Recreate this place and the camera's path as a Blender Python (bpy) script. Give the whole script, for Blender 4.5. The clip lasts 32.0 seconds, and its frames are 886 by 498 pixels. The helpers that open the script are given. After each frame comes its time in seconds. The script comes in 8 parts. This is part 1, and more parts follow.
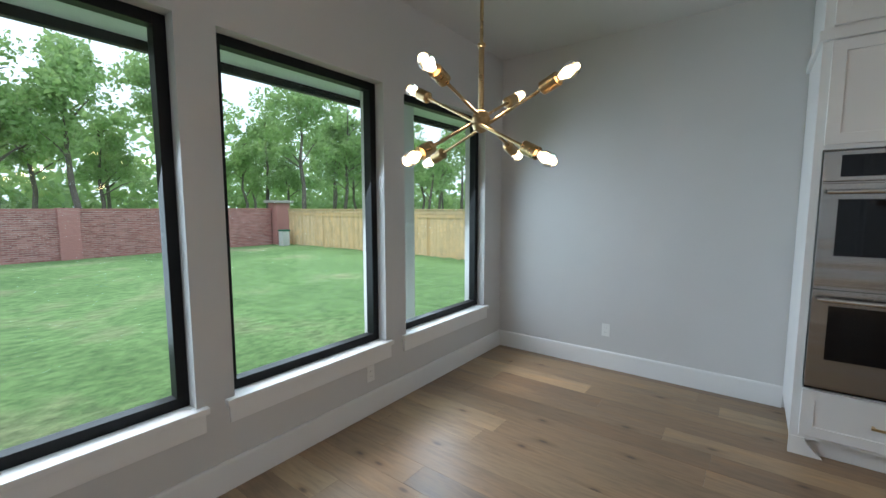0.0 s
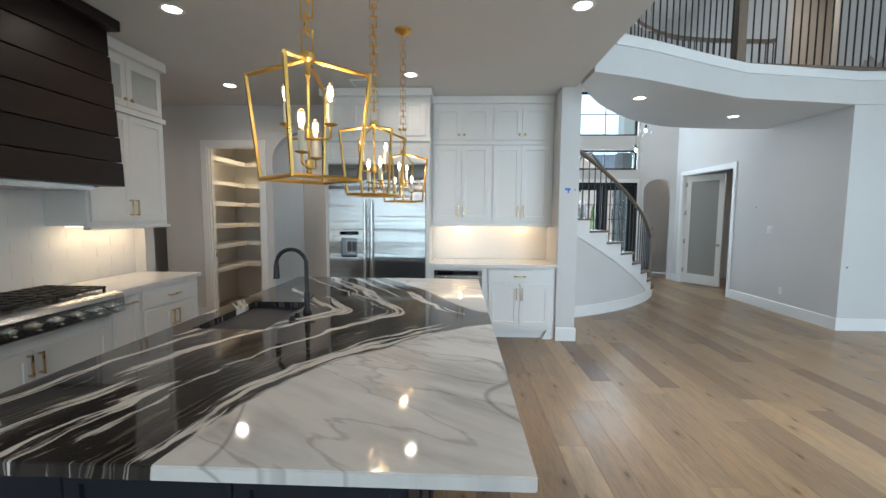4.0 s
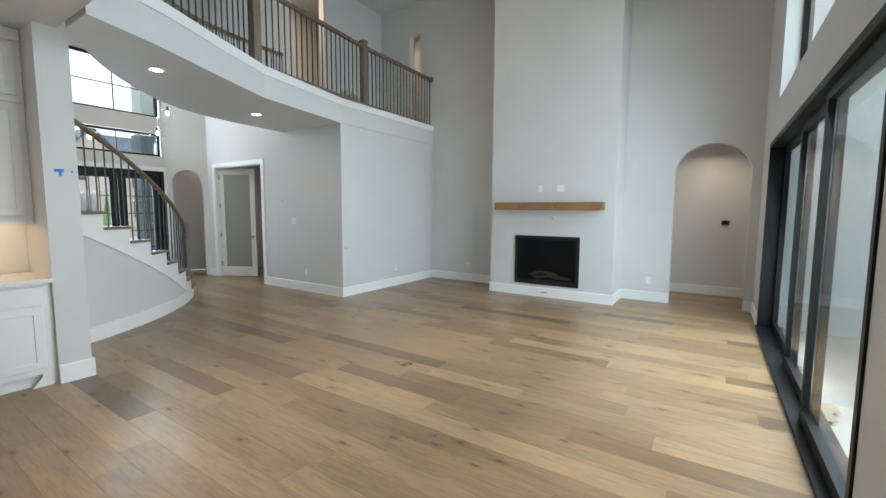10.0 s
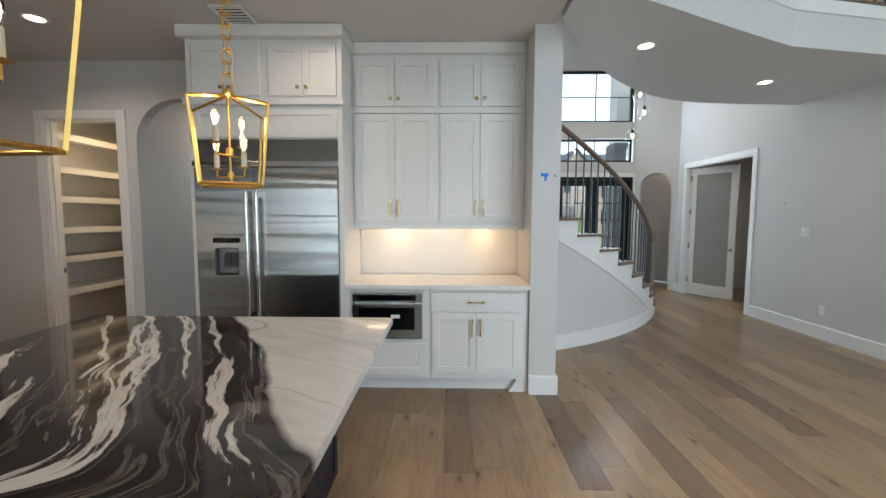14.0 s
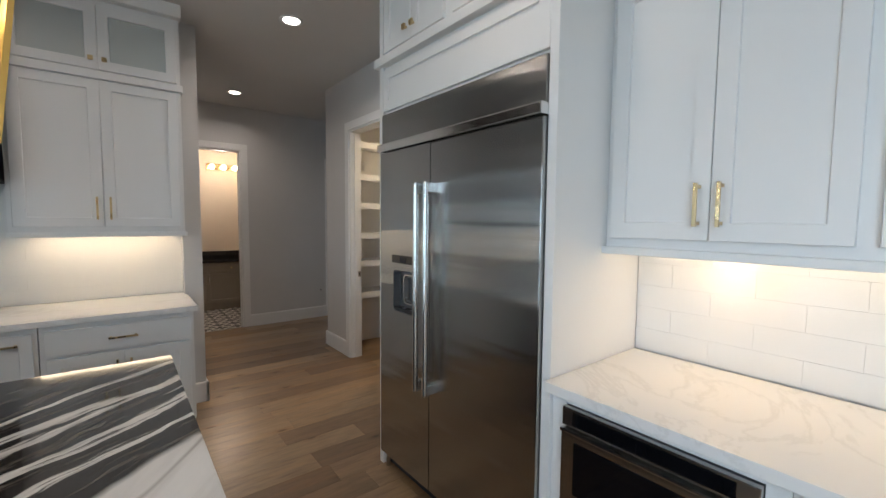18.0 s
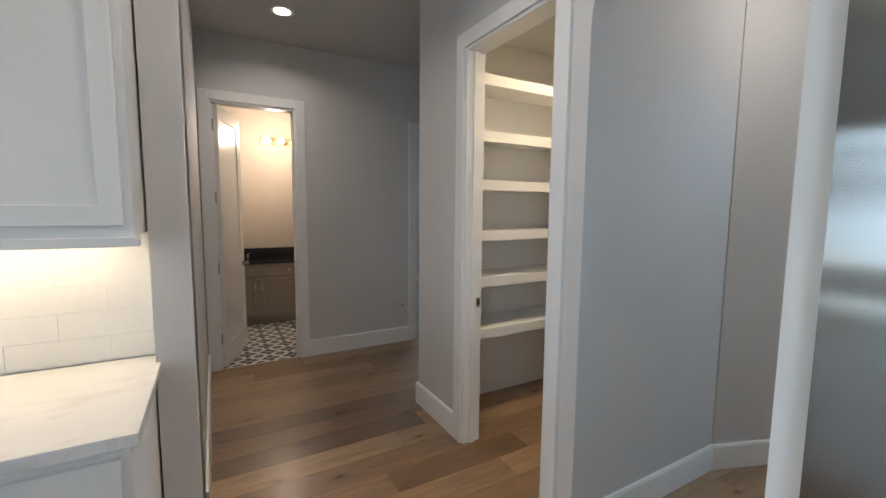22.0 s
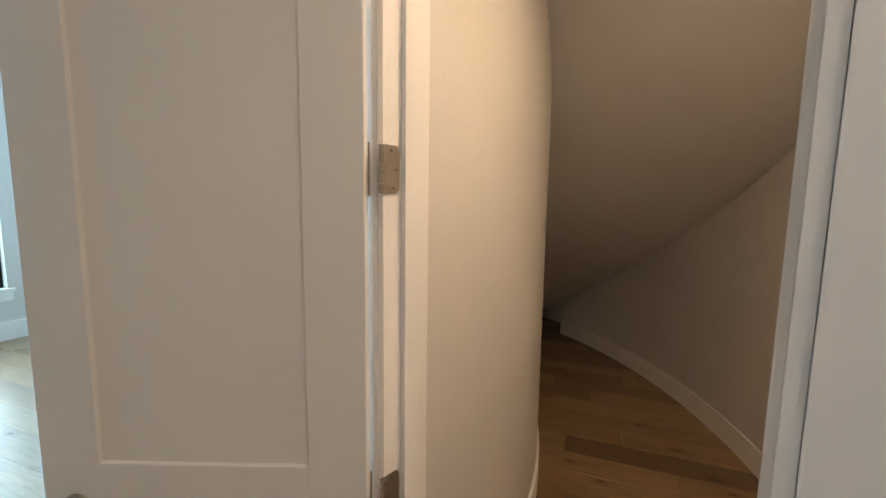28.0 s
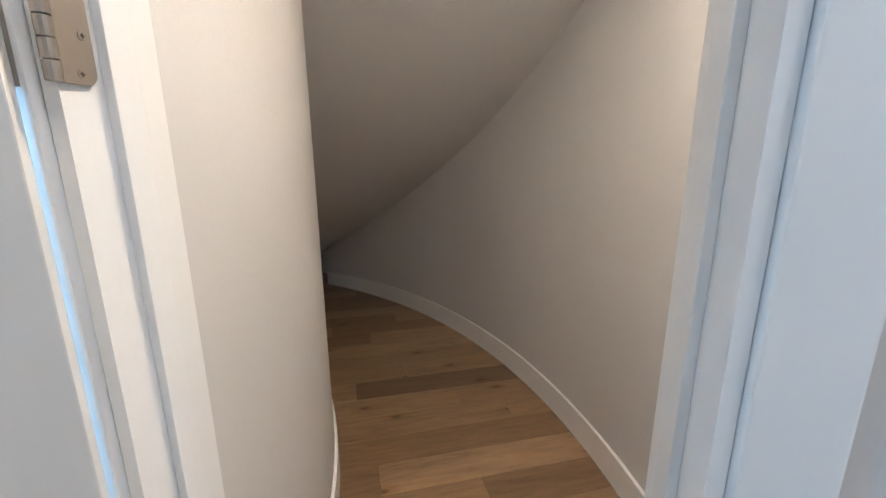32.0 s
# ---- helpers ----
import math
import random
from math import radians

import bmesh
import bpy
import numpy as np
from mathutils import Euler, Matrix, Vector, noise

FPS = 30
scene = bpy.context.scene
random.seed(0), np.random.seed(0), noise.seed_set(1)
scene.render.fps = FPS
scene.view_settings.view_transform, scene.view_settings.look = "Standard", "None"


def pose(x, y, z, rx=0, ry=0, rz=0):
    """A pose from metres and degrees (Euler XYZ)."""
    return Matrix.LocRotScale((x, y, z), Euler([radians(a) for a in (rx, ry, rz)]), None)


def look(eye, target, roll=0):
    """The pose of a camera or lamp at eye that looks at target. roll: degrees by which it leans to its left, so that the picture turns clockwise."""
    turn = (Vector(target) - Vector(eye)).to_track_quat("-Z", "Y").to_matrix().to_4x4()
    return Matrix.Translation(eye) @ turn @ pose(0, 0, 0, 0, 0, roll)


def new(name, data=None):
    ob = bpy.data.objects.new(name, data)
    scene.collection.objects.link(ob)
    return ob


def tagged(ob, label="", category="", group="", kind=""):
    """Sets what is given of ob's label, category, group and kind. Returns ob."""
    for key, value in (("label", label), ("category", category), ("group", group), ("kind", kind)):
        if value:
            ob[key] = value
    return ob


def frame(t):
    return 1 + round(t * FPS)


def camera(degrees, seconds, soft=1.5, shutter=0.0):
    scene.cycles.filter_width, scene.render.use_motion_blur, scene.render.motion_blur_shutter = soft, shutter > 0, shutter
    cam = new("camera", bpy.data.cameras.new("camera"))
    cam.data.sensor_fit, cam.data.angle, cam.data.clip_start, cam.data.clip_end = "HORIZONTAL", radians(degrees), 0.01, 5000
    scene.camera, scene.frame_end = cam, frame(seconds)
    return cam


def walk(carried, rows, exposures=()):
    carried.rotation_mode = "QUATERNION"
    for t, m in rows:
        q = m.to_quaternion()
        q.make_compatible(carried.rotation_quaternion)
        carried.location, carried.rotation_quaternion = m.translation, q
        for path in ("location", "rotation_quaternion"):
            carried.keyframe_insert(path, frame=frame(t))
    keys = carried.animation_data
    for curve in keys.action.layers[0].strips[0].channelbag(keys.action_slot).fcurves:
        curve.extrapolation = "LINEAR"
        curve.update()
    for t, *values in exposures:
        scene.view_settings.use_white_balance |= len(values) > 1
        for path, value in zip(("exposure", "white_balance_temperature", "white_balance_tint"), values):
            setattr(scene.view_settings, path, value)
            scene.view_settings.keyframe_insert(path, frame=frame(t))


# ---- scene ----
cam = camera(94.2, 32.0)
PATH = [
    (0, (-0.021, -0.008, 1.507), (-1.214, 1.584, 1.308), -0.0),
    (0.5, (-0.058, 0.037, 1.516), (-1.151, 1.702, 1.335), 0.0),
    (1, (-0.133, 0.104, 1.533), (-1.006, 1.896, 1.365), 0.1),
    (1.5, (-0.19, 0.163, 1.541), (-0.692, 2.092, 1.378), 0.0),
    (2, (-0.124, 0.281, 1.537), (-0.081, 2.273, 1.367), 0.1),
    (2.5, (0.016, 0.458, 1.536), (0.718, 2.322, 1.362), 0.2),
    (3, (0.161, 0.558, 1.528), (1.506, 2.03, 1.365), 0.3),
    (3.5, (0.225, 0.611, 1.533), (2.04, 1.433, 1.362), 0.2),
    (4, (0.348, 0.528, 1.539), (2.339, 0.604, 1.371), 0.4),
    (4.5, (0.462, 0.417, 1.515), (2.367, -0.172, 1.361), 0.1),
    (6.5, (0.683, 0.337, 1.522), (1.885, -1.26, 1.462), 0.1),
    (7, (0.676, 0.33, 1.536), (1.831, -1.302, 1.571), 0.0),
    (7.5, (0.677, 0.349, 1.551), (1.801, -1.302, 1.674), 0.1),
    (8, (0.686, 0.344, 1.539), (1.786, -1.319, 1.699), 0.0),
    (8.5, (0.698, 0.332, 1.517), (1.786, -1.342, 1.633), 0.1),
    (9, (0.687, 0.345, 1.515), (1.771, -1.337, 1.522), 0.2),
    (9.5, (0.685, 0.34, 1.509), (1.766, -1.339, 1.402), 0.3),
    (10, (0.665, 0.409, 1.518), (1.757, -1.257, 1.335), 0.3),
    (10.5, (0.656, 0.385, 1.522), (1.808, -1.237, 1.317), 0.3),
    (11, (0.706, 0.262, 1.533), (1.981, -1.267, 1.337), 0.2),
    (11.5, (0.788, 0.214, 1.527), (2.241, -1.148, 1.347), 0.2),
    (12, (1.02, 0.197, 1.526), (2.662, -0.931, 1.354), 0.3),
    (12.5, (1.218, 0.146, 1.527), (3.022, -0.699, 1.355), 0.2),
    (13, (1.441, 0.007, 1.517), (3.363, -0.521, 1.346), 0.2),
    (13.5, (1.67, -0.04, 1.507), (3.65, -0.275, 1.341), 0.2),
    (14, (1.946, 0.01, 1.506), (3.94, 0.04, 1.348), 0.2),
    (14.5, (2.219, -0.037, 1.517), (4.197, 0.215, 1.355), 0.3),
    (16.5, (3.316, -0.279, 1.534), (5.014, 0.768, 1.395), 0.4),
    (17, (3.55, -0.246, 1.526), (5.109, 1.0, 1.393), 0.5),
    (17.5, (3.831, -0.121, 1.519), (5.235, 1.297, 1.39), 0.5),
    (18, (4.127, -0.041, 1.519), (5.363, 1.525, 1.381), 0.5),
    (18.5, (4.351, 0.042, 1.51), (5.43, 1.72, 1.366), 0.5),
    (19, (4.486, 0.31, 1.515), (5.415, 2.075, 1.364), 0.4),
    (19.5, (4.597, 0.527, 1.51), (5.406, 2.349, 1.349), 0.4),
    (20, (4.702, 0.772, 1.524), (5.423, 2.63, 1.353), 0.4),
    (20.5, (4.64, 1.083, 1.503), (5.316, 2.957, 1.327), 0.5),
    (21, (4.618, 1.346, 1.508), (5.298, 3.218, 1.325), 0.3),
    (21.5, (4.692, 1.664, 1.512), (5.473, 3.496, 1.321), -0.1),
    (22, (4.739, 1.926, 1.52), (5.713, 3.661, 1.322), 0.5),
    (22.5, (4.856, 2.249, 1.474), (6.096, 3.809, 1.301), 0.5),
    (23, (5.056, 2.423, 1.476), (6.581, 3.704, 1.288), 0.7),
    (23.5, (5.221, 2.578, 1.497), (6.99, 3.492, 1.305), 1.0),
    (24, (5.362, 2.796, 1.502), (7.286, 3.306, 1.31), 1.2),
    (24.5, (5.53, 2.894, 1.495), (7.519, 3.001, 1.309), 1.4),
    (26.5, (6.878, 2.805, 1.511), (8.456, 1.591, 1.323), 0.6),
    (27, (7.16, 2.732, 1.519), (8.479, 1.239, 1.338), 0.5),
    (27.5, (7.436, 2.697, 1.514), (8.414, 0.961, 1.332), 0.2),
    (28, (7.517, 2.559, 1.534), (8.23, 0.704, 1.303), 0.8),
    (28.5, (7.57, 2.324, 1.509), (7.877, 0.365, 1.249), 0.4),
    (29, (7.545, 2.243, 1.479), (7.581, 0.265, 1.185), -0.3),
    (29.5, (7.625, 2.213, 1.516), (7.409, 0.27, 1.092), 0.2),
    (30, (7.613, 2.201, 1.462), (7.28, 0.298, 0.946), 0.1),
    (30.5, (7.606, 2.189, 1.457), (7.206, 0.322, 0.863), 0.0),
    (31, (7.601, 2.212, 1.456), (7.177, 0.352, 0.857), -0.0),
    (31.5, (7.598, 2.258, 1.444), (7.17, 0.38, 0.906), -0.5),
    (32, (7.655, 2.34, 1.485), (7.208, 0.447, 1.02), -0.3),
]
EXPOSURES = [
    (0.0, -0.32, 6200, 18), (1.0, -0.16, 6450, 20), (2.0, -0.05, 6550, 20), (3.0, 0.06, 7000, 19), (4.0, -0.24, 6150, 13),
    (7.0, -0.28, 6350, 13), (8.0, -0.26, 6450, 13), (10.0, -0.22, 6550, 14), (11.0, -0.37, 6650, 15), (12.0, -0.55, 6700, 15),
    (13.0, -0.5, 6650, 15), (14.0, -0.4, 6550, 15), (17.0, -0.45, 6100, 15), (19.0, 0.05, 5900, 14), (20.0, 0.28, 5850, 15),
    (21.0, 0.36, 5950, 14), (22.0, 0.1, 5850, 13), (23.0, 0.06, 5950, 12), (24.0, 0.05, 6350, 15), (27.0, -0.24, 6600, 15),
    (28.0, 0.37, 7000, 18), (29.0, 0.66, 5500, 14), (30.0, 0.95, 5400, 13), (31.0, 1.13, 5250, 11), (32.0, 1.04, 5200, 12),
]
walk(cam, [(t, look(e, g, r)) for t, e, g, r in PATH], EXPOSURES)

# ---- sky, sun and lamps ----
sky_world = bpy.data.worlds.new("overcast_sky")
scene.world = sky_world
sky_world.use_nodes = True
wn = sky_world.node_tree
sky = wn.nodes.new("ShaderNodeTexSky")
sky.sky_type, sky.sun_disc = "NISHITA", False
sky.sun_elevation, sky.sun_rotation = radians(48), radians(245)
sky.air_density, sky.dust_density, sky.ozone_density = 1.0, 6.0, 1.0
bgn = wn.nodes["Background"]
bgn.inputs["Strength"].default_value = 0.15
cloud = wn.nodes.new("ShaderNodeMix")
cloud.data_type = "RGBA"
cloud.inputs[0].default_value = 0.8
cloud.inputs[7].default_value = (12.8, 14.6, 16.2, 1)   # even cloud cover
wn.links.new(sky.outputs["Color"], cloud.inputs[6])
wn.links.new(cloud.outputs[2], bgn.inputs["Color"])

sun_data = bpy.data.lights.new("sun", "SUN")
sun_data.energy, sun_data.angle, sun_data.color = 2.2, radians(14), (1.0, 0.96, 0.9)
sun = new("sun", sun_data)
az, el = radians(245), radians(48)
sun.matrix_world = look((-8, 12, 20), (-8 - math.sin(az) * math.cos(el), 12 - math.cos(az) * math.cos(el), 20 - math.sin(el)))


def area_lamp(name, eye, target, w, h, watts, color, spread=180):
    d = bpy.data.lights.new(name, "AREA")
    d.shape, d.size, d.size_y, d.energy, d.color = "RECTANGLE", w, h, watts, color
    d.spread = radians(spread)
    ob = new(name, d)
    ob.matrix_world = look(eye, target)
    return ob


def disk_lamp(name, x, y, z, watts, color, size=0.11, spread=150):
    d = bpy.data.lights.new(name, "AREA")
    d.shape, d.size, d.energy, d.color, d.spread = "DISK", size, watts, color, radians(spread)
    ob = new(name, d)
    ob.location = (x, y, z)
    return ob


def point_lamp(name, x, y, z, watts, color, radius=0.03):
    d = bpy.data.lights.new(name, "POINT")
    d.energy, d.color, d.shadow_soft_size = watts, color, radius
    ob = new(name, d)
    ob.location = (x, y, z)
    return ob


DAY = (0.70, 0.885, 1.000)
WARM = (1.0, 0.83, 0.63)
STRIPC = (1.0, 0.76, 0.46)
CANW = (1.0, 0.86, 0.70)
# daylight that enters by the real openings
area_lamp("sky_window_w1", (-2.40, 0.28, 1.45), (-1.0, 0.28, 0.75), 1.05, 1.7, 24, DAY, 150)
area_lamp("sky_window_w2", (-2.40, 1.62, 1.45), (-1.0, 1.62, 0.75), 1.05, 1.7, 24, DAY, 150)
area_lamp("sky_window_w3", (-2.40, 3.03, 1.45), (-1.0, 3.03, 0.75), 1.0, 1.7, 24, DAY, 150)
area_lamp("sky_slider", (-0.16, -4.2, 1.25), (1.2, -4.2, 0.92), 3.8, 2.1, 165, DAY, 165)
area_lamp("sky_clerestory", (-0.16, -3.6, 4.0), (1.2, -3.6, 3.1), 4.2, 2.0, 110, DAY, 150)
area_lamp("sky_transoms", (11.12, -3.1, 3.3), (7, -3.1, 2.6), 1.5, 1.7, 120, DAY)
area_lamp("sky_front_door", (11.12, -3.1, 1.3), (7, -3.1, 1.0), 1.3, 2.0, 75, DAY)
area_lamp("sky_study", (13.62, 0.9, 2.5), (9, 0.9, 1.6), 3.6, 3.8, 320, (0.42, 0.77, 1.0))
area_lamp("sky_bedroom", (9.6, 9.62, 1.5), (8.6, 6, 1.2), 0.65, 1.7, 40, DAY)

# ---- materials ----
def base_mat(name, color, rough=0.5, metal=0.0, spec=0.5):
    m = bpy.data.materials.new(name)
    m.use_nodes = True
    b = m.node_tree.nodes["Principled BSDF"]
    b.inputs["Base Color"].default_value = (*color, 1)
    b.inputs["Roughness"].default_value = rough
    b.inputs["Metallic"].default_value = metal
    b.inputs["Specular IOR Level"].default_value = spec
    return m, m.node_tree, b


def coords(nt, scale=(1, 1, 1), rot=(0, 0, 0)):
    tc = nt.nodes.new("ShaderNodeTexCoord")
    mp = nt.nodes.new("ShaderNodeMapping")
    mp.inputs["Scale"].default_value = scale
    mp.inputs["Rotation"].default_value = rot
    nt.links.new(tc.outputs["Object"], mp.inputs["Vector"])
    return mp.outputs["Vector"]


def noise_tex(nt, vec, scale, detail=4.0, rough=0.55, distort=0.0):
    n = nt.nodes.new("ShaderNodeTexNoise")
    n.inputs["Scale"].default_value = scale
    n.inputs["Detail"].default_value = detail
    n.inputs["Roughness"].default_value = rough
    n.inputs["Distortion"].default_value = distort
    nt.links.new(vec, n.inputs["Vector"])
    return n.outputs["Fac"]


def ramp(nt, fac, stops):
    r = nt.nodes.new("ShaderNodeValToRGB")
    el = r.color_ramp.elements
    while len(el) < len(stops):
        el.new(0.5)
    for e, (p, c) in zip(el, stops):
        e.position, e.color = p, (*c, 1)
    nt.links.new(fac, r.inputs["Fac"])
    return r.outputs["Color"]


def mixc(nt, fac, a, b, mode="MIX"):
    m = nt.nodes.new("ShaderNodeMix")
    m.data_type, m.blend_type = "RGBA", mode
    for sock, v in ((m.inputs[0], fac), (m.inputs[6], a), (m.inputs[7], b)):
        if isinstance(v, (int, float)):
            sock.default_value = v
        elif isinstance(v, tuple):
            sock.default_value = (*v, 1)
        else:
            nt.links.new(v, sock)
    return m.outputs[2]


def bump(nt, b, height, strength, dist):
    n = nt.nodes.new("ShaderNodeBump")
    n.inputs["Strength"].default_value = strength
    n.inputs["Distance"].default_value = dist
    nt.links.new(height, n.inputs["Height"])
    nt.links.new(n.outputs["Normal"], b.inputs["Normal"])


def painted(name, color, rough, grain=90, strength=0.12, var=0.05):
    m, nt, b = base_mat(name, color, rough)
    v = coords(nt)
    big = noise_tex(nt, v, 1.3, 3)
    fine = noise_tex(nt, v, grain, 3)
    lo = tuple(c * (1 - var) for c in color)
    hi = tuple(min(1, c * (1 + var * 0.6)) for c in color)
    nt.links.new(ramp(nt, big, [(0.3, lo), (0.7, hi)]), b.inputs["Base Color"])
    bump(nt, b, fine, strength, 0.002)
    rr = ramp(nt, big, [(0.3, (rough * 0.9,) * 3), (0.7, (min(1, rough * 1.12),) * 3)])
    nt.links.new(rr, b.inputs["Roughness"])
    return m


WALL = painted("wall_paint_grey", (0.62, 0.612, 0.60), 0.6, 75, 0.28, 0.035)
CEIL = painted("ceiling_paint", (0.62, 0.61, 0.595), 0.8, 70, 0.22, 0.03)
TRIM = painted("trim_paint_white", (0.80, 0.80, 0.79), 0.34, 30, 0.05, 0.02)
CAB = painted("cabinet_lacquer_white", (0.80, 0.795, 0.775), 0.32, 40, 0.04, 0.02)
NAVY = painted("island_paint_dark", (0.012, 0.015, 0.024), 0.38, 60, 0.06, 0.2)
GREIGE = painted("vanity_paint_greige", (0.27, 0.235, 0.19), 0.4, 60, 0.05, 0.06)
PLATE = painted("switch_plastic_white", (0.80, 0.80, 0.78), 0.3, 30, 0.02, 0.01)
BLACKF = painted("black_window_frame", (0.008, 0.009, 0.010), 0.45, 60, 0.05, 0.2)
BLACKF.node_tree.nodes["Principled BSDF"].inputs["Specular IOR Level"].default_value = 0.22
IRON = painted("black_iron", (0.012, 0.011, 0.011), 0.42, 80, 0.1, 0.25)
RUBBER = painted("black_rubber", (0.015, 0.015, 0.015), 0.7, 60, 0.1, 0.2)
TAPE = painted("blue_painters_tape", (0.03, 0.22, 0.62), 0.7, 60, 0.2, 0.1)
CONCRETE = painted("pale_concrete", (0.42, 0.41, 0.39), 0.85, 12, 0.3, 0.14)
ROOF = painted("roof_shingle_grey", (0.10, 0.13, 0.17), 0.9, 14, 0.5, 0.3)
SOFFIT = painted("porch_soffit_paint", (0.62, 0.66, 0.66), 0.7, 60, 0.1, 0.04)
LOGSHADE = painted("log_and_shade_grey", (0.12, 0.11, 0.10), 0.9, 40, 0.5, 0.3)
CARPET = painted("bedroom_carpet", (0.40, 0.38, 0.35), 0.95, 220, 0.7, 0.1)
CREAM = painted("candle_sleeve_cream", (0.75, 0.68, 0.52), 0.5, 40, 0.03, 0.04)
BULBWALL = painted("vanity_wall_cream", (0.64, 0.56, 0.46), 0.6, 100, 0.12, 0.04)
DOORP = painted("door_paint_warm_white", (0.74, 0.725, 0.69), 0.36, 30, 0.05, 0.02)
GREENP = painted("green_plastic_cabin", (0.02, 0.16, 0.11), 0.5, 30, 0.05, 0.1)
HOUSEW = painted("pale_brick_wall", (0.46, 0.415, 0.395), 0.85, 16, 0.4, 0.14)


def wood_plank(name, dark, mid, light, per_object=True, rough=0.36, coat=0.0):
    m, nt, b = base_mat(name, mid, rough)
    tc = nt.nodes.new("ShaderNodeTexCoord")
    rnd = nt.nodes.new("ShaderNodeObjectInfo").outputs["Random"] if per_object else nt.nodes.new("ShaderNodeNewGeometry").outputs["Random Per Island"]
    off = nt.nodes.new("ShaderNodeVectorMath")
    off.operation = "MULTIPLY_ADD"
    off.inputs[1].default_value = (37.0, 53.0, 11.0)
    nt.links.new(rnd, off.inputs[0])
    nt.links.new(tc.outputs["Object"], off.inputs[2])
    mp = nt.nodes.new("ShaderNodeMapping")
    mp.inputs["Scale"].default_value = (1.0, 9.0, 9.0)
    nt.links.new(off.outputs[0], mp.inputs["Vector"])
    grain = noise_tex(nt, mp.outputs[0], 5.5, 8, 0.62, 0.5)
    mp2 = nt.nodes.new("ShaderNodeMapping")
    mp2.inputs["Scale"].default_value = (0.9, 4.2, 1.0)
    nt.links.new(off.outputs[0], mp2.inputs["Vector"])
    cloud = noise_tex(nt, mp2.outputs[0], 1.6, 4, 0.6, 0.8)
    tone = ramp(nt, rnd, [(0.0, dark), (0.13, mid), (0.66, tuple(0.5 * (a + c) for a, c in zip(mid, light))), (1.0, light)])
    g = ramp(nt, grain, [(0.25, (0.62, 0.60, 0.58)), (0.55, (1, 1, 1)), (0.85, (1.12, 1.1, 1.06))])
    col = mixc(nt, 0.75, tone, g, "MULTIPLY")
    c2 = ramp(nt, cloud, [(0.28, (0.66, 0.64, 0.63)), (0.45, (0.9, 0.89, 0.88)), (0.58, (1.04, 1.0, 0.96)), (0.75, (1.3, 1.16, 1.0))])
    col = mixc(nt, 0.85, col, c2, "MULTIPLY")
    knot = nt.nodes.new("ShaderNodeTexVoronoi")
    mp3 = nt.nodes.new("ShaderNodeMapping")
    mp3.inputs["Scale"].default_value = (1.0, 2.4, 0.01)
    nt.links.new(off.outputs[0], mp3.inputs["Vector"])
    nt.links.new(mp3.outputs[0], knot.inputs["Vector"])
    knot.voronoi_dimensions = "2D"
    knot.inputs["Scale"].default_value = 1.25
    kf = ramp(nt, knot.outputs["Distance"], [(0.0, (0.10, 0.07, 0.05)), (0.025, (0.30, 0.24, 0.19)), (0.05, (0.8, 0.72, 0.64)), (0.13, (1, 1, 1))])
    col = mixc(nt, 0.8, col, kf, "MULTIPLY")
    nt.links.new(col, b.inputs["Base Color"])
    nt.links.new(ramp(nt, cloud, [(0.3, (rough - 0.07,) * 3), (0.7, (rough + 0.1,) * 3)]), b.inputs["Roughness"])
    bump(nt, b, grain, 0.12, 0.002)
    b.inputs["Coat Weight"].default_value, b.inputs["Coat Roughness"].default_value = coat, 0.2
    return m


OAK = wood_plank("oak_floor_plank", (0.160, 0.100, 0.056), (0.225, 0.144, 0.080), (0.37, 0.255, 0.144), coat=0.18)
OAKJ = wood_plank("oak_floor_plank_far", (0.160, 0.100, 0.056), (0.225, 0.144, 0.080), (0.37, 0.255, 0.144), False, coat=0.18)
RAILW = wood_plank("stair_oak_grey_brown", (0.12, 0.085, 0.06), (0.17, 0.125, 0.092), (0.21, 0.16, 0.12), True, 0.45)
MANTEL = wood_plank("mantel_oak", (0.22, 0.11, 0.05), (0.30, 0.155, 0.07), (0.36, 0.19, 0.09), True, 0.55)
CEDAR = wood_plank("cedar_fence_board", (0.62, 0.42, 0.21), (0.74, 0.54, 0.30), (0.82, 0.64, 0.40), True, 0.8)
HOODW = wood_plank("hood_espresso_wood", (0.012, 0.007, 0.006), (0.017, 0.010, 0.008), (0.022, 0.013, 0.010), True, 0.45)
HOODW.node_tree.nodes["Principled BSDF"].inputs["Specular IOR Level"].default_value = 0.25
NAVY.node_tree.nodes["Principled BSDF"].inputs["Specular IOR Level"].default_value = 0.3


def metal(name, color, rough, stretch=None, streak=0.025):
    m, nt, b = base_mat(name, color, rough, 1.0)
    if stretch:
        v = coords(nt, stretch)
        n = noise_tex(nt, v, 6, 5, 0.6)
        nt.links.new(ramp(nt, n, [(0.25, tuple(c * (1 - streak) for c in color)), (0.75, tuple(min(1, c * (1 + streak * 0.6)) for c in color))]), b.inputs["Base Color"])
        nt.links.new(ramp(nt, n, [(0.2, (rough * 0.95,) * 3), (0.8, (rough * 1.06,) * 3)]), b.inputs["Roughness"])
        bump(nt, b, n, 0.02, 0.0003)
    else:
        v = coords(nt)
        n = noise_tex(nt, v, 14, 4)
        nt.links.new(ramp(nt, n, [(0.3, (rough * 0.8,) * 3), (0.7, (rough * 1.25,) * 3)]), b.inputs["Roughness"])
    return m


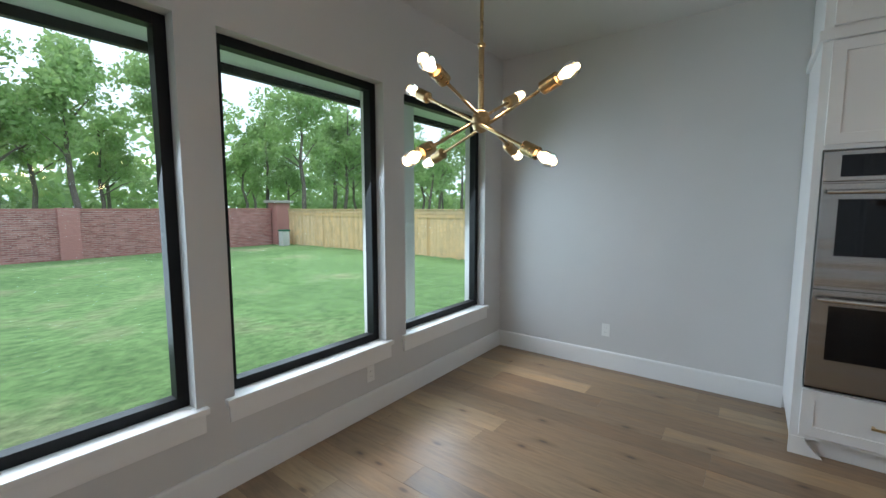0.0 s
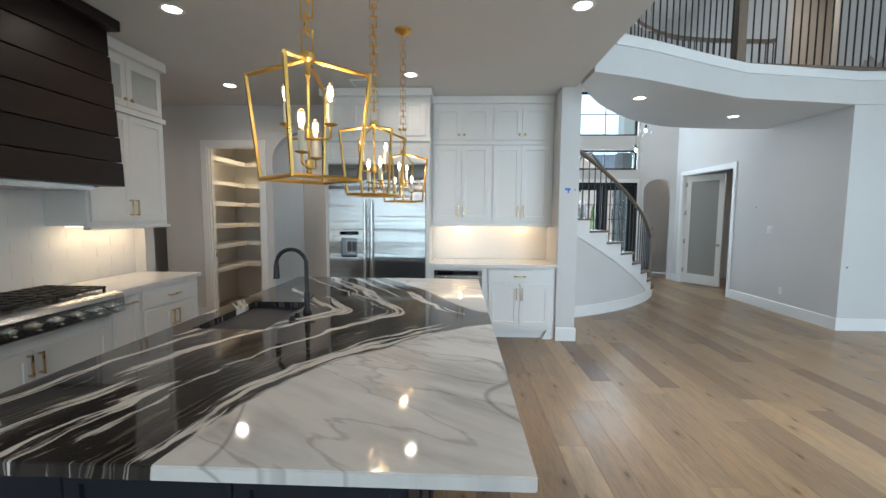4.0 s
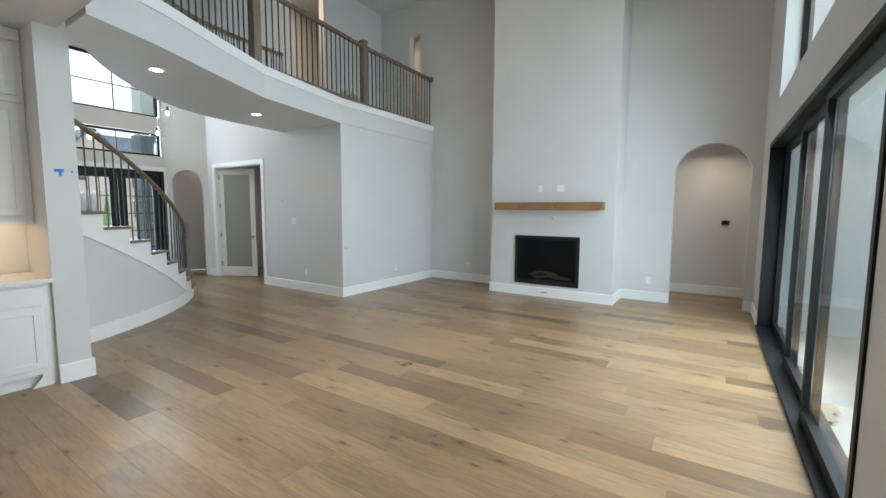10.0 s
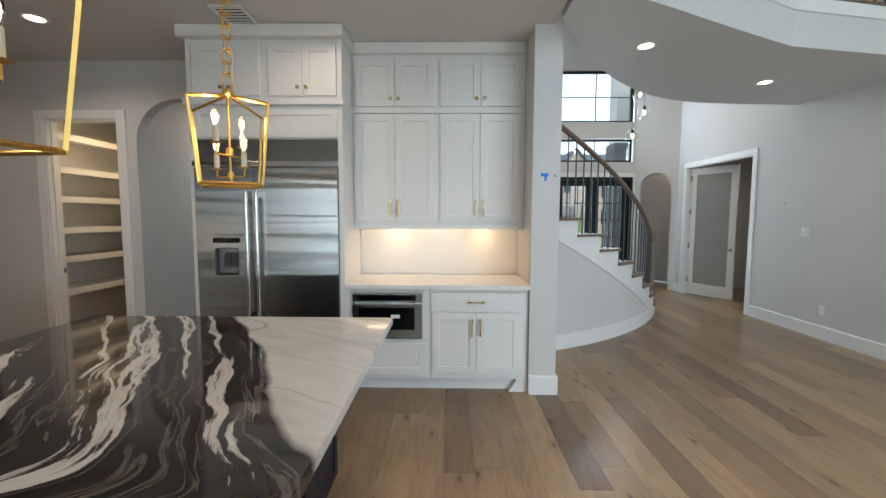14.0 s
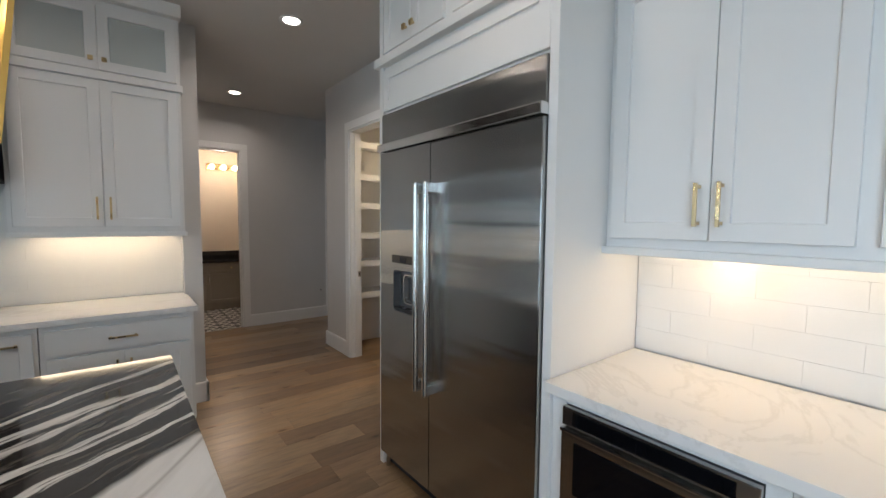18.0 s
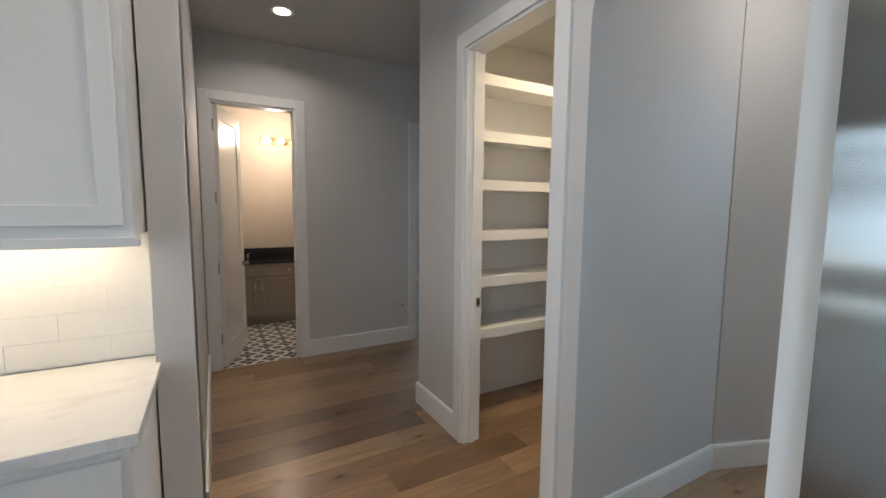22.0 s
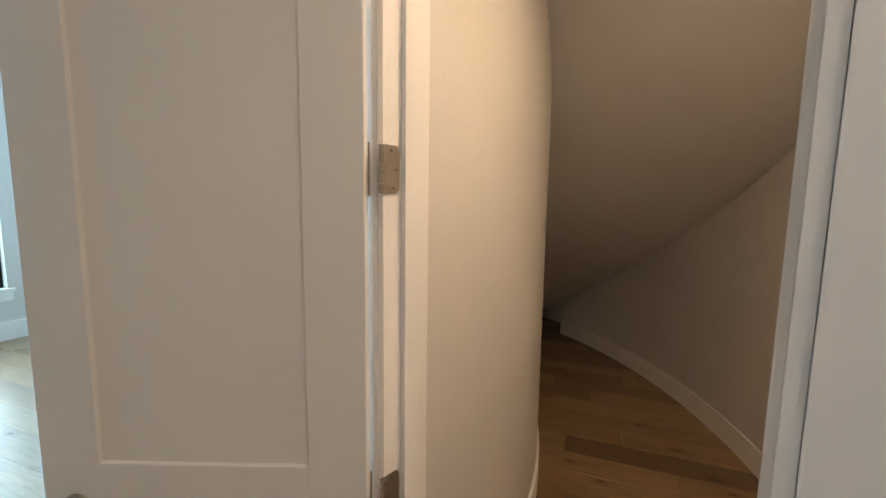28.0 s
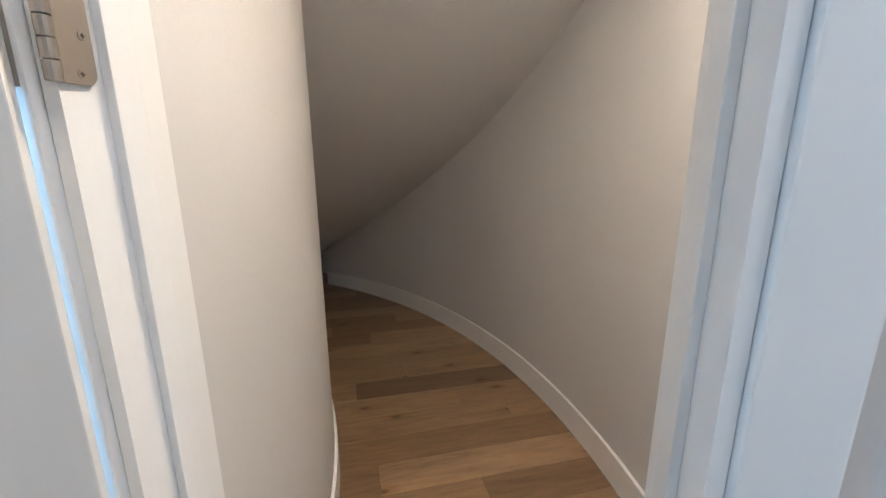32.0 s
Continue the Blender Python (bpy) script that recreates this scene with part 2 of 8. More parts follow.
STEEL, _nt, _b = base_mat("brushed_stainless_steel", (0.41, 0.402, 0.39), 0.225, 1.0)
bump(_nt, _b, noise_tex(_nt, coords(_nt, (0.15, 0.15, 3.0)), 1.9, 2.0, 0.5, 0.2), 1.0, 0.009)   # slow waves of rolled sheet
_tg = _nt.nodes.new("ShaderNodeTangent")
_tg.direction_type, _tg.axis = "RADIAL", "Z"
_b.inputs["Anisotropic"].default_value = 0.9
_nt.links.new(_tg.outputs["Tangent"], _b.inputs["Tangent"])
STEELH = metal("polished_steel", (0.66, 0.65, 0.63), 0.16)
BRASS = metal("champagne_brass", (0.62, 0.47, 0.26), 0.28)
GOLD = metal("aged_gold_leaf", (0.80, 0.50, 0.14), 0.33)
OLDBRASS = metal("satin_antique_brass", (0.42, 0.30, 0.15), 0.3)
NICKEL = metal("satin_nickel", (0.38, 0.345, 0.30), 0.34)
DISPG = metal("dispenser_grey", (0.34, 0.35, 0.36), 0.35)
DISPP = painted("dispenser_paddle_grey", (0.07, 0.075, 0.08), 0.35, 60, 0.03, 0.1)
FAUCET = painted("matte_black_faucet", (0.010, 0.010, 0.011), 0.32, 60, 0.03, 0.1)
SINK = painted("dark_granite_sink", (0.05, 0.052, 0.055), 0.5, 160, 0.2, 0.25)
BLKGLASS, _nt, _b = base_mat("black_oven_glass", (0.004, 0.004, 0.005), 0.04)
_b.inputs["Specular IOR Level"].default_value = 0.28
HGLASS, _nt, _b = base_mat("house_window_glass", (0.05, 0.09, 0.11), 0.1)
FIREBLK = painted("firebox_black_steel", (0.005, 0.005, 0.005), 0.85, 40, 0.1, 0.3)


def glass_mat(name, rough=0.0, color=(1, 1, 1), mix_clear=0.9):
    m = bpy.data.materials.new(name)
    m.use_nodes = True
    nt = m.node_tree
    b = nt.nodes["Principled BSDF"]
    b.inputs["Base Color"].default_value = (*color, 1)
    b.inputs["Roughness"].default_value = rough
    b.inputs["IOR"].default_value = 1.45
    b.inputs["Transmission Weight"].default_value = 1.0
    return m


def pane_mat(name, tint=(0.96, 0.99, 0.98), gloss=0.022):
    m = bpy.data.materials.new(name)
    m.use_nodes = True
    nt = m.node_tree
    nt.nodes.remove(nt.nodes["Principled BSDF"])
    tr = nt.nodes.new("ShaderNodeBsdfTransparent")
    tr.inputs["Color"].default_value = (*tint, 1)
    gl = nt.nodes.new("ShaderNodeBsdfGlossy")
    gl.inputs["Roughness"].default_value = 0.02
    lw = nt.nodes.new("ShaderNodeLayerWeight")
    fp = nt.nodes.new("ShaderNodeMath")
    fp.operation = "POWER"
    fp.inputs[1].default_value = 4.5
    nt.links.new(lw.outputs["Facing"], fp.inputs[0])
    fr = nt.nodes.new("ShaderNodeMapRange")
    fr.inputs["To Min"].default_value, fr.inputs["To Max"].default_value = gloss, 0.55
    nt.links.new(fp.outputs[0], fr.inputs["Value"])
    mx = nt.nodes.new("ShaderNodeMixShader")
    nt.links.new(fr.outputs[0], mx.inputs[0])
    nt.links.new(tr.outputs[0], mx.inputs[1])
    nt.links.new(gl.outputs[0], mx.inputs[2])
    nt.links.new(mx.outputs[0], nt.nodes["Material Output"].inputs["Surface"])
    return m


PANE = pane_mat("window_glass")
PANED = pane_mat("smoked_fire_glass", (0.78, 0.78, 0.79), 0.006)
FROST, _nt, _b = base_mat("frosted_cabinet_glass", (0.50, 0.53, 0.51), 0.35)
FROSTD, _nt, _b = base_mat("frosted_door_glass", (0.28, 0.27, 0.25), 0.25)
BULBGLASS = glass_mat("clear_bulb_glass", 0.0)


def emit_mat(name, color, strength):
    m = bpy.data.materials.new(name)
    m.use_nodes = True
    b = m.node_tree.nodes["Principled BSDF"]
    b.inputs["Base Color"].default_value = (*color, 1)
    b.inputs["Emission Color"].default_value = (*color, 1)
    b.inputs["Emission Strength"].default_value = strength
    return m


GLOWBULB = emit_mat("lit_filament_bulb", (1.0, 0.66, 0.30), 16)
GLOWCAN = emit_mat("lit_downlight_lens", (1.0, 0.86, 0.68), 14)
GLOWSTRIP = emit_mat("lit_led_strip", (1.0, 0.80, 0.52), 8)
GLOWDISP = emit_mat("added_display_glow", (0.10, 0.16, 0.22), 0.3)


def calc(nt, op, a, b=None):
    m = nt.nodes.new("ShaderNodeMath")
    m.operation = op
    for sock, v in zip(m.inputs, (a, b)):
        if isinstance(v, (int, float)):
            sock.default_value = v
        elif v is not None:
            nt.links.new(v, sock)
    return m.outputs[0]


def marble_mat():
    """Dark flow with white streaks that turns between two white fields of the slab."""
    m, nt, b = base_mat("black_white_banded_marble", (0.6, 0.6, 0.58), 0.06)
    tc = nt.nodes.new("ShaderNodeTexCoord")
    pos = tc.outputs["Object"]
    for scale, amount in ((1.1, 0.30), (4.5, 0.07)):
        w = nt.nodes.new("ShaderNodeTexNoise")
        w.inputs["Scale"].default_value, w.inputs["Detail"].default_value = scale, 3.0
        nt.links.new(tc.outputs["Object"], w.inputs["Vector"])
        c = nt.nodes.new("ShaderNodeVectorMath")
        c.operation = "SUBTRACT"
        c.inputs[1].default_value = (0.5, 0.5, 0.5)
        nt.links.new(w.outputs["Color"], c.inputs[0])
        a = nt.nodes.new("ShaderNodeVectorMath")
        a.operation = "MULTIPLY_ADD"
        a.inputs[1].default_value = (amount, amount, 0)
        nt.links.new(c.outputs[0], a.inputs[0])
        nt.links.new(pos, a.inputs[2])
        pos = a.outputs[0]
    sep = nt.nodes.new("ShaderNodeSeparateXYZ")
    nt.links.new(pos, sep.inputs[0])
    X, Y = sep.outputs["X"], sep.outputs["Y"]
    ex = calc(nt, "DIVIDE", calc(nt, "SUBTRACT", X, 1.0), 1.65)
    ey_ = calc(nt, "DIVIDE", Y, 1.27)
    s1 = calc(nt, "SUBTRACT", calc(nt, "SQRT", calc(nt, "ADD", calc(nt, "MULTIPLY", ex, ex), calc(nt, "MULTIPLY", ey_, ey_))), 1.02)
    s1 = calc(nt, "MULTIPLY", s1, 1.4)
    s2 = calc(nt, "SUBTRACT", calc(nt, "SUBTRACT", Y, 0.36), calc(nt, "MULTIPLY", calc(nt, "SUBTRACT", X, 2.95), 0.66))
    s2 = calc(nt, "MULTIPLY", s2, 0.75)
    sm = nt.nodes.new("ShaderNodeMath")
    sm.operation = "SMOOTH_MIN"
    sm.inputs[2].default_value = 0.12
    nt.links.new(s1, sm.inputs[0]); nt.links.new(s2, sm.inputs[1])
    flow = sm.outputs[0]
    field = nt.nodes.new("ShaderNodeMapRange")
    field.inputs["From Min"].default_value, field.inputs["From Max"].default_value = -0.012, 0.012
    nt.links.new(flow, field.inputs["Value"])
    comb = nt.nodes.new("ShaderNodeCombineXYZ")
    nt.links.new(calc(nt, "MULTIPLY", flow, 7.0), comb.inputs["X"])
    nt.links.new(calc(nt, "MULTIPLY", X, 0.55), comb.inputs["Y"])
    nt.links.new(calc(nt, "MULTIPLY", Y, 0.55), comb.inputs["Z"])
    streak = noise_tex(nt, comb.outputs[0], 1.25, 8, 0.6, 0.35)
    dark = ramp(nt, streak, [(0.28, (0.010, 0.009, 0.009)), (0.41, (0.020, 0.017, 0.016)), (0.435, (0.14, 0.12, 0.10)), (0.45, (0.024, 0.021, 0.020)), (0.535, (0.040, 0.036, 0.033)), (0.55, (0.52, 0.49, 0.45)), (0.58, (0.74, 0.71, 0.66)), (0.615, (0.62, 0.59, 0.55)), (0.63, (0.08, 0.07, 0.065)), (0.66, (0.025, 0.022, 0.022)), (0.68, (0.34, 0.31, 0.28)), (0.70, (0.03, 0.028, 0.027))])
    # white fields: grey strokes that lean one way, a few dark hairlines among them
    plain = nt.nodes.new("ShaderNodeSeparateXYZ")
    nt.links.new(tc.outputs["Object"], plain.inputs[0])
    lean = calc(nt, "ADD", calc(nt, "MULTIPLY", plain.outputs["X"], 0.50), calc(nt, "MULTIPLY", plain.outputs["Y"], 0.86))
    across = calc(nt, "SUBTRACT", calc(nt, "MULTIPLY", plain.outputs["X"], 0.86), calc(nt, "MULTIPLY", plain.outputs["Y"], 0.50))
    grid = nt.nodes.new("ShaderNodeCombineXYZ")
    nt.links.new(calc(nt, "MULTIPLY", lean, 0.9), grid.inputs["X"])
    nt.links.new(calc(nt, "MULTIPLY", across, 4.2), grid.inputs["Y"])
    soft = noise_tex(nt, grid.outputs[0], 1.3, 7, 0.62, 0.35)
    white = ramp(nt, soft, [(0.30, (0.46, 0.44, 0.41)), (0.42, (0.62, 0.60, 0.57)), (0.55, (0.73, 0.71, 0.68)), (0.75, (0.77, 0.75, 0.72))])
    hair = noise_tex(nt, grid.outputs[0], 0.8, 5, 0.5, 0.25)
    line = ramp(nt, hair, [(0.488, (1, 1, 1)), (0.499, (0.42, 0.39, 0.36)), (0.502, (0.42, 0.39, 0.36)), (0.512, (1, 1, 1))])
    white = mixc(nt, 0.45, white, line, "MULTIPLY")
    cross = noise_tex(nt, tc.outputs["Object"], 0.7, 2, 0.4, 0.2)
    crack = ramp(nt, cross, [(0.497, (1, 1, 1)), (0.5, (0.35, 0.32, 0.30)), (0.503, (1, 1, 1))])
    white = mixc(nt, 0.6, white, crack, "MULTIPLY")
    nt.links.new(mixc(nt, field.outputs["Result"], white, dark), b.inputs["Base Color"])
    return m


MARBLE = marble_mat()


def quartz_mat():
    m, nt, b = base_mat("white_quartz", (0.78, 0.77, 0.74), 0.12)
    v = coords(nt)
    n = noise_tex(nt, v, 1.4, 7, 0.6, 1.6)
    vein = ramp(nt, n, [(0.475, (0.79, 0.775, 0.745)), (0.50, (0.715, 0.70, 0.67)), (0.525, (0.79, 0.775, 0.745))])
    nt.links.new(vein, b.inputs["Base Color"])
    return m


QUARTZ = quartz_mat()
BLKSTONE = painted("black_granite", (0.010, 0.010, 0.011), 0.12, 200, 0.03, 0.5)
TILEW = painted("white_glazed_tile", (0.80, 0.79, 0.765), 0.10, 7, 0.05, 0.02)
GROUT = painted("white_grout", (0.79, 0.78, 0.755), 0.8, 120, 0.1, 0.04)
CEMW = painted("cement_tile_white", (0.72, 0.70, 0.66), 0.4, 80, 0.05, 0.05)
CEMB = painted("cement_tile_charcoal", (0.035, 0.035, 0.037), 0.4, 80, 0.05, 0.2)


def brick_mat(name, lo, mid, hi):
    m, nt, b = base_mat(name, mid, 0.85)
    rnd = nt.nodes.new("ShaderNodeNewGeometry").outputs["Random Per Island"]
    v = coords(nt)
    n = noise_tex(nt, v, 30, 5)
    c = ramp(nt, rnd, [(0, lo), (0.5, mid), (1, hi)])
    g = ramp(nt, n, [(0.3, (0.8, 0.8, 0.8)), (0.7, (1.1, 1.1, 1.1))])
    nt.links.new(mixc(nt, 0.8, c, g, "MULTIPLY"), b.inputs["Base Color"])
    bump(nt, b, n, 0.4, 0.004)
    return m


BRICK = brick_mat("red_brick", (0.30, 0.125, 0.115), (0.43, 0.19, 0.175), (0.54, 0.28, 0.255))
MORTAR = painted("brick_mortar", (0.66, 0.62, 0.60), 0.9, 60, 0.3, 0.1)
STONEC = painted("grey_ledge_stone", (0.20, 0.21, 0.22), 0.85, 9, 0.7, 0.35)


def lawn_mat():
    m, nt, b = base_mat("mown_lawn", (0.07, 0.15, 0.03), 0.9)
    v = coords(nt)
    a = noise_tex(nt, v, 0.5, 5, 0.6)
    f = noise_tex(nt, coords(nt, (1.0, 0.55, 1.0)), 9.0, 10, 0.82)
    c = ramp(nt, a, [(0.3, (0.13, 0.27, 0.085)), (0.55, (0.19, 0.36, 0.125)), (0.72, (0.32, 0.37, 0.20))])
    g = ramp(nt, f, [(0.36, (0.34, 0.42, 0.33)), (0.5, (0.95, 0.95, 0.92)), (0.64, (1.55, 1.42, 1.45))])
    nt.links.new(mixc(nt, 0.9, c, g, "MULTIPLY"), b.inputs["Base Color"])
    bump(nt, b, f, 0.9, 0.05)
    return m


LAWN = lawn_mat()


def leaf_mat(name, lo, hi):
    m, nt, b = base_mat(name, hi, 0.6)
    rnd = nt.nodes.new("ShaderNodeNewGeometry").outputs["Random Per Island"]
    nt.links.new(ramp(nt, rnd, [(0, lo), (1, hi)]), b.inputs["Base Color"])
    tl = nt.nodes.new("ShaderNodeBsdfTranslucent")
    tl.inputs["Color"].default_value = (hi[0] * 1.2, hi[1] * 1.25, hi[2], 1)
    mx = nt.nodes.new("ShaderNodeMixShader")
    mx.inputs[0].default_value = 0.42
    nt.links.new(b.outputs[0], mx.inputs[1])
    nt.links.new(tl.outputs[0], mx.inputs[2])
    nt.links.new(mx.outputs[0], nt.nodes["Material Output"].inputs["Surface"])
    return m


LEAF = leaf_mat("oak_leaves", (0.13, 0.24, 0.085), (0.36, 0.52, 0.24))
BARK = painted("grey_bark", (0.16, 0.14, 0.12), 0.95, 14, 0.8, 0.3)
DIRT = painted("bare_dirt", (0.30, 0.215, 0.15), 0.95, 5, 0.5, 0.2)

# ---- building helpers ----
def mesh_from(bm, name):
    bmesh.ops.recalc_face_normals(bm, faces=bm.faces)
    me = bpy.data.meshes.new(name)
    bm.to_mesh(me)
    bm.free()
    return me


def link(name, me, mat, parent=None, label="", smooth=False):
    if mat and not me.materials:
        me.materials.append(mat)
    if smooth:
        for p in me.polygons:
            p.use_smooth = True
        me.set_sharp_from_angle(angle=radians(38))
    ob = new(name, me)
    if parent is not None:
        ob.parent = parent
        ob.matrix_parent_inverse = Matrix.Translation(parent.location).inverted() if parent.type == "EMPTY" else Matrix()
    if label:
        ob["label"] = label
    return ob


def part(name, bm, mat, parent=None, label="", smooth=False):
    return link(name, mesh_from(bm, name), mat, parent, label, smooth)


def thing(name, loc, label, category, group=""):
    ob = new(name)
    ob.location = loc
    ob.empty_display_size = 0.1
    return tagged(ob, label, category, group)


def structure(name, bm, mat, label="", smooth=False):
    return tagged(part(name, bm, mat, None, label, smooth), kind="structure")


def add_box(bm, x0, x1, y0, y1, z0, z1, bevel=0.0):
    x0, x1 = min(x0, x1), max(x0, x1)
    y0, y1 = min(y0, y1), max(y0, y1)
    z0, z1 = min(z0, z1), max(z0, z1)
    vs = [bm.verts.new(p) for p in ((x0, y0, z0), (x1, y0, z0), (x1, y1, z0), (x0, y1, z0), (x0, y0, z1), (x1, y0, z1), (x1, y1, z1), (x0, y1, z1))]
    fs = [bm.faces.new([vs[i] for i in q]) for q in ((3, 2, 1, 0), (4, 5, 6, 7), (0, 1, 5, 4), (1, 2, 6, 5), (2, 3, 7, 6), (3, 0, 4, 7))]
    if bevel > 0:
        es = {e for f in fs for e in f.edges}
        bmesh.ops.bevel(bm, geom=list(es), offset=bevel, segments=2, affect="EDGES", profile=0.7)


def box(x0, x1, y0, y1, z0, z1, bevel=0.0):
    bm = bmesh.new()
    add_box(bm, x0, x1, y0, y1, z0, z1, bevel)
    return bm


def frame_map(o, u, n):
    """Maps (along, up, out) to the world: o is a corner on the floor or wall, u runs along the face, n points out of it."""
    o, u, n = Vector(o), Vector(u).normalized(), Vector(n).normalized()
    return lambda a, b, d: o + u * a + Vector((0, 0, b)) + n * d


def map_box(bm, P, a0, a1, b0, b1, d0, d1, bevel=0.0):
    vs = [bm.verts.new(P(*p)) for p in ((a0, b0, d0), (a1, b0, d0), (a1, b1, d0), (a0, b1, d0), (a0, b0, d1), (a1, b0, d1), (a1, b1, d1), (a0, b1, d1))]
    fs = [bm.faces.new([vs[i] for i in q]) for q in ((3, 2, 1, 0), (4, 5, 6, 7), (0, 1, 5, 4), (1, 2, 6, 5), (2, 3, 7, 6), (3, 0, 4, 7))]
    if bevel > 0:
        bmesh.ops.bevel(bm, geom=list({e for f in fs for e in f.edges}), offset=bevel, segments=2, affect="EDGES", profile=0.7)


def mbox(P, a0, a1, b0, b1, d0, d1, bevel=0.0):
    bm = bmesh.new()
    map_box(bm, P, a0, a1, b0, b1, d0, d1, bevel)
    return bm


def tube(bm, pts, r, seg=10, close=False, cap=True):
    """A round bar along a line of points."""
    pts = [Vector(p) for p in pts]
    rings = []
    ref = Vector((0, 0, 1))
    for i, p in enumerate(pts):
        a = pts[i - 1] if i > 0 else (pts[-1] if close else pts[0])
        b = pts[(i + 1) % len(pts)] if (i < len(pts) - 1 or close) else pts[-1]
        t = (b - a).normalized()
        s = ref if abs(t.dot(ref)) < 0.95 else Vector((1, 0, 0))
        x = t.cross(s).normalized()
        y = t.cross(x).normalized()
        rad = r[i] if isinstance(r, (list, tuple)) else r
        rings.append([bm.verts.new(p + (x * math.cos(k * math.tau / seg) + y * math.sin(k * math.tau / seg)) * rad) for k in range(seg)])
    n = len(rings)
    for i in range(n if close else n - 1):
        A, B = rings[i], rings[(i + 1) % n]
        for k in range(seg):
            bm.faces.new((A[k], A[(k + 1) % seg], B[(k + 1) % seg], B[k]))
    if cap and not close:
        bm.faces.new(rings[0])
        bm.faces.new(rings[-1])


def lathe(bm, cx, cy, prof, seg=20):
    """Turned shape: prof is a list of (radius, z)."""
    rings = []
    for r, z in prof:
        r = max(r, 0.0004)
        rings.append([bm.verts.new((cx + r * math.cos(k * math.tau / seg), cy + r * math.sin(k * math.tau / seg), z)) for k in range(seg)])
    for A, B in zip(rings, rings[1:]):
        for k in range(seg):
            bm.faces.new((A[k], A[(k + 1) % seg], B[(k + 1) % seg], B[k]))
    bm.faces.new(rings[0])
    bm.faces.new(rings[-1])


def prism(bm, pts, z0, z1):
    a = [bm.verts.new((x, y, z0)) for x, y in pts]
    b = [bm.verts.new((x, y, z1)) for x, y in pts]
    bm.faces.new(a[::-1])
    bm.faces.new(b)
    for i in range(len(pts)):
        j = (i + 1) % len(pts)
        bm.faces.new((a[i], a[j], b[j], b[i]))


def wall(name, p0, p1, z0, z1, thick, holes=(), mat=None, label="smooth painted light grey wall"):
    """A wall whose seen face runs p0 to p1; its thickness lies to the right of that line. holes: (s0, s1, z0, z1)."""
    u = Vector((p1[0] - p0[0], p1[1] - p0[1], 0))
    L = u.length
    P = frame_map((p0[0], p0[1], 0), u, Vector((u.y, -u.x, 0)))
    ss = sorted({0, L, *[h[0] for h in holes], *[h[1] for h in holes]})
    ss = [s for s in ss if -1e-6 <= s <= L + 1e-6]
    bm = bmesh.new()
    for a, b in zip(ss, ss[1:]):
        mid = (a + b) / 2
        spans = sorted((h[2], h[3]) for h in holes if h[0] < mid < h[1])
        z = z0
        for lo, hi in spans:
            if lo > z + 1e-6:
                map_box(bm, P, a, b, z, lo, 0, thick)
            z = hi
        if z < z1 - 1e-6:
            map_box(bm, P, a, b, z, z1, 0, thick)
    return structure(name, bm, mat or WALL, label)


def arch_fill(bm, P, s0, s1, zs, ztop, thick, n=20):
    """Fills the rectangle above an arched opening that springs at zs and whose rectangle ends at ztop."""
    c, r = (s0 + s1) / 2, (s1 - s0) / 2
    h = ztop - zs
    arc = [(c - r * math.cos(math.pi * k / n), zs + min(r, h) * math.sin(math.pi * k / n)) for k in range(n + 1)]
    for (a0, b0), (a1, b1) in zip(arc, arc[1:]):
        q = [(a0, b0), (a1, b1), (a1, ztop + 0.002), (a0, ztop + 0.002)]
        f = [bm.verts.new(P(a, b, 0)) for a, b in q]
        g = [bm.verts.new(P(a, b, thick)) for a, b in q]
        bm.faces.new(f)
        bm.faces.new(g[::-1])
        for i in range(4):
            j = (i + 1) % 4
            bm.faces.new((f[i], g[i], g[j], f[j]))


def baseboard(p0, p1, h=0.165, t=0.018, z=0.0, name="baseboard"):
    """Runs along a seen wall face from p0 to p1, standing out to the left of that line."""
    u = Vector((p1[0] - p0[0], p1[1] - p0[1], 0))
    P = frame_map((p0[0], p0[1], z), u, Vector((-u.y, u.x, 0)))
    bm = bmesh.new()
    L = u.length
    prof = [(0, 0), (t, 0), (t, h - 0.012), (t - 0.006, h), (0, h)]
    A = [bm.verts.new(P(0, b, d)) for d, b in prof]
    B = [bm.verts.new(P(L, b, d)) for d, b in prof]
    bm.faces.new(A)
    bm.faces.new(B[::-1])
    for i in range(len(prof)):
        j = (i + 1) % len(prof)
        bm.faces.new((A[i], A[j], B[j], B[i]))
    return structure(name, bm, TRIM, "tall white painted baseboard")


def casing(P, s0, s1, top, w=0.09, t=0.02, depth=0.12, name="trim"):
    """Flat door casing round an opening, with its jamb lining and stop; P's d=0 is the wall face."""
    bm = bmesh.new()
    map_box(bm, P, s0 - w, s0 - 0.006, 0, top + w, 0.001, t, 0.003)
    map_box(bm, P, s1 + 0.006, s1 + w, 0, top + w, 0.001, t, 0.003)
    map_box(bm, P, s0 - 0.006, s1 + 0.006, top + 0.006, top + w, 0.001, t, 0.003)
    ob = structure(name, bm, TRIM, "flat white painted door casing")
    bm = bmesh.new()
    map_box(bm, P, s0 - 0.005, s0 + 0.012, 0, top, -depth - 0.002, 0.006)
    map_box(bm, P, s1 - 0.012, s1 + 0.005, 0, top, -depth - 0.002, 0.006)
    map_box(bm, P, s0 + 0.012, s1 - 0.012, top - 0.012, top + 0.005, -depth - 0.002, 0.006)
    map_box(bm, P, s0 + 0.012, s0 + 0.024, 0, top - 0.012, -0.075, -0.04, 0.002)
    map_box(bm, P, s1 - 0.024, s1 - 0.012, 0, top - 0.012, -0.075, -0.04, 0.002)
    structure("door_jamb", bm, TRIM, "white painted door jamb lining with stop")
    return ob


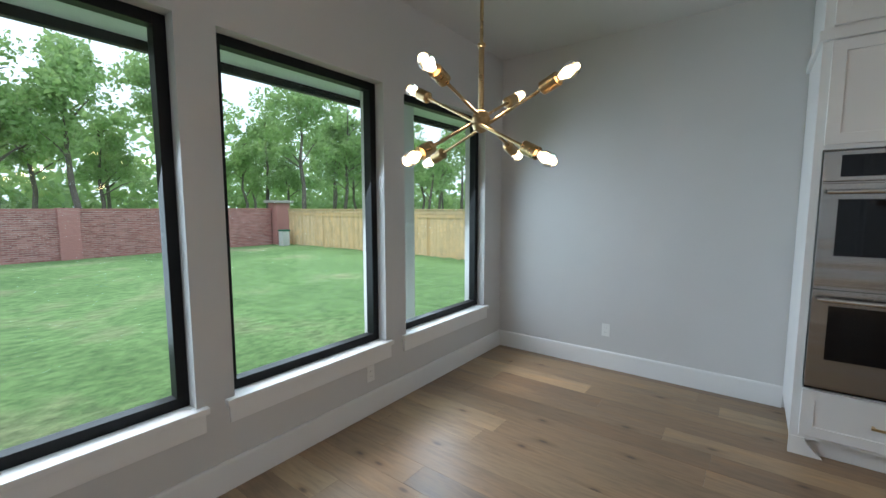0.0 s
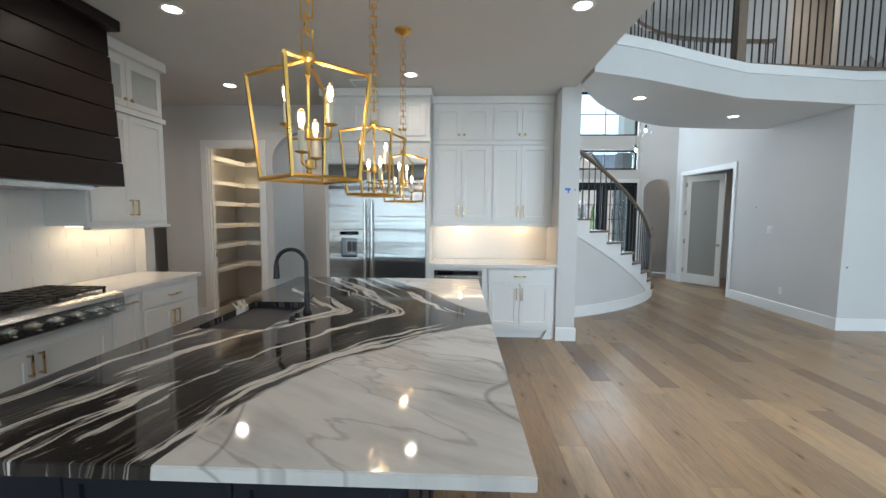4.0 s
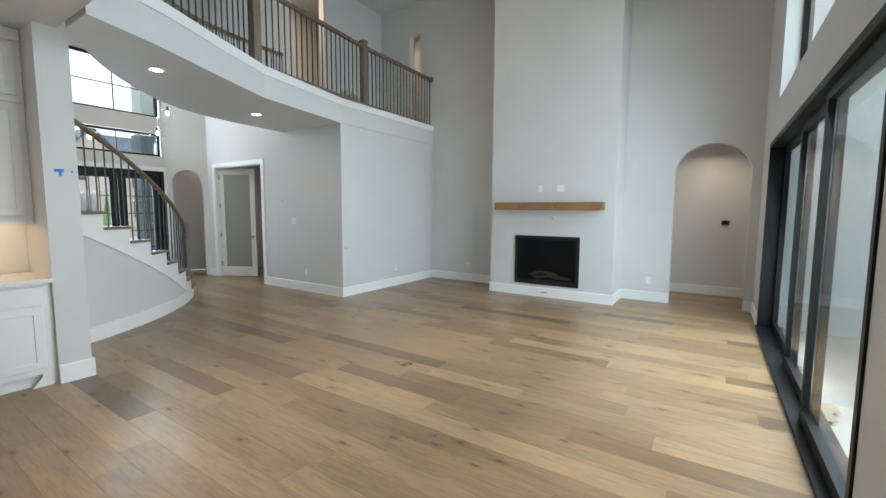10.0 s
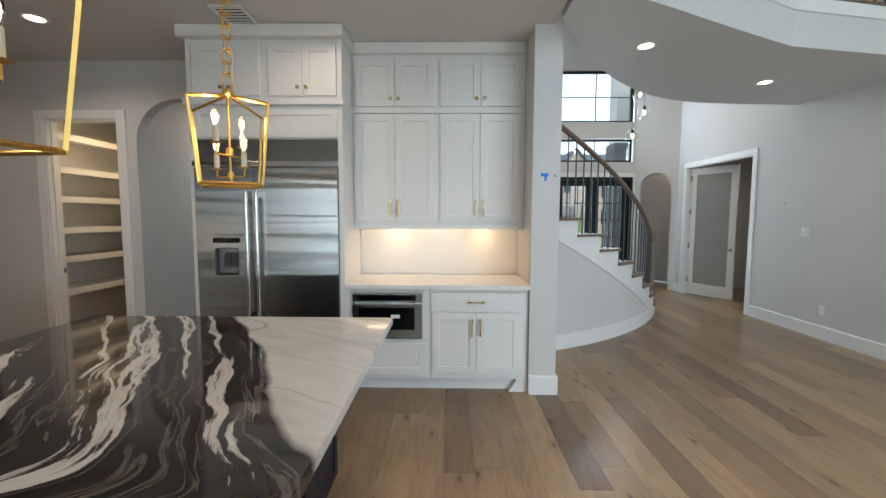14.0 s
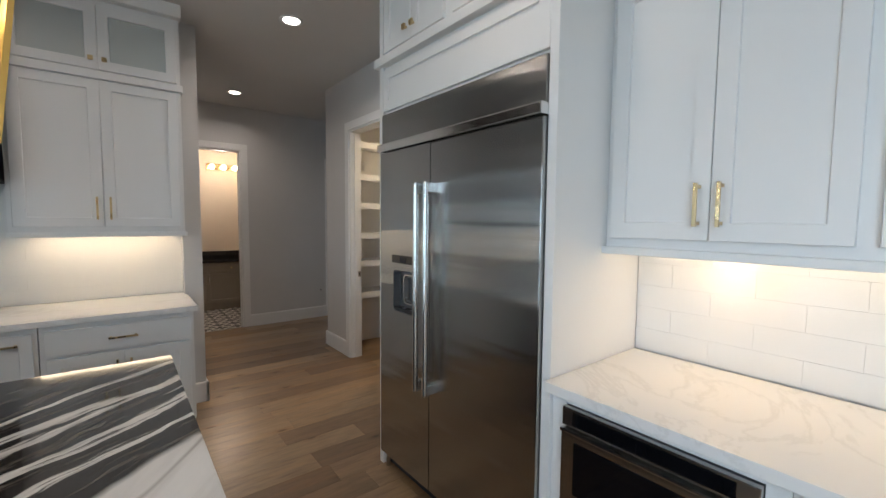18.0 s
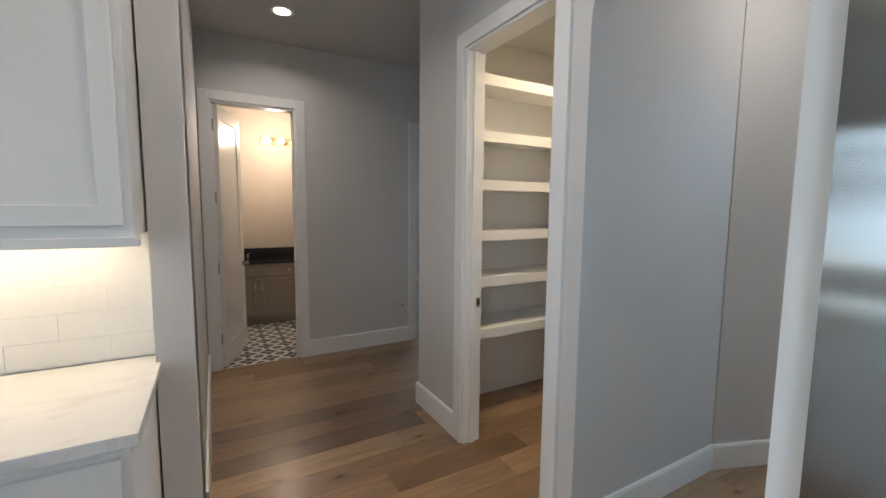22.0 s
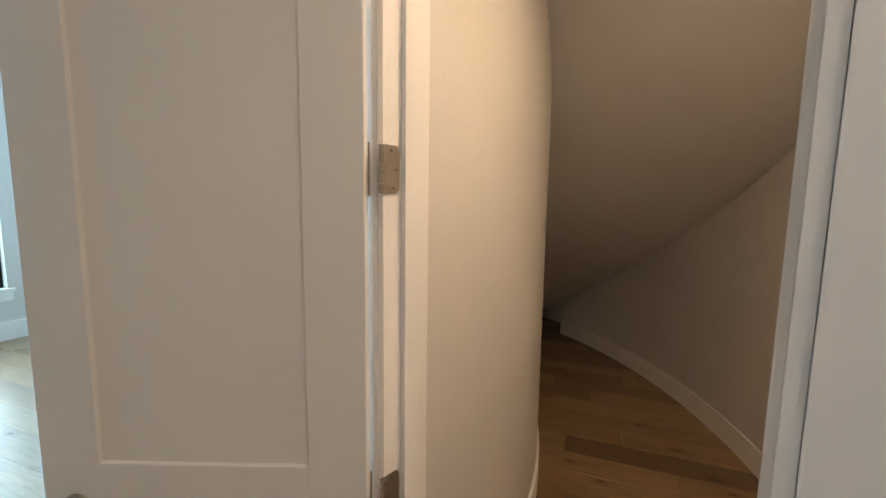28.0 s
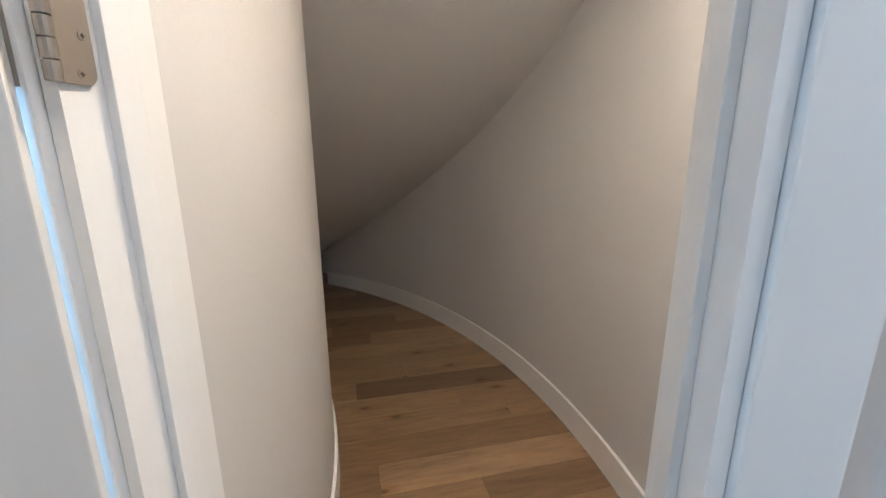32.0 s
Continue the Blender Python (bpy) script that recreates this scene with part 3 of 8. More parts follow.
CH = 3.03     # kitchen ceiling
GH = 6.15     # great room ceiling
# ---- kitchen and breakfast nook ----
WIN_Z = (0.50, 2.40)
WIN_Y = [(-0.28, 0.83), (1.02, 2.17), (2.39, 3.59)]
wall("wall_west_nook", (-2.19, 4.05), (-2.19, -1.1), 0, CH, 0.24, [(4.05 - b, 4.05 - a, *WIN_Z) for a, b in WIN_Y])
wall("wall_north_kitchen", (4.66, 3.93), (-2.19, 3.93), 0, CH, 0.14)
wall("wall_south_nook", (-2.19, -1.0), (0.10, -1.0), 0, CH, 0.2)
baseboard((-2.19, 3.93), (-2.19, -1.0))
baseboard((0.24, 3.93), (-2.19, 3.93))
bm = box(-2.43, 6.2, -0.82, 7.0, CH, CH + 0.12)
structure("ceiling_kitchen", bm, CEIL, "flat white painted kitchen ceiling")
# wall over the kitchen edge, towards the great room
wall("wall_north_great_room", (4.76, -0.82), (0.0, -0.82), CH + 0.12, GH, 0.15)
# fridge wall and its column
wall("wall_east_kitchen", (6.02, -0.88), (6.02, 2.10), 0, CH, 0.16)
bm = box(5.36, 6.18, -0.895, -0.668, 0, CH)
structure("wall_column_end", bm, WALL, "painted wall end beside the kitchen cabinets")
baseboard((5.36, -0.895), (5.36, -0.668))
baseboard((6.18, -0.895), (5.342, -0.895))
# hall beyond the kitchen
wall("wall_west_hall", (4.66, 6.16), (4.66, 3.93), 0, CH, 0.14)
baseboard((4.66, 6.16), (4.66, 4.07))
structure("wall_end_kitchen", box(4.528, 4.6595, 3.81, 3.9298, 0, CH), WALL, "painted wall end beside the kitchen cabinets")
baseboard((4.675, 3.81), (4.55, 3.81))
baseboard((4.66, 3.93), (4.66, 3.792))
wall("wall_north_hall", (9.0, 6.16), (4.52, 6.16), 0, CH, 0.14, [(9.0 - 7.52, 9.0 - 6.76, 0, 2.36), (9.0 - 5.47, 9.0 - 4.76, 0, 2.44)])
PN = frame_map((0, 6.16, 0), (1, 0, 0), (0, -1, 0))
casing(PN, 4.76, 5.47, 2.44)
casing(PN, 6.76, 7.52, 2.36)
baseboard((6.67, 6.16), (5.56, 6.16))
bm = box(6.2, 9.2, 4.6, 7.0, CH, CH + 0.12)
structure("ceiling_hall", bm, CEIL, "flat painted hall ceiling")
# pantry
wall("wall_pantry_front", (6.10, 3.15), (6.10, 4.72), 0, CH, 0.12, [(0.185, 0.925, 0, 2.46)])
PP = frame_map((6.10, 3.15, 0), (0, 1, 0), (-1, 0, 0))
casing(PP, 0.185, 0.925, 2.46)
baseboard((6.10, 4.165), (6.10, 4.72))
baseboard((6.10, 3.132), (6.10, 3.245))
wall("wall_pantry_hall_side", (6.22, 4.72), (9.0, 4.72), 0, CH, 0.12, mat=DOORP)
baseboard((6.082, 4.72), (9.0, 4.72))
wall("wall_pantry_back", (7.75, 3.3), (7.75, 4.60), 0, CH, 0.12, mat=DOORP)
bm = box(6.22, 7.9, 3.2, 4.6, CH - 0.25, CH - 0.13)
structure("ceiling_pantry", bm, CEIL, "painted pantry ceiling")
# passage: bent north wall, slanting south wall with the closet door
wall("wall_passage_north_a", (7.26, 3.155), (6.22, 3.151), 0, CH, 0.12)
wall("wall_passage_north_b", (8.74, 2.60), (7.26, 3.15), 0, CH, 0.12)
baseboard((7.26, 3.155), (6.10, 3.15), 0.15)
baseboard((8.74, 2.60), (7.26, 3.15), 0.15)
SL = Vector((0.9367, -0.3502, 0))         # line of the passage's south wall
SN = Vector((0.3502, 0.9367, 0))          # its outward side
HG = Vector((7.911, 1.864, 0))            # hinge point on it
def on_sl(s, out=0.0):
    p = HG + SL * s + SN * out
    return (p.x, p.y)
wall("wall_passage_south", on_sl(-1.257), on_sl(0.92), 0, CH, 0.115, [(0.637, 1.257, 0, 2.44)])
wall("wall_passage_fridge_side", (6.10, 2.305), (6.735, 2.305), 0, CH, 0.14)
baseboard((6.738, 2.305), (6.10, 2.305), 0.15)
PS = frame_map((*on_sl(0), 0), SL, SN)
casing(PS, -0.62, 0.0, 2.44, w=0.09, t=0.018, depth=0.115)
baseboard(on_sl(-0.71), on_sl(-1.257), 0.15)
baseboard(on_sl(0.92), on_sl(0.09), 0.15)
bm = box(6.18, 9.0, 1.2, 3.35, CH - 0.02, CH + 0.1)
structure("ceiling_passage", bm, CEIL, "painted passage ceiling")
# arched way from the kitchen into the passage
bm = bmesh.new()
PA = frame_map((6.10, 2.305, 0), (0, 1, 0), (1, 0, 0))
arch_fill(bm, PA, 0.0, 0.845, 2.25, 2.66, 0.12)
map_box(bm, PA, 0.0, 0.845, 2.664, CH, 0.0, 0.12)
structure("wall_arch_passage", bm, WALL, "painted wall above an arched opening")
# arch into the study
bm = bmesh.new()
PB = frame_map((8.74, 1.60, 0), (0, 1, 0), (1, 0, 0))
arch_fill(bm, PB, 0.0, 1.0, 2.30, 2.82, 0.14)
map_box(bm, PB, 0.0, 1.0, 2.824, CH, 0.0, 0.14)
structure("wall_arch_study", bm, WALL, "painted wall above the arched way to the front room")
wall("wall_study_west_north", (8.88, 6.0), (8.88, 2.60), 0, 5.0, 0.14)
wall("wall_study_west_south", (8.88, 1.60), (8.88, -1.6), 0, 5.0, 0.14)
wall("wall_study_west_top", (8.88, 2.60), (8.88, 1.60), CH, 5.0, 0.14)
wall("wall_study_north", (13.36, 4.6), (8.88, 4.6), 0, 5.0, 0.14)
wall("wall_study_south", (8.88, -1.5), (13.36, -1.5), 0, 5.0, 0.14)
SW_Y = [(-1.15, -0.05), (0.215, 1.325), (1.49, 2.61), (2.90, 3.96)]
holes = []
for a, b in SW_Y:
    holes += [(a + 1.6, b + 1.6, 0.55, 2.38), (a + 1.6, b + 1.6, 2.72, 4.58)]
wall("wall_study_east", (13.36, -1.6), (13.36, 4.7), 0, 5.0, 0.2, holes, label="painted wall with tall windows")
baseboard((13.36, -1.5), (13.36, 4.6), 0.2)
bm = box(8.7, 13.6, -1.7, 4.8, 5.0, 5.1)
structure("ceiling_study", bm, CEIL, "painted front room ceiling")
# powder room
wall("wall_powder_north", (6.1, 8.1), (4.4, 8.1), 0, CH, 0.1, mat=BULBWALL, label="cream painted wall")
wall("wall_powder_east", (5.95, 6.3), (5.95, 8.1), 0, CH, 0.1, mat=BULBWALL, label="cream painted wall")
wall("wall_powder_west", (4.5, 8.1), (4.5, 6.3), 0, CH, 0.1, mat=BULBWALL, label="cream painted wall")
bm = box(4.4, 6.1, 6.3, 8.2, CH, CH + 0.1)
structure("ceiling_powder", bm, CEIL, "painted powder room ceiling")
baseboard((5.95, 8.1), (4.5, 8.1))
# bedroom beyond the hall
wall("wall_bedroom_north", (10.8, 9.5), (6.1, 9.5), 0, CH, 0.16, [(0.85, 1.55, 0.55, 2.38)])
wall("wall_bedroom_east", (10.8, 6.3), (10.8, 9.5), 0, CH, 0.1)
wall("wall_bedroom_south", (9.0, 6.3), (10.8, 6.3), 0, CH, 0.1)
wall("wall_bedroom_west", (6.2, 9.5), (6.2, 6.3), 0, CH, 0.1)
baseboard((10.8, 9.5), (6.2, 9.5))
bm = box(6.1, 10.9, 6.3, 9.66, CH, CH + 0.1)
structure("ceiling_bedroom", bm, CEIL, "painted bedroom ceiling")
bm = box(6.2, 10.8, 6.32, 9.5, -0.02, 0.012)
structure("floor_carpet_bedroom", bm, CARPET, "pale grey bedroom carpet")
wall("wall_hall_east_end", (9.0, 4.72), (9.0, 6.16), 0, CH, 0.1)

# ---- great room ----
SLY = (-6.37, -1.96)
wall("wall_west_great_room", (0.10, -1.0), (0.10, -7.36), 0, GH, 0.22, [(-1.0 - SLY[1], -1.0 - SLY[0], 0.0, 2.40), (0.35, 1.55, 2.85, 5.3), (1.75, 2.95, 2.85, 5.3), (3.15, 4.84, 2.85, 5.3)])
wall("wall_south_great_room", (0.10, -7.36), (6.35, -7.36), 0, GH, 0.16, [(0.12, 1.13, 0, 2.60)])
bm = bmesh.new()
PZ = frame_map((0.10, -7.36, 0), (1, 0, 0), (0, -1, 0))
arch_fill(bm, PZ, 0.12, 1.13, 2.15, 2.60, 0.16)
structure("wall_arch_south", bm, WALL, "painted arch head above an opening")
baseboard((1.23, -7.36), (1.99, -7.36))
baseboard((0.10, -7.36), (0.22, -7.36))
baseboard((0.10, -6.38), (0.10, -7.36))
baseboard((4.19, -7.36), (6.08, -7.36))
wall("wall_vestibule_south", (-0.2, -8.62), (2.2, -8.62), 0, CH, 0.1)
wall("wall_vestibule_west", (-0.1, -7.5), (-0.1, -8.62), 0, CH, 0.1)
wall("wall_vestibule_east", (2.1, -8.62), (2.1, -7.5), 0, CH, 0.1)
baseboard((-0.1, -8.62), (2.1, -8.62))
bm = box(-0.2, 2.2, -8.72, -7.52, 2.75, 2.85)
structure("ceiling_vestibule", bm, CEIL, "painted vestibule ceiling")
# chimney breast
bm = box(1.99, 4.19, -7.36, -6.65, 0, GH)
structure("wall_chimney_breast", bm, WALL, "tall painted chimney breast")
baseboard((1.972, -6.65), (4.208, -6.65))
baseboard((1.99, -7.36), (1.99, -6.65))
baseboard((4.19, -6.65), (4.19, -7.36))
# east side of the great room under and above the balcony
wall("wall_east_great_room", (6.06, -7.36), (6.06, -4.62), 0, 3.0, 0.18)
baseboard((6.06, -7.36), (6.06, -4.60))
wall("wall_foyer_south", (6.24, -4.62), (10.42, -4.62), 0, 3.0, 0.14, [(8.37 - 6.24, 10.11 - 6.24, 0, 2.46)])
wall("wall_foyer_south_upper", (7.55, -4.62), (10.42, -4.62), 3.0, GH, 0.14)
PF = frame_map((6.06, -4.62, 0), (1, 0, 0), (0, 1, 0))
casing(PF, 8.37 - 6.06, 10.11 - 6.06, 2.46)
baseboard((6.045, -4.62), (8.28, -4.62))
baseboard((10.2, -4.62), (10.42, -4.62))
# slanting wall with a small arch, then the front wall
DG = Vector((0.62, 0.78, 0))
PD = frame_map((10.42, -4.62, 0), DG, (0.78, -0.62, 0))
bm = bmesh.new()
map_box(bm, PD, 0, 0.12, 0, GH, 0, 0.14)
map_box(bm, PD, 0.72, 0.85, 0, GH, 0, 0.14)
map_box(bm, PD, 0.12, 0.72, 2.45, GH, 0, 0.14)
arch_fill(bm, PD, 0.12, 0.72, 2.12, 2.45, 0.14)
structure("wall_foyer_diagonal", bm, WALL, "painted slanting wall with a narrow arch")
wall("wall_foyer_niche_back", (10.95, -5.9), (12.0, -4.6), 0, 3.0, 0.1)
# unseen side wall and ceiling, added to keep sky light out of the niche
wall("wall_foyer_niche_side", (12.0, -4.6), (11.12, -3.94), 0, 3.0, 0.1)
bm = bmesh.new()
prism(bm, [(10.56, -4.70), (10.60, -6.0), (12.1, -6.0), (12.1, -4.4), (11.05, -4.07)], 3.0, 3.1)
structure("ceiling_niche", bm, CEIL, "unseen painted ceiling added to keep sky light out of the niche")
wall("wall_foyer_east", (10.95, -3.96), (10.95, 0.8), 0, GH, 0.2, [(0.03, 1.72, 0, 2.36), (0.05, 1.62, 2.68, 3.17), (0.05, 1.62, 3.52, 4.6)])
# stair well side
wall("wall_foyer_north", (10.95, -1.2), (9.6, -1.2), 0, GH, 0.12)
wall("wall_office_south", (8.0, -6.6), (10.9, -6.6), 0, 3.0, 0.1)
wall("wall_office_west", (7.7, -4.76), (7.7, -6.6), 0, 3.0, 0.1)
wall("wall_office_east", (10.8, -6.6), (10.8, -4.76), 0, 3.0, 0.1)
baseboard((7.7, -6.6), (10.8, -6.6))
bm = box(7.6, 10.9, -6.7, -4.77, 3.0, 3.1)
structure("ceiling_office", bm, CEIL, "painted office ceiling")
# upper hall behind the balcony
wall("wall_upper_hall", (7.55, -7.36), (7.55, -4.76), 3.3, GH, 0.14, [(1.76, 2.55, 3.3, 5.88)])
wall("wall_upper_hall_room", (8.9, -7.4), (8.9, -4.76), 3.3, GH, 0.1)
wall("wall_upper_south", (6.35, -7.36), (9.0, -7.36), 3.3, GH, 0.16, [(0.06, 0.34, 3.3, 5.49)])
wall("wall_upper_south_far", (6.3, -8.6), (8.0, -8.6), 3.3, GH, 0.1)
# unseen side walls, added so that no sky shines through the opening
wall("wall_upper_south_west", (6.3, -7.5), (6.3, -8.6), 3.3, GH, 0.1)
wall("wall_upper_south_east", (7.9, -8.6), (7.9, -7.5), 3.3, GH, 0.1)
wall("wall_upper_north", (11.0, 0.6), (4.76, 0.6), 3.3, GH, 0.14)
bm = box(-0.2, 11.3, -8.8, 0.9, GH, GH + 0.12)
structure("ceiling_great_room", bm, CEIL, "high white painted great room ceiling")
bm = box(6.2, 9.2, -8.7, -4.77, 3.18, 3.33)
structure("floor_upper_hall", bm, OAKJ, "upper hall floor")

# ---- stair: a quarter turn round one centre ----
SC = Vector((10.57, 0.67, 0))
R_OUT, R_IN = 4.45, 2.90
STEP, RISE, A0 = 4.9, 0.187, 242.6


def polar(r, deg, z=0.0):
    return Vector((SC.x + r * math.cos(radians(deg)), SC.y + r * math.sin(radians(deg)), z))


def ring_solid(bm, r0, r1, a0, a1, zlo, zhi, n):
    """A curved slab; zlo and zhi are functions of the angle."""
    rows = []
    for k in range(n + 1):
        a = a0 + (a1 - a0) * k / n
        rows.append([bm.verts.new(polar(r, a, z)) for r, z in ((r0, zlo(a)), (r1, zlo(a)), (r1, zhi(a)), (r0, zhi(a)))])
    for A, B in zip(rows, rows[1:]):
        for i in range(4):
            j = (i + 1) % 4
            bm.faces.new((A[i], A[j], B[j], B[i]))
    bm.faces.new(rows[0])
    bm.faces.new(rows[-1])


def slope(a):
    return (A0 - a) / STEP * RISE


NSTEP = 16
stair_wall = bmesh.new()
ring_solid(stair_wall, R_OUT - 0.10, R_OUT - 0.004, A0 - 2, 161.5, lambda a: 0.0, lambda a: max(0.06, min(slope(a) - 0.12, 3.0)), 60)
structure("wall_stair_curved", stair_wall, WALL, "white painted curved wall under the stair", True)
bm = bmesh.new()
ring_solid(bm, R_OUT - 0.004, R_OUT + 0.016, A0 - 1, 184, lambda a: 0.0, lambda a: 0.165, 60)
structure("baseboard", bm, TRIM, "white curved baseboard of the stair wall")
# closet under the stair
bm = bmesh.new()
ring_solid(bm, R_OUT - 0.405, R_OUT - 0.30, A0 - 14, 160.6, lambda a: 0.0, lambda a: max(0.06, min(slope(a) - 0.07, 2.9)), 60)
structure("wall_closet_outer", bm, WALL, "painted curved closet wall", True)
bm = bmesh.new()
ring_solid(bm, R_IN - 0.2, R_IN - 0.10, A0 - 14, 158.6, lambda a: 0.0, lambda a: max(0.1, min(slope(a) + 0.2, 3.0)), 60)
structure("wall_closet_inner", bm, WALL, "painted curved closet wall", True)
bm = bmesh.new()
ring_solid(bm, R_OUT - 0.421, R_OUT - 0.405, A0 - 14, 160.6, lambda a: 0.0, lambda a: 0.15, 60)
structure("baseboard", bm, TRIM, "white curved closet baseboard")
bm = bmesh.new()
ring_solid(bm, R_IN - 0.10, R_IN - 0.086, A0 - 14, 158.6, lambda a: 0.0, lambda a: 0.15, 60)
structure("baseboard", bm, TRIM, "white curved closet baseboard")
bm = bmesh.new()
ring_solid(bm, R_IN - 0.2, R_OUT - 0.32, A0 - 9, 161.5, lambda a: max(0.02, min(slope(a) - 0.115, 2.72)), lambda a: max(0.05, min(slope(a) - 0.065, 2.78)), 60)
structure("ceiling_closet", bm, WALL, "sloping painted closet ceiling", True)
# balcony slab: a flowing edge from the kitchen ceiling to the great room wall
def smooth_line(ctrl, n):
    out = []
    for i in range(len(ctrl) - 1):
        p0 = Vector(ctrl[max(i - 1, 0)]); p1 = Vector(ctrl[i]); p2 = Vector(ctrl[i + 1]); p3 = Vector(ctrl[min(i + 2, len(ctrl) - 1)])
        for k in range(n):
            t = k / n
            out.append(0.5 * ((2 * p1) + (p2 - p0) * t + (2 * p0 - 5 * p1 + 4 * p2 - p3) * t * t + (3 * p1 - p0 - 3 * p2 + p3) * t ** 3))
    out.append(Vector(ctrl[-1]))
    return out


EDGE_C = smooth_line([(4.74, -0.84), (4.98, -1.45), (5.36, -2.22), (5.72, -2.98)], 8)
EDGE_S = [Vector((5.72, -2.98)), Vector((6.04, -4.62)), Vector((6.04, -7.36))]
BACK = smooth_line([(5.20, -0.84), (6.05, -1.35), (6.85, -2.05), (7.35, -2.75), (7.55, -3.55), (7.62, -4.62)], 7)
slab_pts = [(p.x, p.y) for p in EDGE_C] + [(6.04, -4.62)] + [(p.x, p.y) for p in BACK[::-1]]
bm = bmesh.new()
prism(bm, slab_pts, 3.0, 3.36)
bmesh.ops.triangulate(bm, faces=[f for f in bm.faces if len(f.verts) > 4])
structure("ceiling_balcony_soffit", bm, WALL, "painted soffit and flowing edge of the balcony")
bm = box(6.04, 6.3, -7.36, -4.62, 3.0, 3.36)
structure("wall_balcony_edge", bm, WALL, "painted balcony edge")
bm = box(4.4, 7.6, -0.86, 0.4, CH + 0.12, 3.33)
structure("floor_upper_landing", bm, OAKJ, "upper landing floor")


def edge_band(name, line, z0, z1, t0, t1, mat, label):
    """A band that follows a plan line; t is measured to its left."""
    bm = bmesh.new()
    rows = []
    for i, p in enumerate(line):
        a, b = line[max(i - 1, 0)], line[min(i + 1, len(line) - 1)]
        u = (b - a).normalized()
        nrm = Vector((-u.y, u.x))
        rows.append([bm.verts.new((*(p + nrm * t), z)) for t, z in ((t0, z0), (t1, z0), (t1, z1), (t0, z1))])
    for A, B in zip(rows, rows[1:]):
        for i in range(4):
            j = (i + 1) % 4
            bm.faces.new((A[i], A[j], B[j], B[i]))
    bm.faces.new(rows[0])
    bm.faces.new(rows[-1])
    return structure(name, bm, mat, label)


EDGE = EDGE_C + EDGE_S[1:]
BZ = 3.44      # top of the wooden strip that carries the balusters
RAIL_LINE = []
for i, p in enumerate(EDGE_C):
    a, b = EDGE_C[max(i - 1, 0)], EDGE_C[min(i + 1, len(EDGE_C) - 1)]
    u = (b - a).normalized()
    RAIL_LINE.append(p + Vector((-u.y, u.x)) * 0.10)
RAIL_LINE += [Vector((6.05, -5.19)), Vector((6.09, -7.34))]
edge_band("trim_balcony_fascia", EDGE, 3.30, BZ - 0.028, -0.018, 0.19, TRIM, "white painted fascia band of the balcony")
edge_band("trim_balcony_strip", RAIL_LINE, BZ - 0.026, BZ, -0.05, 0.05, RAILW, "thin dark oak strip under the balcony balusters")


# ---- kitchen cabinets and appliances ----
def shaker(P, a0, a1, b0, b1, mat, parent, name="door", rail=0.06, t=0.02, sink=0.009, label="", panel_mat=None):
    """A frame-and-panel front on the plane d=0 of P."""
    bm = bmesh.new()
    g = 0.0015
    a0, a1, b0, b1 = a0 + g, a1 - g, b0 + g, b1 - g
    ring = lambda m, d: [bm.verts.new(P(a, b, d)) for a, b in ((a0 + m, b0 + m), (a1 - m, b0 + m), (a1 - m, b1 - m), (a0 + m, b1 - m))]
    back, side, front, lip, deep = ring(0, 0.001), ring(0, t - 0.002), ring(0.002, t), ring(rail, t), ring(rail + 0.003, t - sink)
    for A, B in ((back, side), (side, front), (front, lip), (lip, deep)):
        for i in range(4):
            bm.faces.new((A[i], A[(i + 1) % 4], B[(i + 1) % 4], B[i]))
    bm.faces.new(back[::-1])
    if panel_mat is None:
        bm.faces.new(deep)
    ob = part(name, bm, mat, parent, label)
    if panel_mat is not None:
        part("pane", mbox(P, a0 + rail, a1 - rail, b0 + rail, b1 - rail, 0.003, t - sink), panel_mat, ob, "frosted glass pane")
    return ob


def slab_front(P, a0, a1, b0, b1, mat, parent, name="drawer_front", t=0.02):
    return part(name, mbox(P, a0 + 0.0015, a1 - 0.0015, b0 + 0.0015, b1 - 0.0015, 0.001, t, 0.002), mat, parent)


def bar_pull(P, a, b, length, upright, parent, mat=None):
    """A square bar pull centred at a, b on a front."""
    bm = bmesh.new()
    h, w = length / 2, 0.006
    if upright:
        map_box(bm, P, a - w, a + w, b - h, b + h, 0.047, 0.058, 0.0015)
        for s in (-1, 1):
            map_box(bm, P, a - w, a + w, b + s * (h - 0.012) - 0.006, b + s * (h - 0.012) + 0.006, 0.02, 0.047)
    else:
        map_box(bm, P, a - h, a + h, b - w, b + w, 0.047, 0.058, 0.0015)
        for s in (-1, 1):
            map_box(bm, P, a + s * (h - 0.012) - 0.006, a + s * (h - 0.012) + 0.006, b - w, b + w, 0.02, 0.047)
    return part("handle", bm, mat or BRASS, parent, "champagne brass bar pull")


def knob(P, a, b, parent):
    bm = bmesh.new()
    map_box(bm, P, a - 0.005, a + 0.005, b - 0.005, b + 0.005, 0.02, 0.034)
    map_box(bm, P, a - 0.014, a + 0.014, b - 0.014, b + 0.014, 0.034, 0.046, 0.002)
    return part("knob", bm, BRASS, parent, "square brass knob")


def cab_body(P, a0, a1, b0, b1, depth, parent, mat=None, name="body"):
    return part(name, mbox(P, a0, a1, b0, b1, -depth, 0.0), mat or CAB, parent)


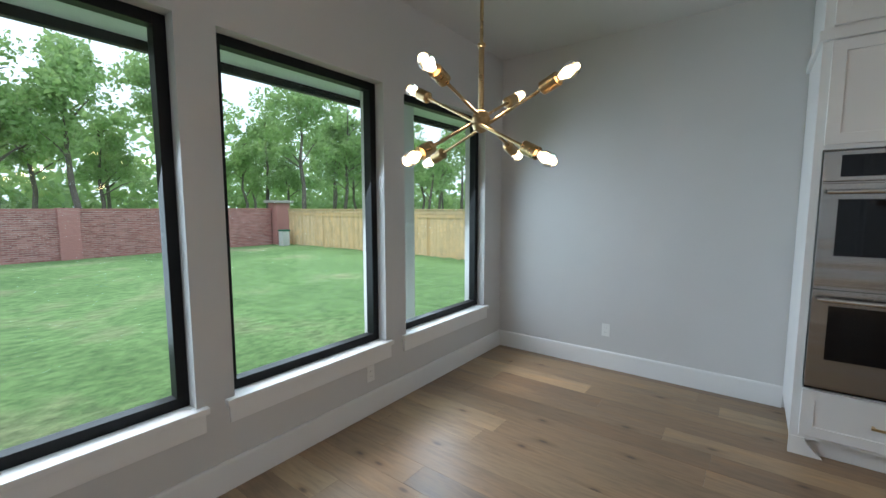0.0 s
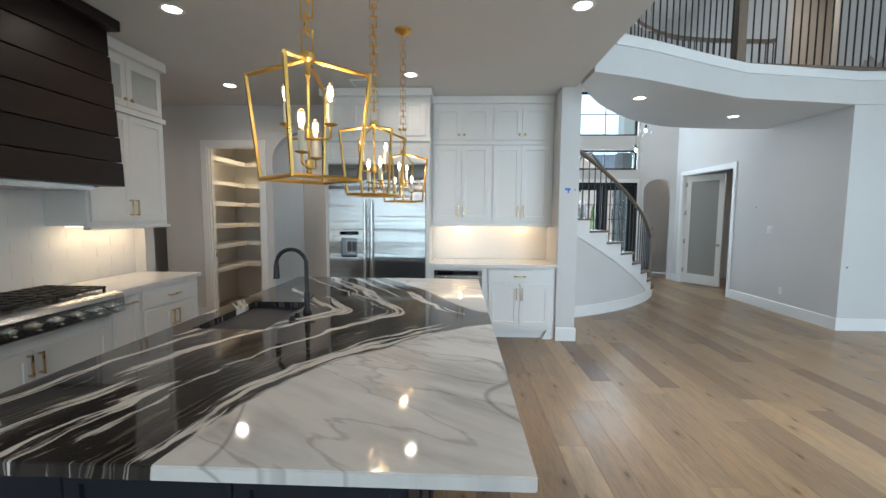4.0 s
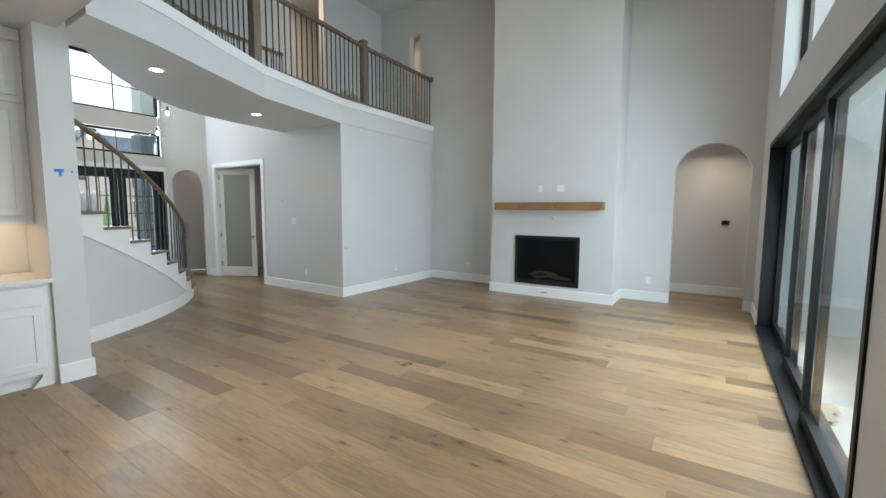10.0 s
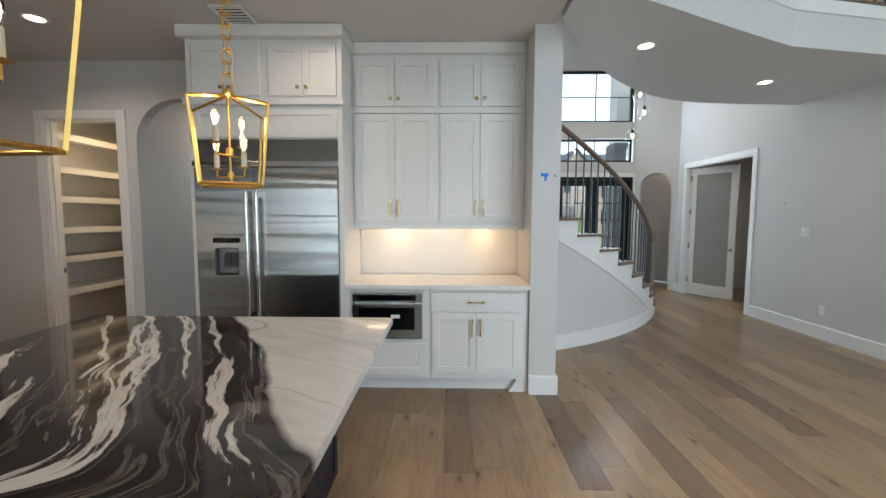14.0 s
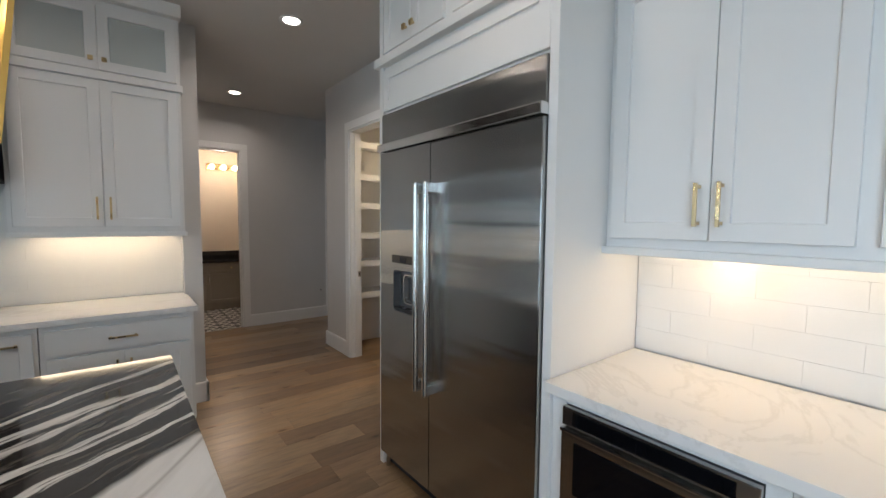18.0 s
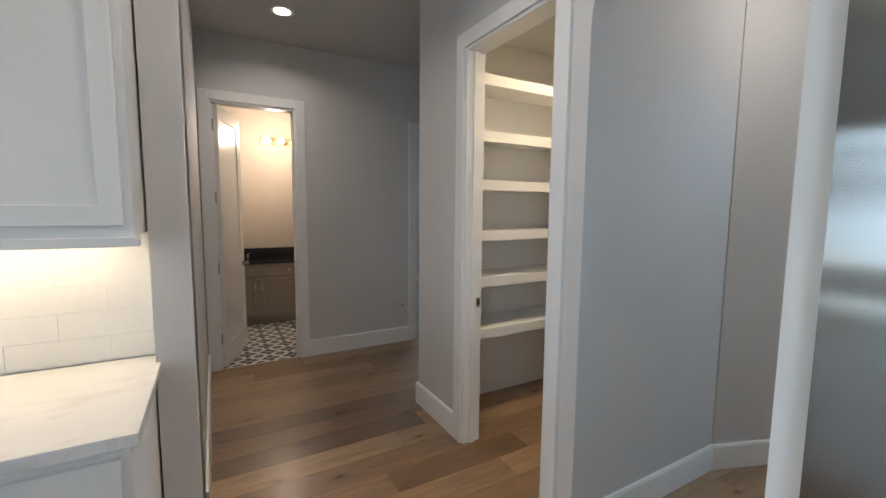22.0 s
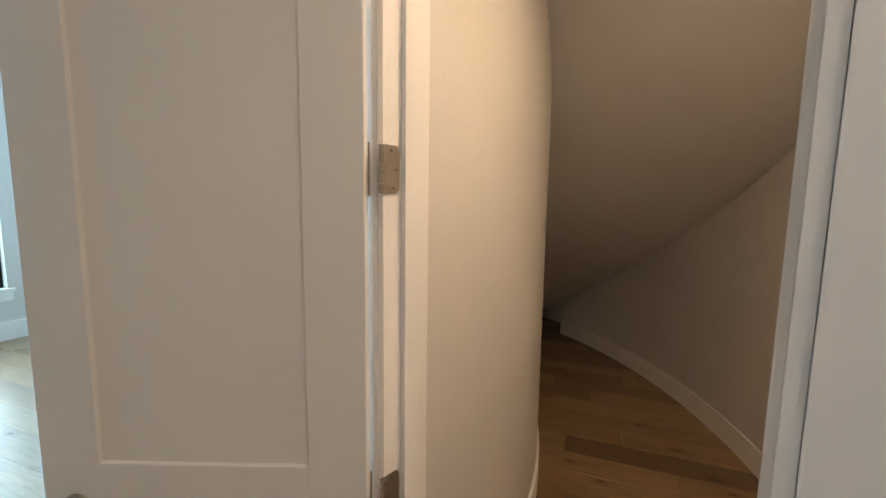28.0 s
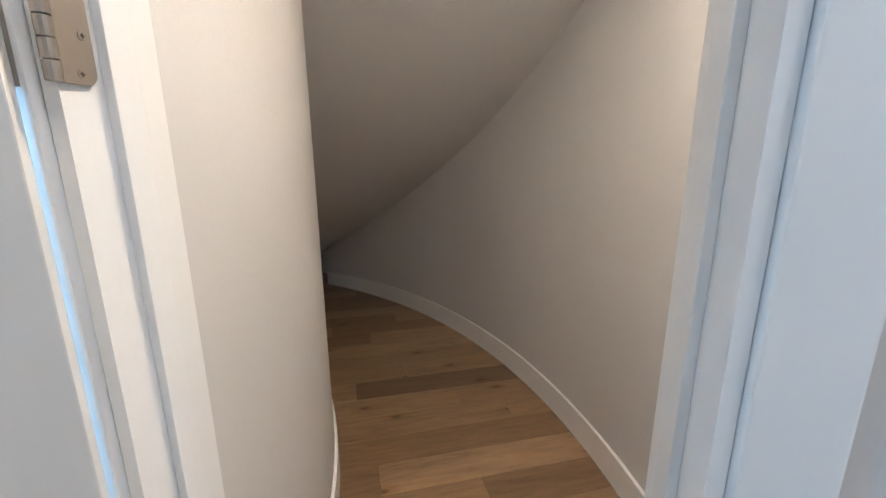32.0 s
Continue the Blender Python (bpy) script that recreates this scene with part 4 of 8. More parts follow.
def pair_doors(P, a0, a1, b0, b1, parent, pull, pull_b, m=0.025, glass=None, frame=True):
    """Two doors with their pulls inside a face frame."""
    c = (a0 + a1) / 2
    for lo, hi, pa in ((a0 + m, c, c - 0.035), (c, a1 - m, c + 0.035)):
        d = shaker(P, lo, hi, b0, b1, CAB, parent, panel_mat=glass)
        if pull == "bar":
            bar_pull(P, pa, pull_b, 0.15, True, d)
        else:
            knob(P, pa, pull_b, d)


def base_cabinet(P, a0, a1, depth, label, kind, group, lift=0.0, upright=False):
    t = thing("base_cabinet", P((a0 + a1) / 2, 0, -depth / 2), label, "cabinet", group)
    cab_body(P, a0, a1, 0.11, 0.875 + lift, depth, t)
    part("toe_kick", mbox(P, a0, a1, 0, 0.11, -depth, -0.06), CAB, t)
    if kind == "drawer_doors":
        d = slab_front(P, a0 + 0.02, a1 - 0.02, 0.69 + lift, 0.845 + lift, CAB, t)
        bar_pull(P, (a0 + a1) / 2, 0.768 + lift, 0.15, False, d)
        pair_doors(P, a0, a1, 0.14 + lift, 0.675 + lift, t, "bar", 0.55 + lift)
    elif kind == "pullout":
        d = shaker(P, a0 + 0.02, a1 - 0.02, 0.14, 0.845, CAB, t, rail=0.055)
        if upright:
            bar_pull(P, a1 - 0.055, 0.73, 0.15, True, d)
        else:
            bar_pull(P, (a0 + a1) / 2, 0.79, 0.15, False, d)
    elif kind == "under_range":
        pair_doors(P, a0, a1, 0.14, 0.655, t, "bar", 0.56)
    return t


YF = 3.27
PNB = frame_map((0, YF, 0), (1, 0, 0), (0, -1, 0))
DB = 3.93 - YF - 0.003
G_N = "white base cabinets along the cooking wall"
base_cabinet(PNB, 1.075, 1.90, DB, "white shaker base cabinet with a drawer over two doors", "drawer_doors", G_N)
base_cabinet(PNB, 1.905, 2.205, DB, "narrow white shaker base cabinet with an upright pull", "pullout", G_N, upright=True)
base_cabinet(PNB, 2.21, 3.43, DB, "white shaker base cabinet under the gas cooktop", "under_range", G_N)
base_cabinet(PNB, 3.435, 3.735, DB, "narrow white shaker pull-out base cabinet", "pullout", G_N)
base_cabinet(PNB, 3.74, 4.52, DB, "white shaker base cabinet with a drawer over two doors", "drawer_doors", G_N)
# bracket feet at the cabinet run's ends
def bracket_foot(P, a, w, parent, sgn):
    bm = bmesh.new()
    pts = [(0, 0), (w, 0), (w * 0.72, 0.045), (w * 0.5, 0.085), (w * 0.45, 0.112), (0, 0.112)]
    f = [bm.verts.new(P(a + sgn * x, z, -0.02)) for x, z in pts]
    b = [bm.verts.new(P(a + sgn * x, z, 0.004)) for x, z in pts]
    bm.faces.new(f)
    bm.faces.new(b[::-1])
    for i in range(len(pts)):
        j = (i + 1) % len(pts)
        bm.faces.new((f[i], f[j], b[j], b[i]))
    part("foot", bm, CAB, parent, "shaped white bracket foot")


# worktops of the cooking wall, either side of the cooktop
def worktop(name, x0, x1, y0, y1, label, mat=None, z=0.877, t=0.038):
    return tagged(part(name, box(x0, x1, y0, y1, z, z + t, 0.004), mat or QUARTZ), label, "worktop")


worktop("worktop", 1.072, 2.20, 3.235, 3.915, "white veined quartz worktop beside the double oven")
worktop("worktop", 3.44, 4.545, 3.235, 3.915, "white veined quartz worktop beside the hallway")
worktop("worktop", 2.203, 3.437, 3.80, 3.915, "narrow white quartz strip behind the cooktop")

# tall oven cabinet
t = thing("oven_cabinet", (0.655, 3.58, 0), "tall white shaker cabinet that houses the double oven", "cabinet")
PO = frame_map((0.24, 3.22, 0), (1, 0, 0), (0, -1, 0))
OW, OD = 0.83, 0.70
part("body", mbox(PO, 0, OW, 0.11, 0.44, -OD, 0), CAB, t)
part("body", mbox(PO, 0, OW, 1.835, 2.93, -OD, 0), CAB, t)
for a0, a1 in ((0, 0.04), (OW - 0.04, OW)):
    part("side_panel", mbox(PO, a0, a1, 0.44, 1.835, -OD, 0), CAB, t)
part("back_panel", mbox(PO, 0.04, OW - 0.04, 0.44, 1.835, -OD, -OD + 0.02), CAB, t)
part("toe_kick", mbox(PO, 0.05, OW - 0.05, 0, 0.11, -OD, -0.05), CAB, t)
bracket_foot(PO, 0.0, 0.16, t, 1)
bracket_foot(PO, OW, 0.16, t, -1)
d = shaker(PO, 0.04, OW - 0.04, 0.135, 0.425, CAB, t, name="drawer_front")
bar_pull(PO, OW / 2, 0.28, 0.15, False, d)
pair_doors(PO, 0.015, OW - 0.015, 1.86, 2.43, t, "knob", 1.92)
pair_doors(PO, 0.015, OW - 0.015, 2.51, 2.90, t, "knob", 2.58)
part("cornice", mbox(PO, -0.02, OW + 0.02, 2.435, 2.49, -OD + 0.01, 0.035, 0.006), CAB, t, "white ledge moulding")
part("cornice", mbox(PO, -0.03, OW + 0.03, 2.935, CH - 0.003, -OD + 0.01, 0.06, 0.012), CAB, t, "white crown moulding")

# double wall oven
t = thing("double_oven", (0.655, 3.5, 0.44), "stainless steel double wall oven with black glass doors", "oven")
PV = frame_map((0.285, 3.22, 0), (1, 0, 0), (0, -1, 0))
WV = 0.74
part("case", mbox(PV, 0.003, WV - 0.003, 0.452, 1.825, -0.55, 0.004), STEEL, t)
ctl = part("control_panel", mbox(PV, 0.0, WV, 1.655, 1.825, 0.004, 0.028, 0.004), STEEL, t)
part("display_glass", mbox(PV, 0.075, WV - 0.075, 1.68, 1.80, 0.028, 0.031), BLKGLASS, ctl, "black glass touch panel")
# faint blue glow added; the touch panel itself is plain unlit black
part("display", mbox(PV, WV / 2 - 0.045, WV / 2 + 0.045, 1.715, 1.765, 0.031, 0.0318), GLOWDISP, ctl, "dim blue patch added on the black glass")
for b0, b1 in ((1.06, 1.645), (0.452, 1.035)):
    dr = part("oven_door", mbox(PV, 0.0, WV, b0, b1, 0.004, 0.035, 0.005), STEEL, t)
    part("window", mbox(PV, 0.075, WV - 0.08, b0 + 0.175, b1 - 0.09, 0.035, 0.038, 0.001), BLKGLASS, dr, "black glass oven window")
    bm = bmesh.new()
    z = b1 - 0.05
    tube(bm, [PV(0.02, z, 0.085), PV(WV - 0.02, z, 0.085)], 0.013, 14)
    for a in (0.06, WV - 0.06):
        map_box(bm, PV, a - 0.012, a + 0.012, z - 0.01, z + 0.01, 0.035, 0.08, 0.002)
    part("handle", bm, STEELH, dr, "round polished steel handle", True)
bm = bmesh.new()
map_box(bm, PV, WV / 2 - 0.012, WV / 2 + 0.012, 0.495, 0.53, 0.035, 0.0365)
part("badge", bm, STEELH, t, "small plain maker's badge")
part("vent_trim", mbox(PV, 0.0, WV, 0.440, 0.449, -0.02, 0.03), BLKGLASS, t)

# wall cabinets of the cooking wall
YU = 3.56
PU = frame_map((0, YU, 0), (1, 0, 0), (0, -1, 0))
DU = 3.93 - YU - 0.003
def wall_cabinet(P, a0, a1, depth, label, group, halves=1, glass=True, z0=1.42, pull="bar", seam=2.45, end=True):
    t = thing("wall_cabinet", P((a0 + a1) / 2, z0, -depth / 2), label, "cabinet", group)
    cab_body(P, a0, a1, z0, 2.94, depth, t)
    w = (a1 - a0) / halves
    for h in range(halves):
        lo, hi = a0 + h * w, a0 + (h + 1) * w
        pair_doors(P, lo, hi, z0 + 0.035, seam - 0.03, t, "bar", z0 + 0.16, 0.022)
        pair_doors(P, lo, hi, seam + 0.035, 2.90, t, "knob", seam + 0.10, 0.022, FROST if glass else None)
    part("cornice", mbox(P, a0 - 0.012, a1 + 0.012, seam - 0.025, seam + 0.025, -depth + 0.01, 0.032, 0.006), CAB, t, "white ledge moulding")
    part("cornice", mbox(P, a0 - 0.012, a1 + 0.012, 2.935, CH - 0.003, -depth + 0.01, 0.06, 0.012), CAB, t, "white crown moulding")
    part("light_rail", mbox(P, a0 - 0.008, a1 + 0.012, z0 - 0.03, z0, -0.03, 0.03, 0.004), CAB, t, "white light rail under the doors")
    part("light_strip", mbox(P, a0 + 0.08, a1 - 0.08, z0 - 0.012, z0 - 0.001, -depth + 0.1, -depth + 0.13), GLOWSTRIP, t, "lit warm light strip")
    return t


G_U = "white wall cabinets beside the hood"
wall_cabinet(PU, 1.075, 2.01, DU, "white shaker wall cabinet with frosted glass top doors, beside the oven", G_U)
wall_cabinet(PU, 3.60, 4.52, DU, "white shaker wall cabinet with frosted glass top doors, beside the hallway", G_U)
area_lamp("undercabinet_lamp_a", (1.55, 3.78, 1.395), (1.55, 3.80, 0.9), 0.8, 0.04, 1.7, STRIPC)
area_lamp("undercabinet_lamp_b", (4.05, 3.78, 1.395), (4.05, 3.80, 0.9), 0.8, 0.04, 1.7, STRIPC)

# dark boarded range hood
t = thing("range_hood", (2.80, 3.55, 1.73), "espresso-stained shiplap range hood above the cooktop", "range hood")
HX0, HX1 = 2.03, 3.58
LIFT = [1.735, 1.925, 2.125, 2.335, 2.545, 2.745, 2.945]
for i, (z0, z1) in enumerate(zip(LIFT, LIFT[1:])):
    bm = bmesh.new()
    f0 = 3.205 + 0.014 * i
    a = [(HX0, 3.925), (HX1, 3.925), (HX1, f0), (HX0, f0)]
    b = [(HX0, 3.925), (HX1, 3.925), (HX1, f0 + 0.006), (HX0, f0 + 0.006)]
    A = [bm.verts.new((x, y, z0 + 0.006)) for x, y in a]
    B = [bm.verts.new((x, y, z1 - 0.002)) for x, y in b]
    bm.faces.new(A[::-1]); bm.faces.new(B)
    for k in range(4):
        bm.faces.new((A[k], A[(k + 1) % 4], B[(k + 1) % 4], B[k]))
    bmesh.ops.bevel(bm, geom=list(bm.edges), offset=0.004, segments=1, affect="EDGES")
    part("board", bm, HOODW, t)
part("crown", box(HX0 - 0.035, HX1 + 0.035, 3.20, 3.925, 2.945, CH - 0.003, 0.012), HOODW, t, "dark crown moulding")
part("liner", box(2.2, 3.42, 3.32, 3.85, 1.70, 1.739), STEEL, t, "stainless hood liner")
bm = box(HX0 + 0.01, HX1 - 0.01, 3.42, 3.92, 1.735, 2.94)
part("core", bm, HOODW, t)
# weak lamp added under the liner; no hood light fixture is built
disk_lamp("hood_lamp", 2.8, 3.55, 1.69, 1, WARM, 0.08)

# gas cooktop
t = thing("gas_cooktop", (2.82, 3.5, 0.92), "stainless gas rangetop with six burners and black iron grates", "cooktop")
CX0, CX1 = 2.21, 3.43
part("tray", box(CX0, CX1, 3.22, 3.79, 0.862, 0.925, 0.006), STEEL, t)
bm = bmesh.new()
prof = [(3.22, 0.925), (3.155, 0.912), (3.14, 0.885), (3.14, 0.775), (3.155, 0.765), (3.22, 0.765)]
A = [bm.verts.new((CX0, y, z)) for y, z in prof]
B = [bm.verts.new((CX1, y, z)) for y, z in prof]
bm.faces.new(A); bm.faces.new(B[::-1])
for k in range(len(prof)):
    j = (k + 1) % len(prof)
    bm.faces.new((A[k], A[j], B[j], B[k]))
part("front_panel", bm, STEEL, t, "bull-nosed stainless control panel")
for k in range(8):
    x = CX0 + 0.11 + k * 0.143
    bm = bmesh.new()
    tube(bm, [(x, 3.14, 0.825), (x, 3.122, 0.825)], 0.034, 18)
    tube(bm, [(x, 3.122, 0.825), (x, 3.085, 0.825)], [0.024, 0.021], 18)
    part("knob", bm, STEELH, t, "polished steel burner knob")
for gx in range(3):
    x0 = CX0 + 0.02 + gx * 0.398
    bm = bmesh.new()
    for k in range(5):
        y = 3.27 + k * 0.12
        add_box(bm, x0, x0 + 0.384, y, y + 0.014, 0.948, 0.964)
    for k in range(6):
        x = x0 + k * 0.074
        add_box(bm, x, x + 0.014, 3.265, 3.77, 0.950, 0.966)
    for x in (x0, x0 + 0.37):
        for y in (3.27, 3.75):
            add_box(bm, x, x + 0.014, y, y + 0.014, 0.925, 0.95)
    part("grate", bm, IRON, t, "black cast-iron grate")
    for y in (3.39, 3.64):
        bm = bmesh.new()
        lathe(bm, x0 + 0.192, y, [(0.055, 0.925), (0.055, 0.934), (0.035, 0.937), (0.035, 0.946), (0.01, 0.948)], 18)
        part("burner", bm, IRON, t)

# splash tiles of the cooking wall
def splash(name, P, a0, a1, b0, b1, tw=0.30, th=0.10):
    t = tagged(part(name, mbox(P, a0, a1, b0, b1, 0.0005, 0.004), GROUT), "white glazed tile splashback behind the worktop", "splashback")
    row, b = 0, b0
    while b < b1 - 0.01:
        a = a0 - (tw / 2 if row % 2 else 0)
        while a < a1 - 0.01:
            lo, hi = max(a, a0) + 0.0006, min(a + tw, a1) - 0.0006
            if hi - lo > 0.02:
                part("tile", mbox(P, lo, hi, b + 0.0006, min(b + th, b1) - 0.0006, 0.004, 0.0062, 0.0006), TILEW, t)
            a += tw
        b += th
        row += 1
    return t


PSN = frame_map((0, 3.93, 0), (1, 0, 0), (0, -1, 0))
splash("splashback", PSN, 1.075, 4.54, 0.916, 1.74)

# ---- fridge wall ----
PE = frame_map((5.36, 0, 0), (0, -1, 0), (-1, 0, 0))     # along runs south
def ey(y):
    return -y
t = thing("refrigerator", (5.7, 1.55, 0), "built-in stainless steel side-by-side refrigerator with ice dispenser", "refrigerator")
F0, F1, FM = ey(2.125), ey(0.935), ey(1.63)
part("case", mbox(PE, F0, F1, 0.02, 2.13, -0.64, -0.06), STEEL, t)
bm = bmesh.new()
cols, rows_ = (F0, FM - 0.345, FM - 0.145, FM - 0.002), (0.10, 1.0, 1.24, 1.905)
for i in range(3):
    for j in range(3):
        map_box(bm, PE, cols[i], cols[i + 1], rows_[j], rows_[j + 1], -0.06, -0.052 if i == j == 1 else 0.0)
bmesh.ops.remove_doubles(bm, verts=bm.verts, dist=0.0001)
part("left_door", bm, STEEL, t)
part("right_door", mbox(PE, FM + 0.002, F1, 0.10, 1.905, -0.06, 0.0, 0.006), STEEL, t)
part("kick_plate", mbox(PE, F0 + 0.02, F1 - 0.02, 0.02, 0.095, -0.1, -0.05), RUBBER, t, "dark kick plate")
part("grille", mbox(PE, F0, F1, 1.955, 2.13, -0.06, -0.012, 0.004), STEEL, t, "stainless top grille panel")
part("grille_lip", mbox(PE, F0 - 0.005, F1 + 0.005, 1.91, 1.955, -0.06, 0.022, 0.006), STEELH, t, "projecting steel lip")
for a in (F0 + 0.03, F1 - 0.03):
    bm = bmesh.new()
    lathe(bm, 5.40, -a, [(0.018, 0.0), (0.018, 0.03), (0.01, 0.10)], 12)
    part("roller_foot", bm, STEELH, t)
for a in (FM - 0.042, FM + 0.042):
    bm = bmesh.new()
    tube(bm, [PE(a, 0.64, 0.058), PE(a, 1.705, 0.058)], 0.0155, 16)
    hd = part("handle", bm, STEELH, t, "long tubular steel handle", True)
    for b in (0.668, 1.677):
        part("mount", mbox(PE, a - 0.0155, a + 0.0155, b - 0.024, b + 0.024, -0.001, 0.05, 0.004), STEELH, hd, "polished steel handle mount")
def round_rect(a0, a1, b0, b1, r, n=6):
    out = []
    for cx, cy, q in ((a1 - r, b1 - r, 0), (a0 + r, b1 - r, 90), (a0 + r, b0 + r, 180), (a1 - r, b0 + r, 270)):
        out += [(cx + r * math.cos(radians(q + 90 * k / n)), cy + r * math.sin(radians(q + 90 * k / n))) for k in range(n + 1)]
    return out


def plate_loop(bm, P, pts, d0, d1):
    """A flat plate of the given outline, from depth d0 to d1."""
    A = [bm.verts.new(P(x, y, d0)) for x, y in pts]
    B = [bm.verts.new(P(x, y, d1)) for x, y in pts]
    bm.faces.new(A[::-1])
    bm.faces.new(B)
    for i in range(len(pts)):
        j = (i + 1) % len(pts)
        bm.faces.new((A[i], A[j], B[j], B[i]))


def ring_plate(bm, P, outer, hole, d0, d1):
    rows = [[bm.verts.new(P(x, y, d)) for x, y in pts] for pts, d in ((outer, d0), (outer, d1), (hole, d1), (hole, d0))]
    n = len(outer)
    for A, B in zip(rows, rows[1:] + rows[:1]):
        for i in range(n):
            bm.faces.new((A[i], A[(i + 1) % n], B[(i + 1) % n], B[i]))


bm = bmesh.new()
ring_plate(bm, PE, round_rect(FM - 0.358, FM - 0.132, 0.990, 1.250, 0.002), round_rect(FM - 0.346, FM - 0.144, 1.003, 1.237, 0.026), 0.0002, 0.002)
disp = part("dispenser_frame", bm, STEEL, t)
bm = bmesh.new()
ring_plate(bm, PE, round_rect(FM - 0.3465, FM - 0.1435, 1.0025, 1.2375, 0.026), round_rect(FM - 0.342, FM - 0.148, 1.007, 1.233, 0.023), -0.045, 0.0025)
part("rim", bm, DISPP, disp, "thin dark rim")
part("niche", mbox(PE, FM - 0.345, FM - 0.145, 1.0, 1.24, -0.052, -0.048), DISPG, disp, "grey dispenser niche")
bm = bmesh.new()
ring_plate(bm, PE, round_rect(FM - 0.292, FM - 0.150, 1.045, 1.215, 0.030), round_rect(FM - 0.284, FM - 0.158, 1.053, 1.207, 0.024), -0.048, -0.030)
part("inner_surround", bm, STEELH, disp, "pale rounded surround")
part("drip_tray", mbox(PE, FM - 0.342, FM - 0.148, 1.004, 1.022, -0.047, 0.0, 0.002), RUBBER, disp, "dark drip tray")
for a in (FM - 0.27, FM - 0.19):
    bm = bmesh.new()
    c = PE(a, 1.0225, -0.024)
    lathe(bm, c.x, c.y, [(0.013, 1.0222), (0.013, 1.0232), (0.010, 1.0232), (0.010, 1.0224)], 18)
    part("drain_ring", bm, DISPG, disp)
for k in range(2):
    bm = bmesh.new()
    plate_loop(bm, PE, round_rect(FM - 0.276 + k * 0.060, FM - 0.226 + k * 0.060, 1.068, 1.196, 0.020), -0.046, -0.024)
    pd = part("paddle", bm, DISPP, disp, "dark grey dispenser paddle")
    part("mark", mbox(PE, FM - 0.262 + k * 0.060, FM - 0.240 + k * 0.060, 1.084, 1.088, -0.024, -0.0235), DISPG, pd, "small pale mark")
bm = bmesh.new()
plate_loop(bm, PE, round_rect(FM - 0.36, FM - 0.13, 1.278, 1.322, 0.008), 0.0, 0.003)
ctl_d = part("control_strip", bm, BLKGLASS, t, "black dispenser control strip")
part("display", mbox(PE, FM - 0.275, FM - 0.215, 1.284, 1.316, 0.003, 0.0034), NAVY, ctl_d, "dim blue patch added on the black glass")

t = thing("refrigerator_cabinet", (5.7, 1.55, 2.13), "white shaker cabinet and panels built round the refrigerator", "cabinet")
PEC = frame_map((5.40, 0, 0), (0, -1, 0), (-1, 0, 0))
part("side_panel", mbox(PEC, ey(2.168), ey(2.13), 0, 2.94, -0.617, 0.02, 0.002), CAB, t)
part("side_panel", mbox(PEC, ey(0.93), ey(0.89), 0, 2.94, -0.617, 0.02, 0.002), CAB, t)
part("body", mbox(PEC, ey(2.13), ey(0.93), 2.14, 2.94, -0.617, 0.0), CAB, t)
shaker(PEC, ey(2.13), ey(0.93), 2.15, 2.39, CAB, t, name="filler_panel", rail=0.055)
pair_doors(PEC, ey(2.15), ey(1.54), 2.485, 2.90, t, "knob", 2.55)
pair_doors(PEC, ey(1.52), ey(0.91), 2.485, 2.90, t, "knob", 2.55)
part("cornice", mbox(PEC, ey(2.193), ey(0.875), 2.41, 2.46, -0.60, 0.045, 0.006), CAB, t, "white ledge moulding")
part("cornice", mbox(PEC, ey(2.208), ey(0.86), 2.935, CH - 0.003, -0.60, 0.085, 0.014), CAB, t, "white crown moulding")

PEB = frame_map((5.40, 0, 0), (0, -1, 0), (-1, 0, 0))
t = base_cabinet(PEB, ey(0.18), ey(-0.625), 0.615, "white shaker base cabinet with drawer and two doors beside column", "drawer_doors", "white base cabinets of the drinks counter", 0.02)
part("filler", mbox(PEB, ey(-0.6255), ey(-0.665), 0.0, 0.895, -0.615, -0.004), CAB, t)
bracket_foot(PEB, ey(-0.625), 0.12, t, -1)
t = thing("microwave_cabinet", (5.7, 0.53, 0), "white base cabinet that houses the microwave drawer", "cabinet", "white base cabinets of the drinks counter")
part("body", mbox(PEB, ey(0.888), ey(0.182), 0.11, 0.46, -0.615, 0), CAB, t)
part("body", mbox(PEB, ey(0.888), ey(0.182), 0.46, 0.895, -0.615, -0.45), CAB, t)
part("stile", mbox(PEB, ey(0.888), ey(0.83), 0.46, 0.895, -0.45, 0), CAB, t)
part("stile", mbox(PEB, ey(0.235), ey(0.182), 0.46, 0.895, -0.45, 0), CAB, t)
part("rail", mbox(PEB, ey(0.83), ey(0.235), 0.855, 0.895, -0.45, 0), CAB, t)
part("toe_kick", mbox(PEB, ey(0.888), ey(0.182), 0, 0.11, -0.615, -0.06), CAB, t)
shaker(PEB, ey(0.87), ey(0.20), 0.145, 0.43, CAB, t, name="drawer_front")
t = thing("microwave", (5.6, 0.55, 0.46), "stainless steel microwave drawer with black glass front", "microwave")
part("case", mbox(PEB, ey(0.825), ey(0.24), 0.465, 0.85, -0.42, 0.004), STEEL, t)
part("front", mbox(PEB, ey(0.828), ey(0.237), 0.465, 0.765, 0.004, 0.03, 0.004), STEEL, t)
part("window", mbox(PEB, ey(0.775), ey(0.30), 0.545, 0.735, 0.03, 0.033, 0.001), BLKGLASS, t, "black glass window")
part("control_strip", mbox(PEB, ey(0.828), ey(0.237), 0.785, 0.852, 0.004, 0.026, 0.003), STEEL, t)
part("display", mbox(PEB, ey(0.785), ey(0.29), 0.795, 0.842, 0.026, 0.028), BLKGLASS, t, "black control glass")
part("grip_lip", mbox(PEB, ey(0.828), ey(0.237), 0.765, 0.778, 0.004, 0.04, 0.003), STEELH, t)
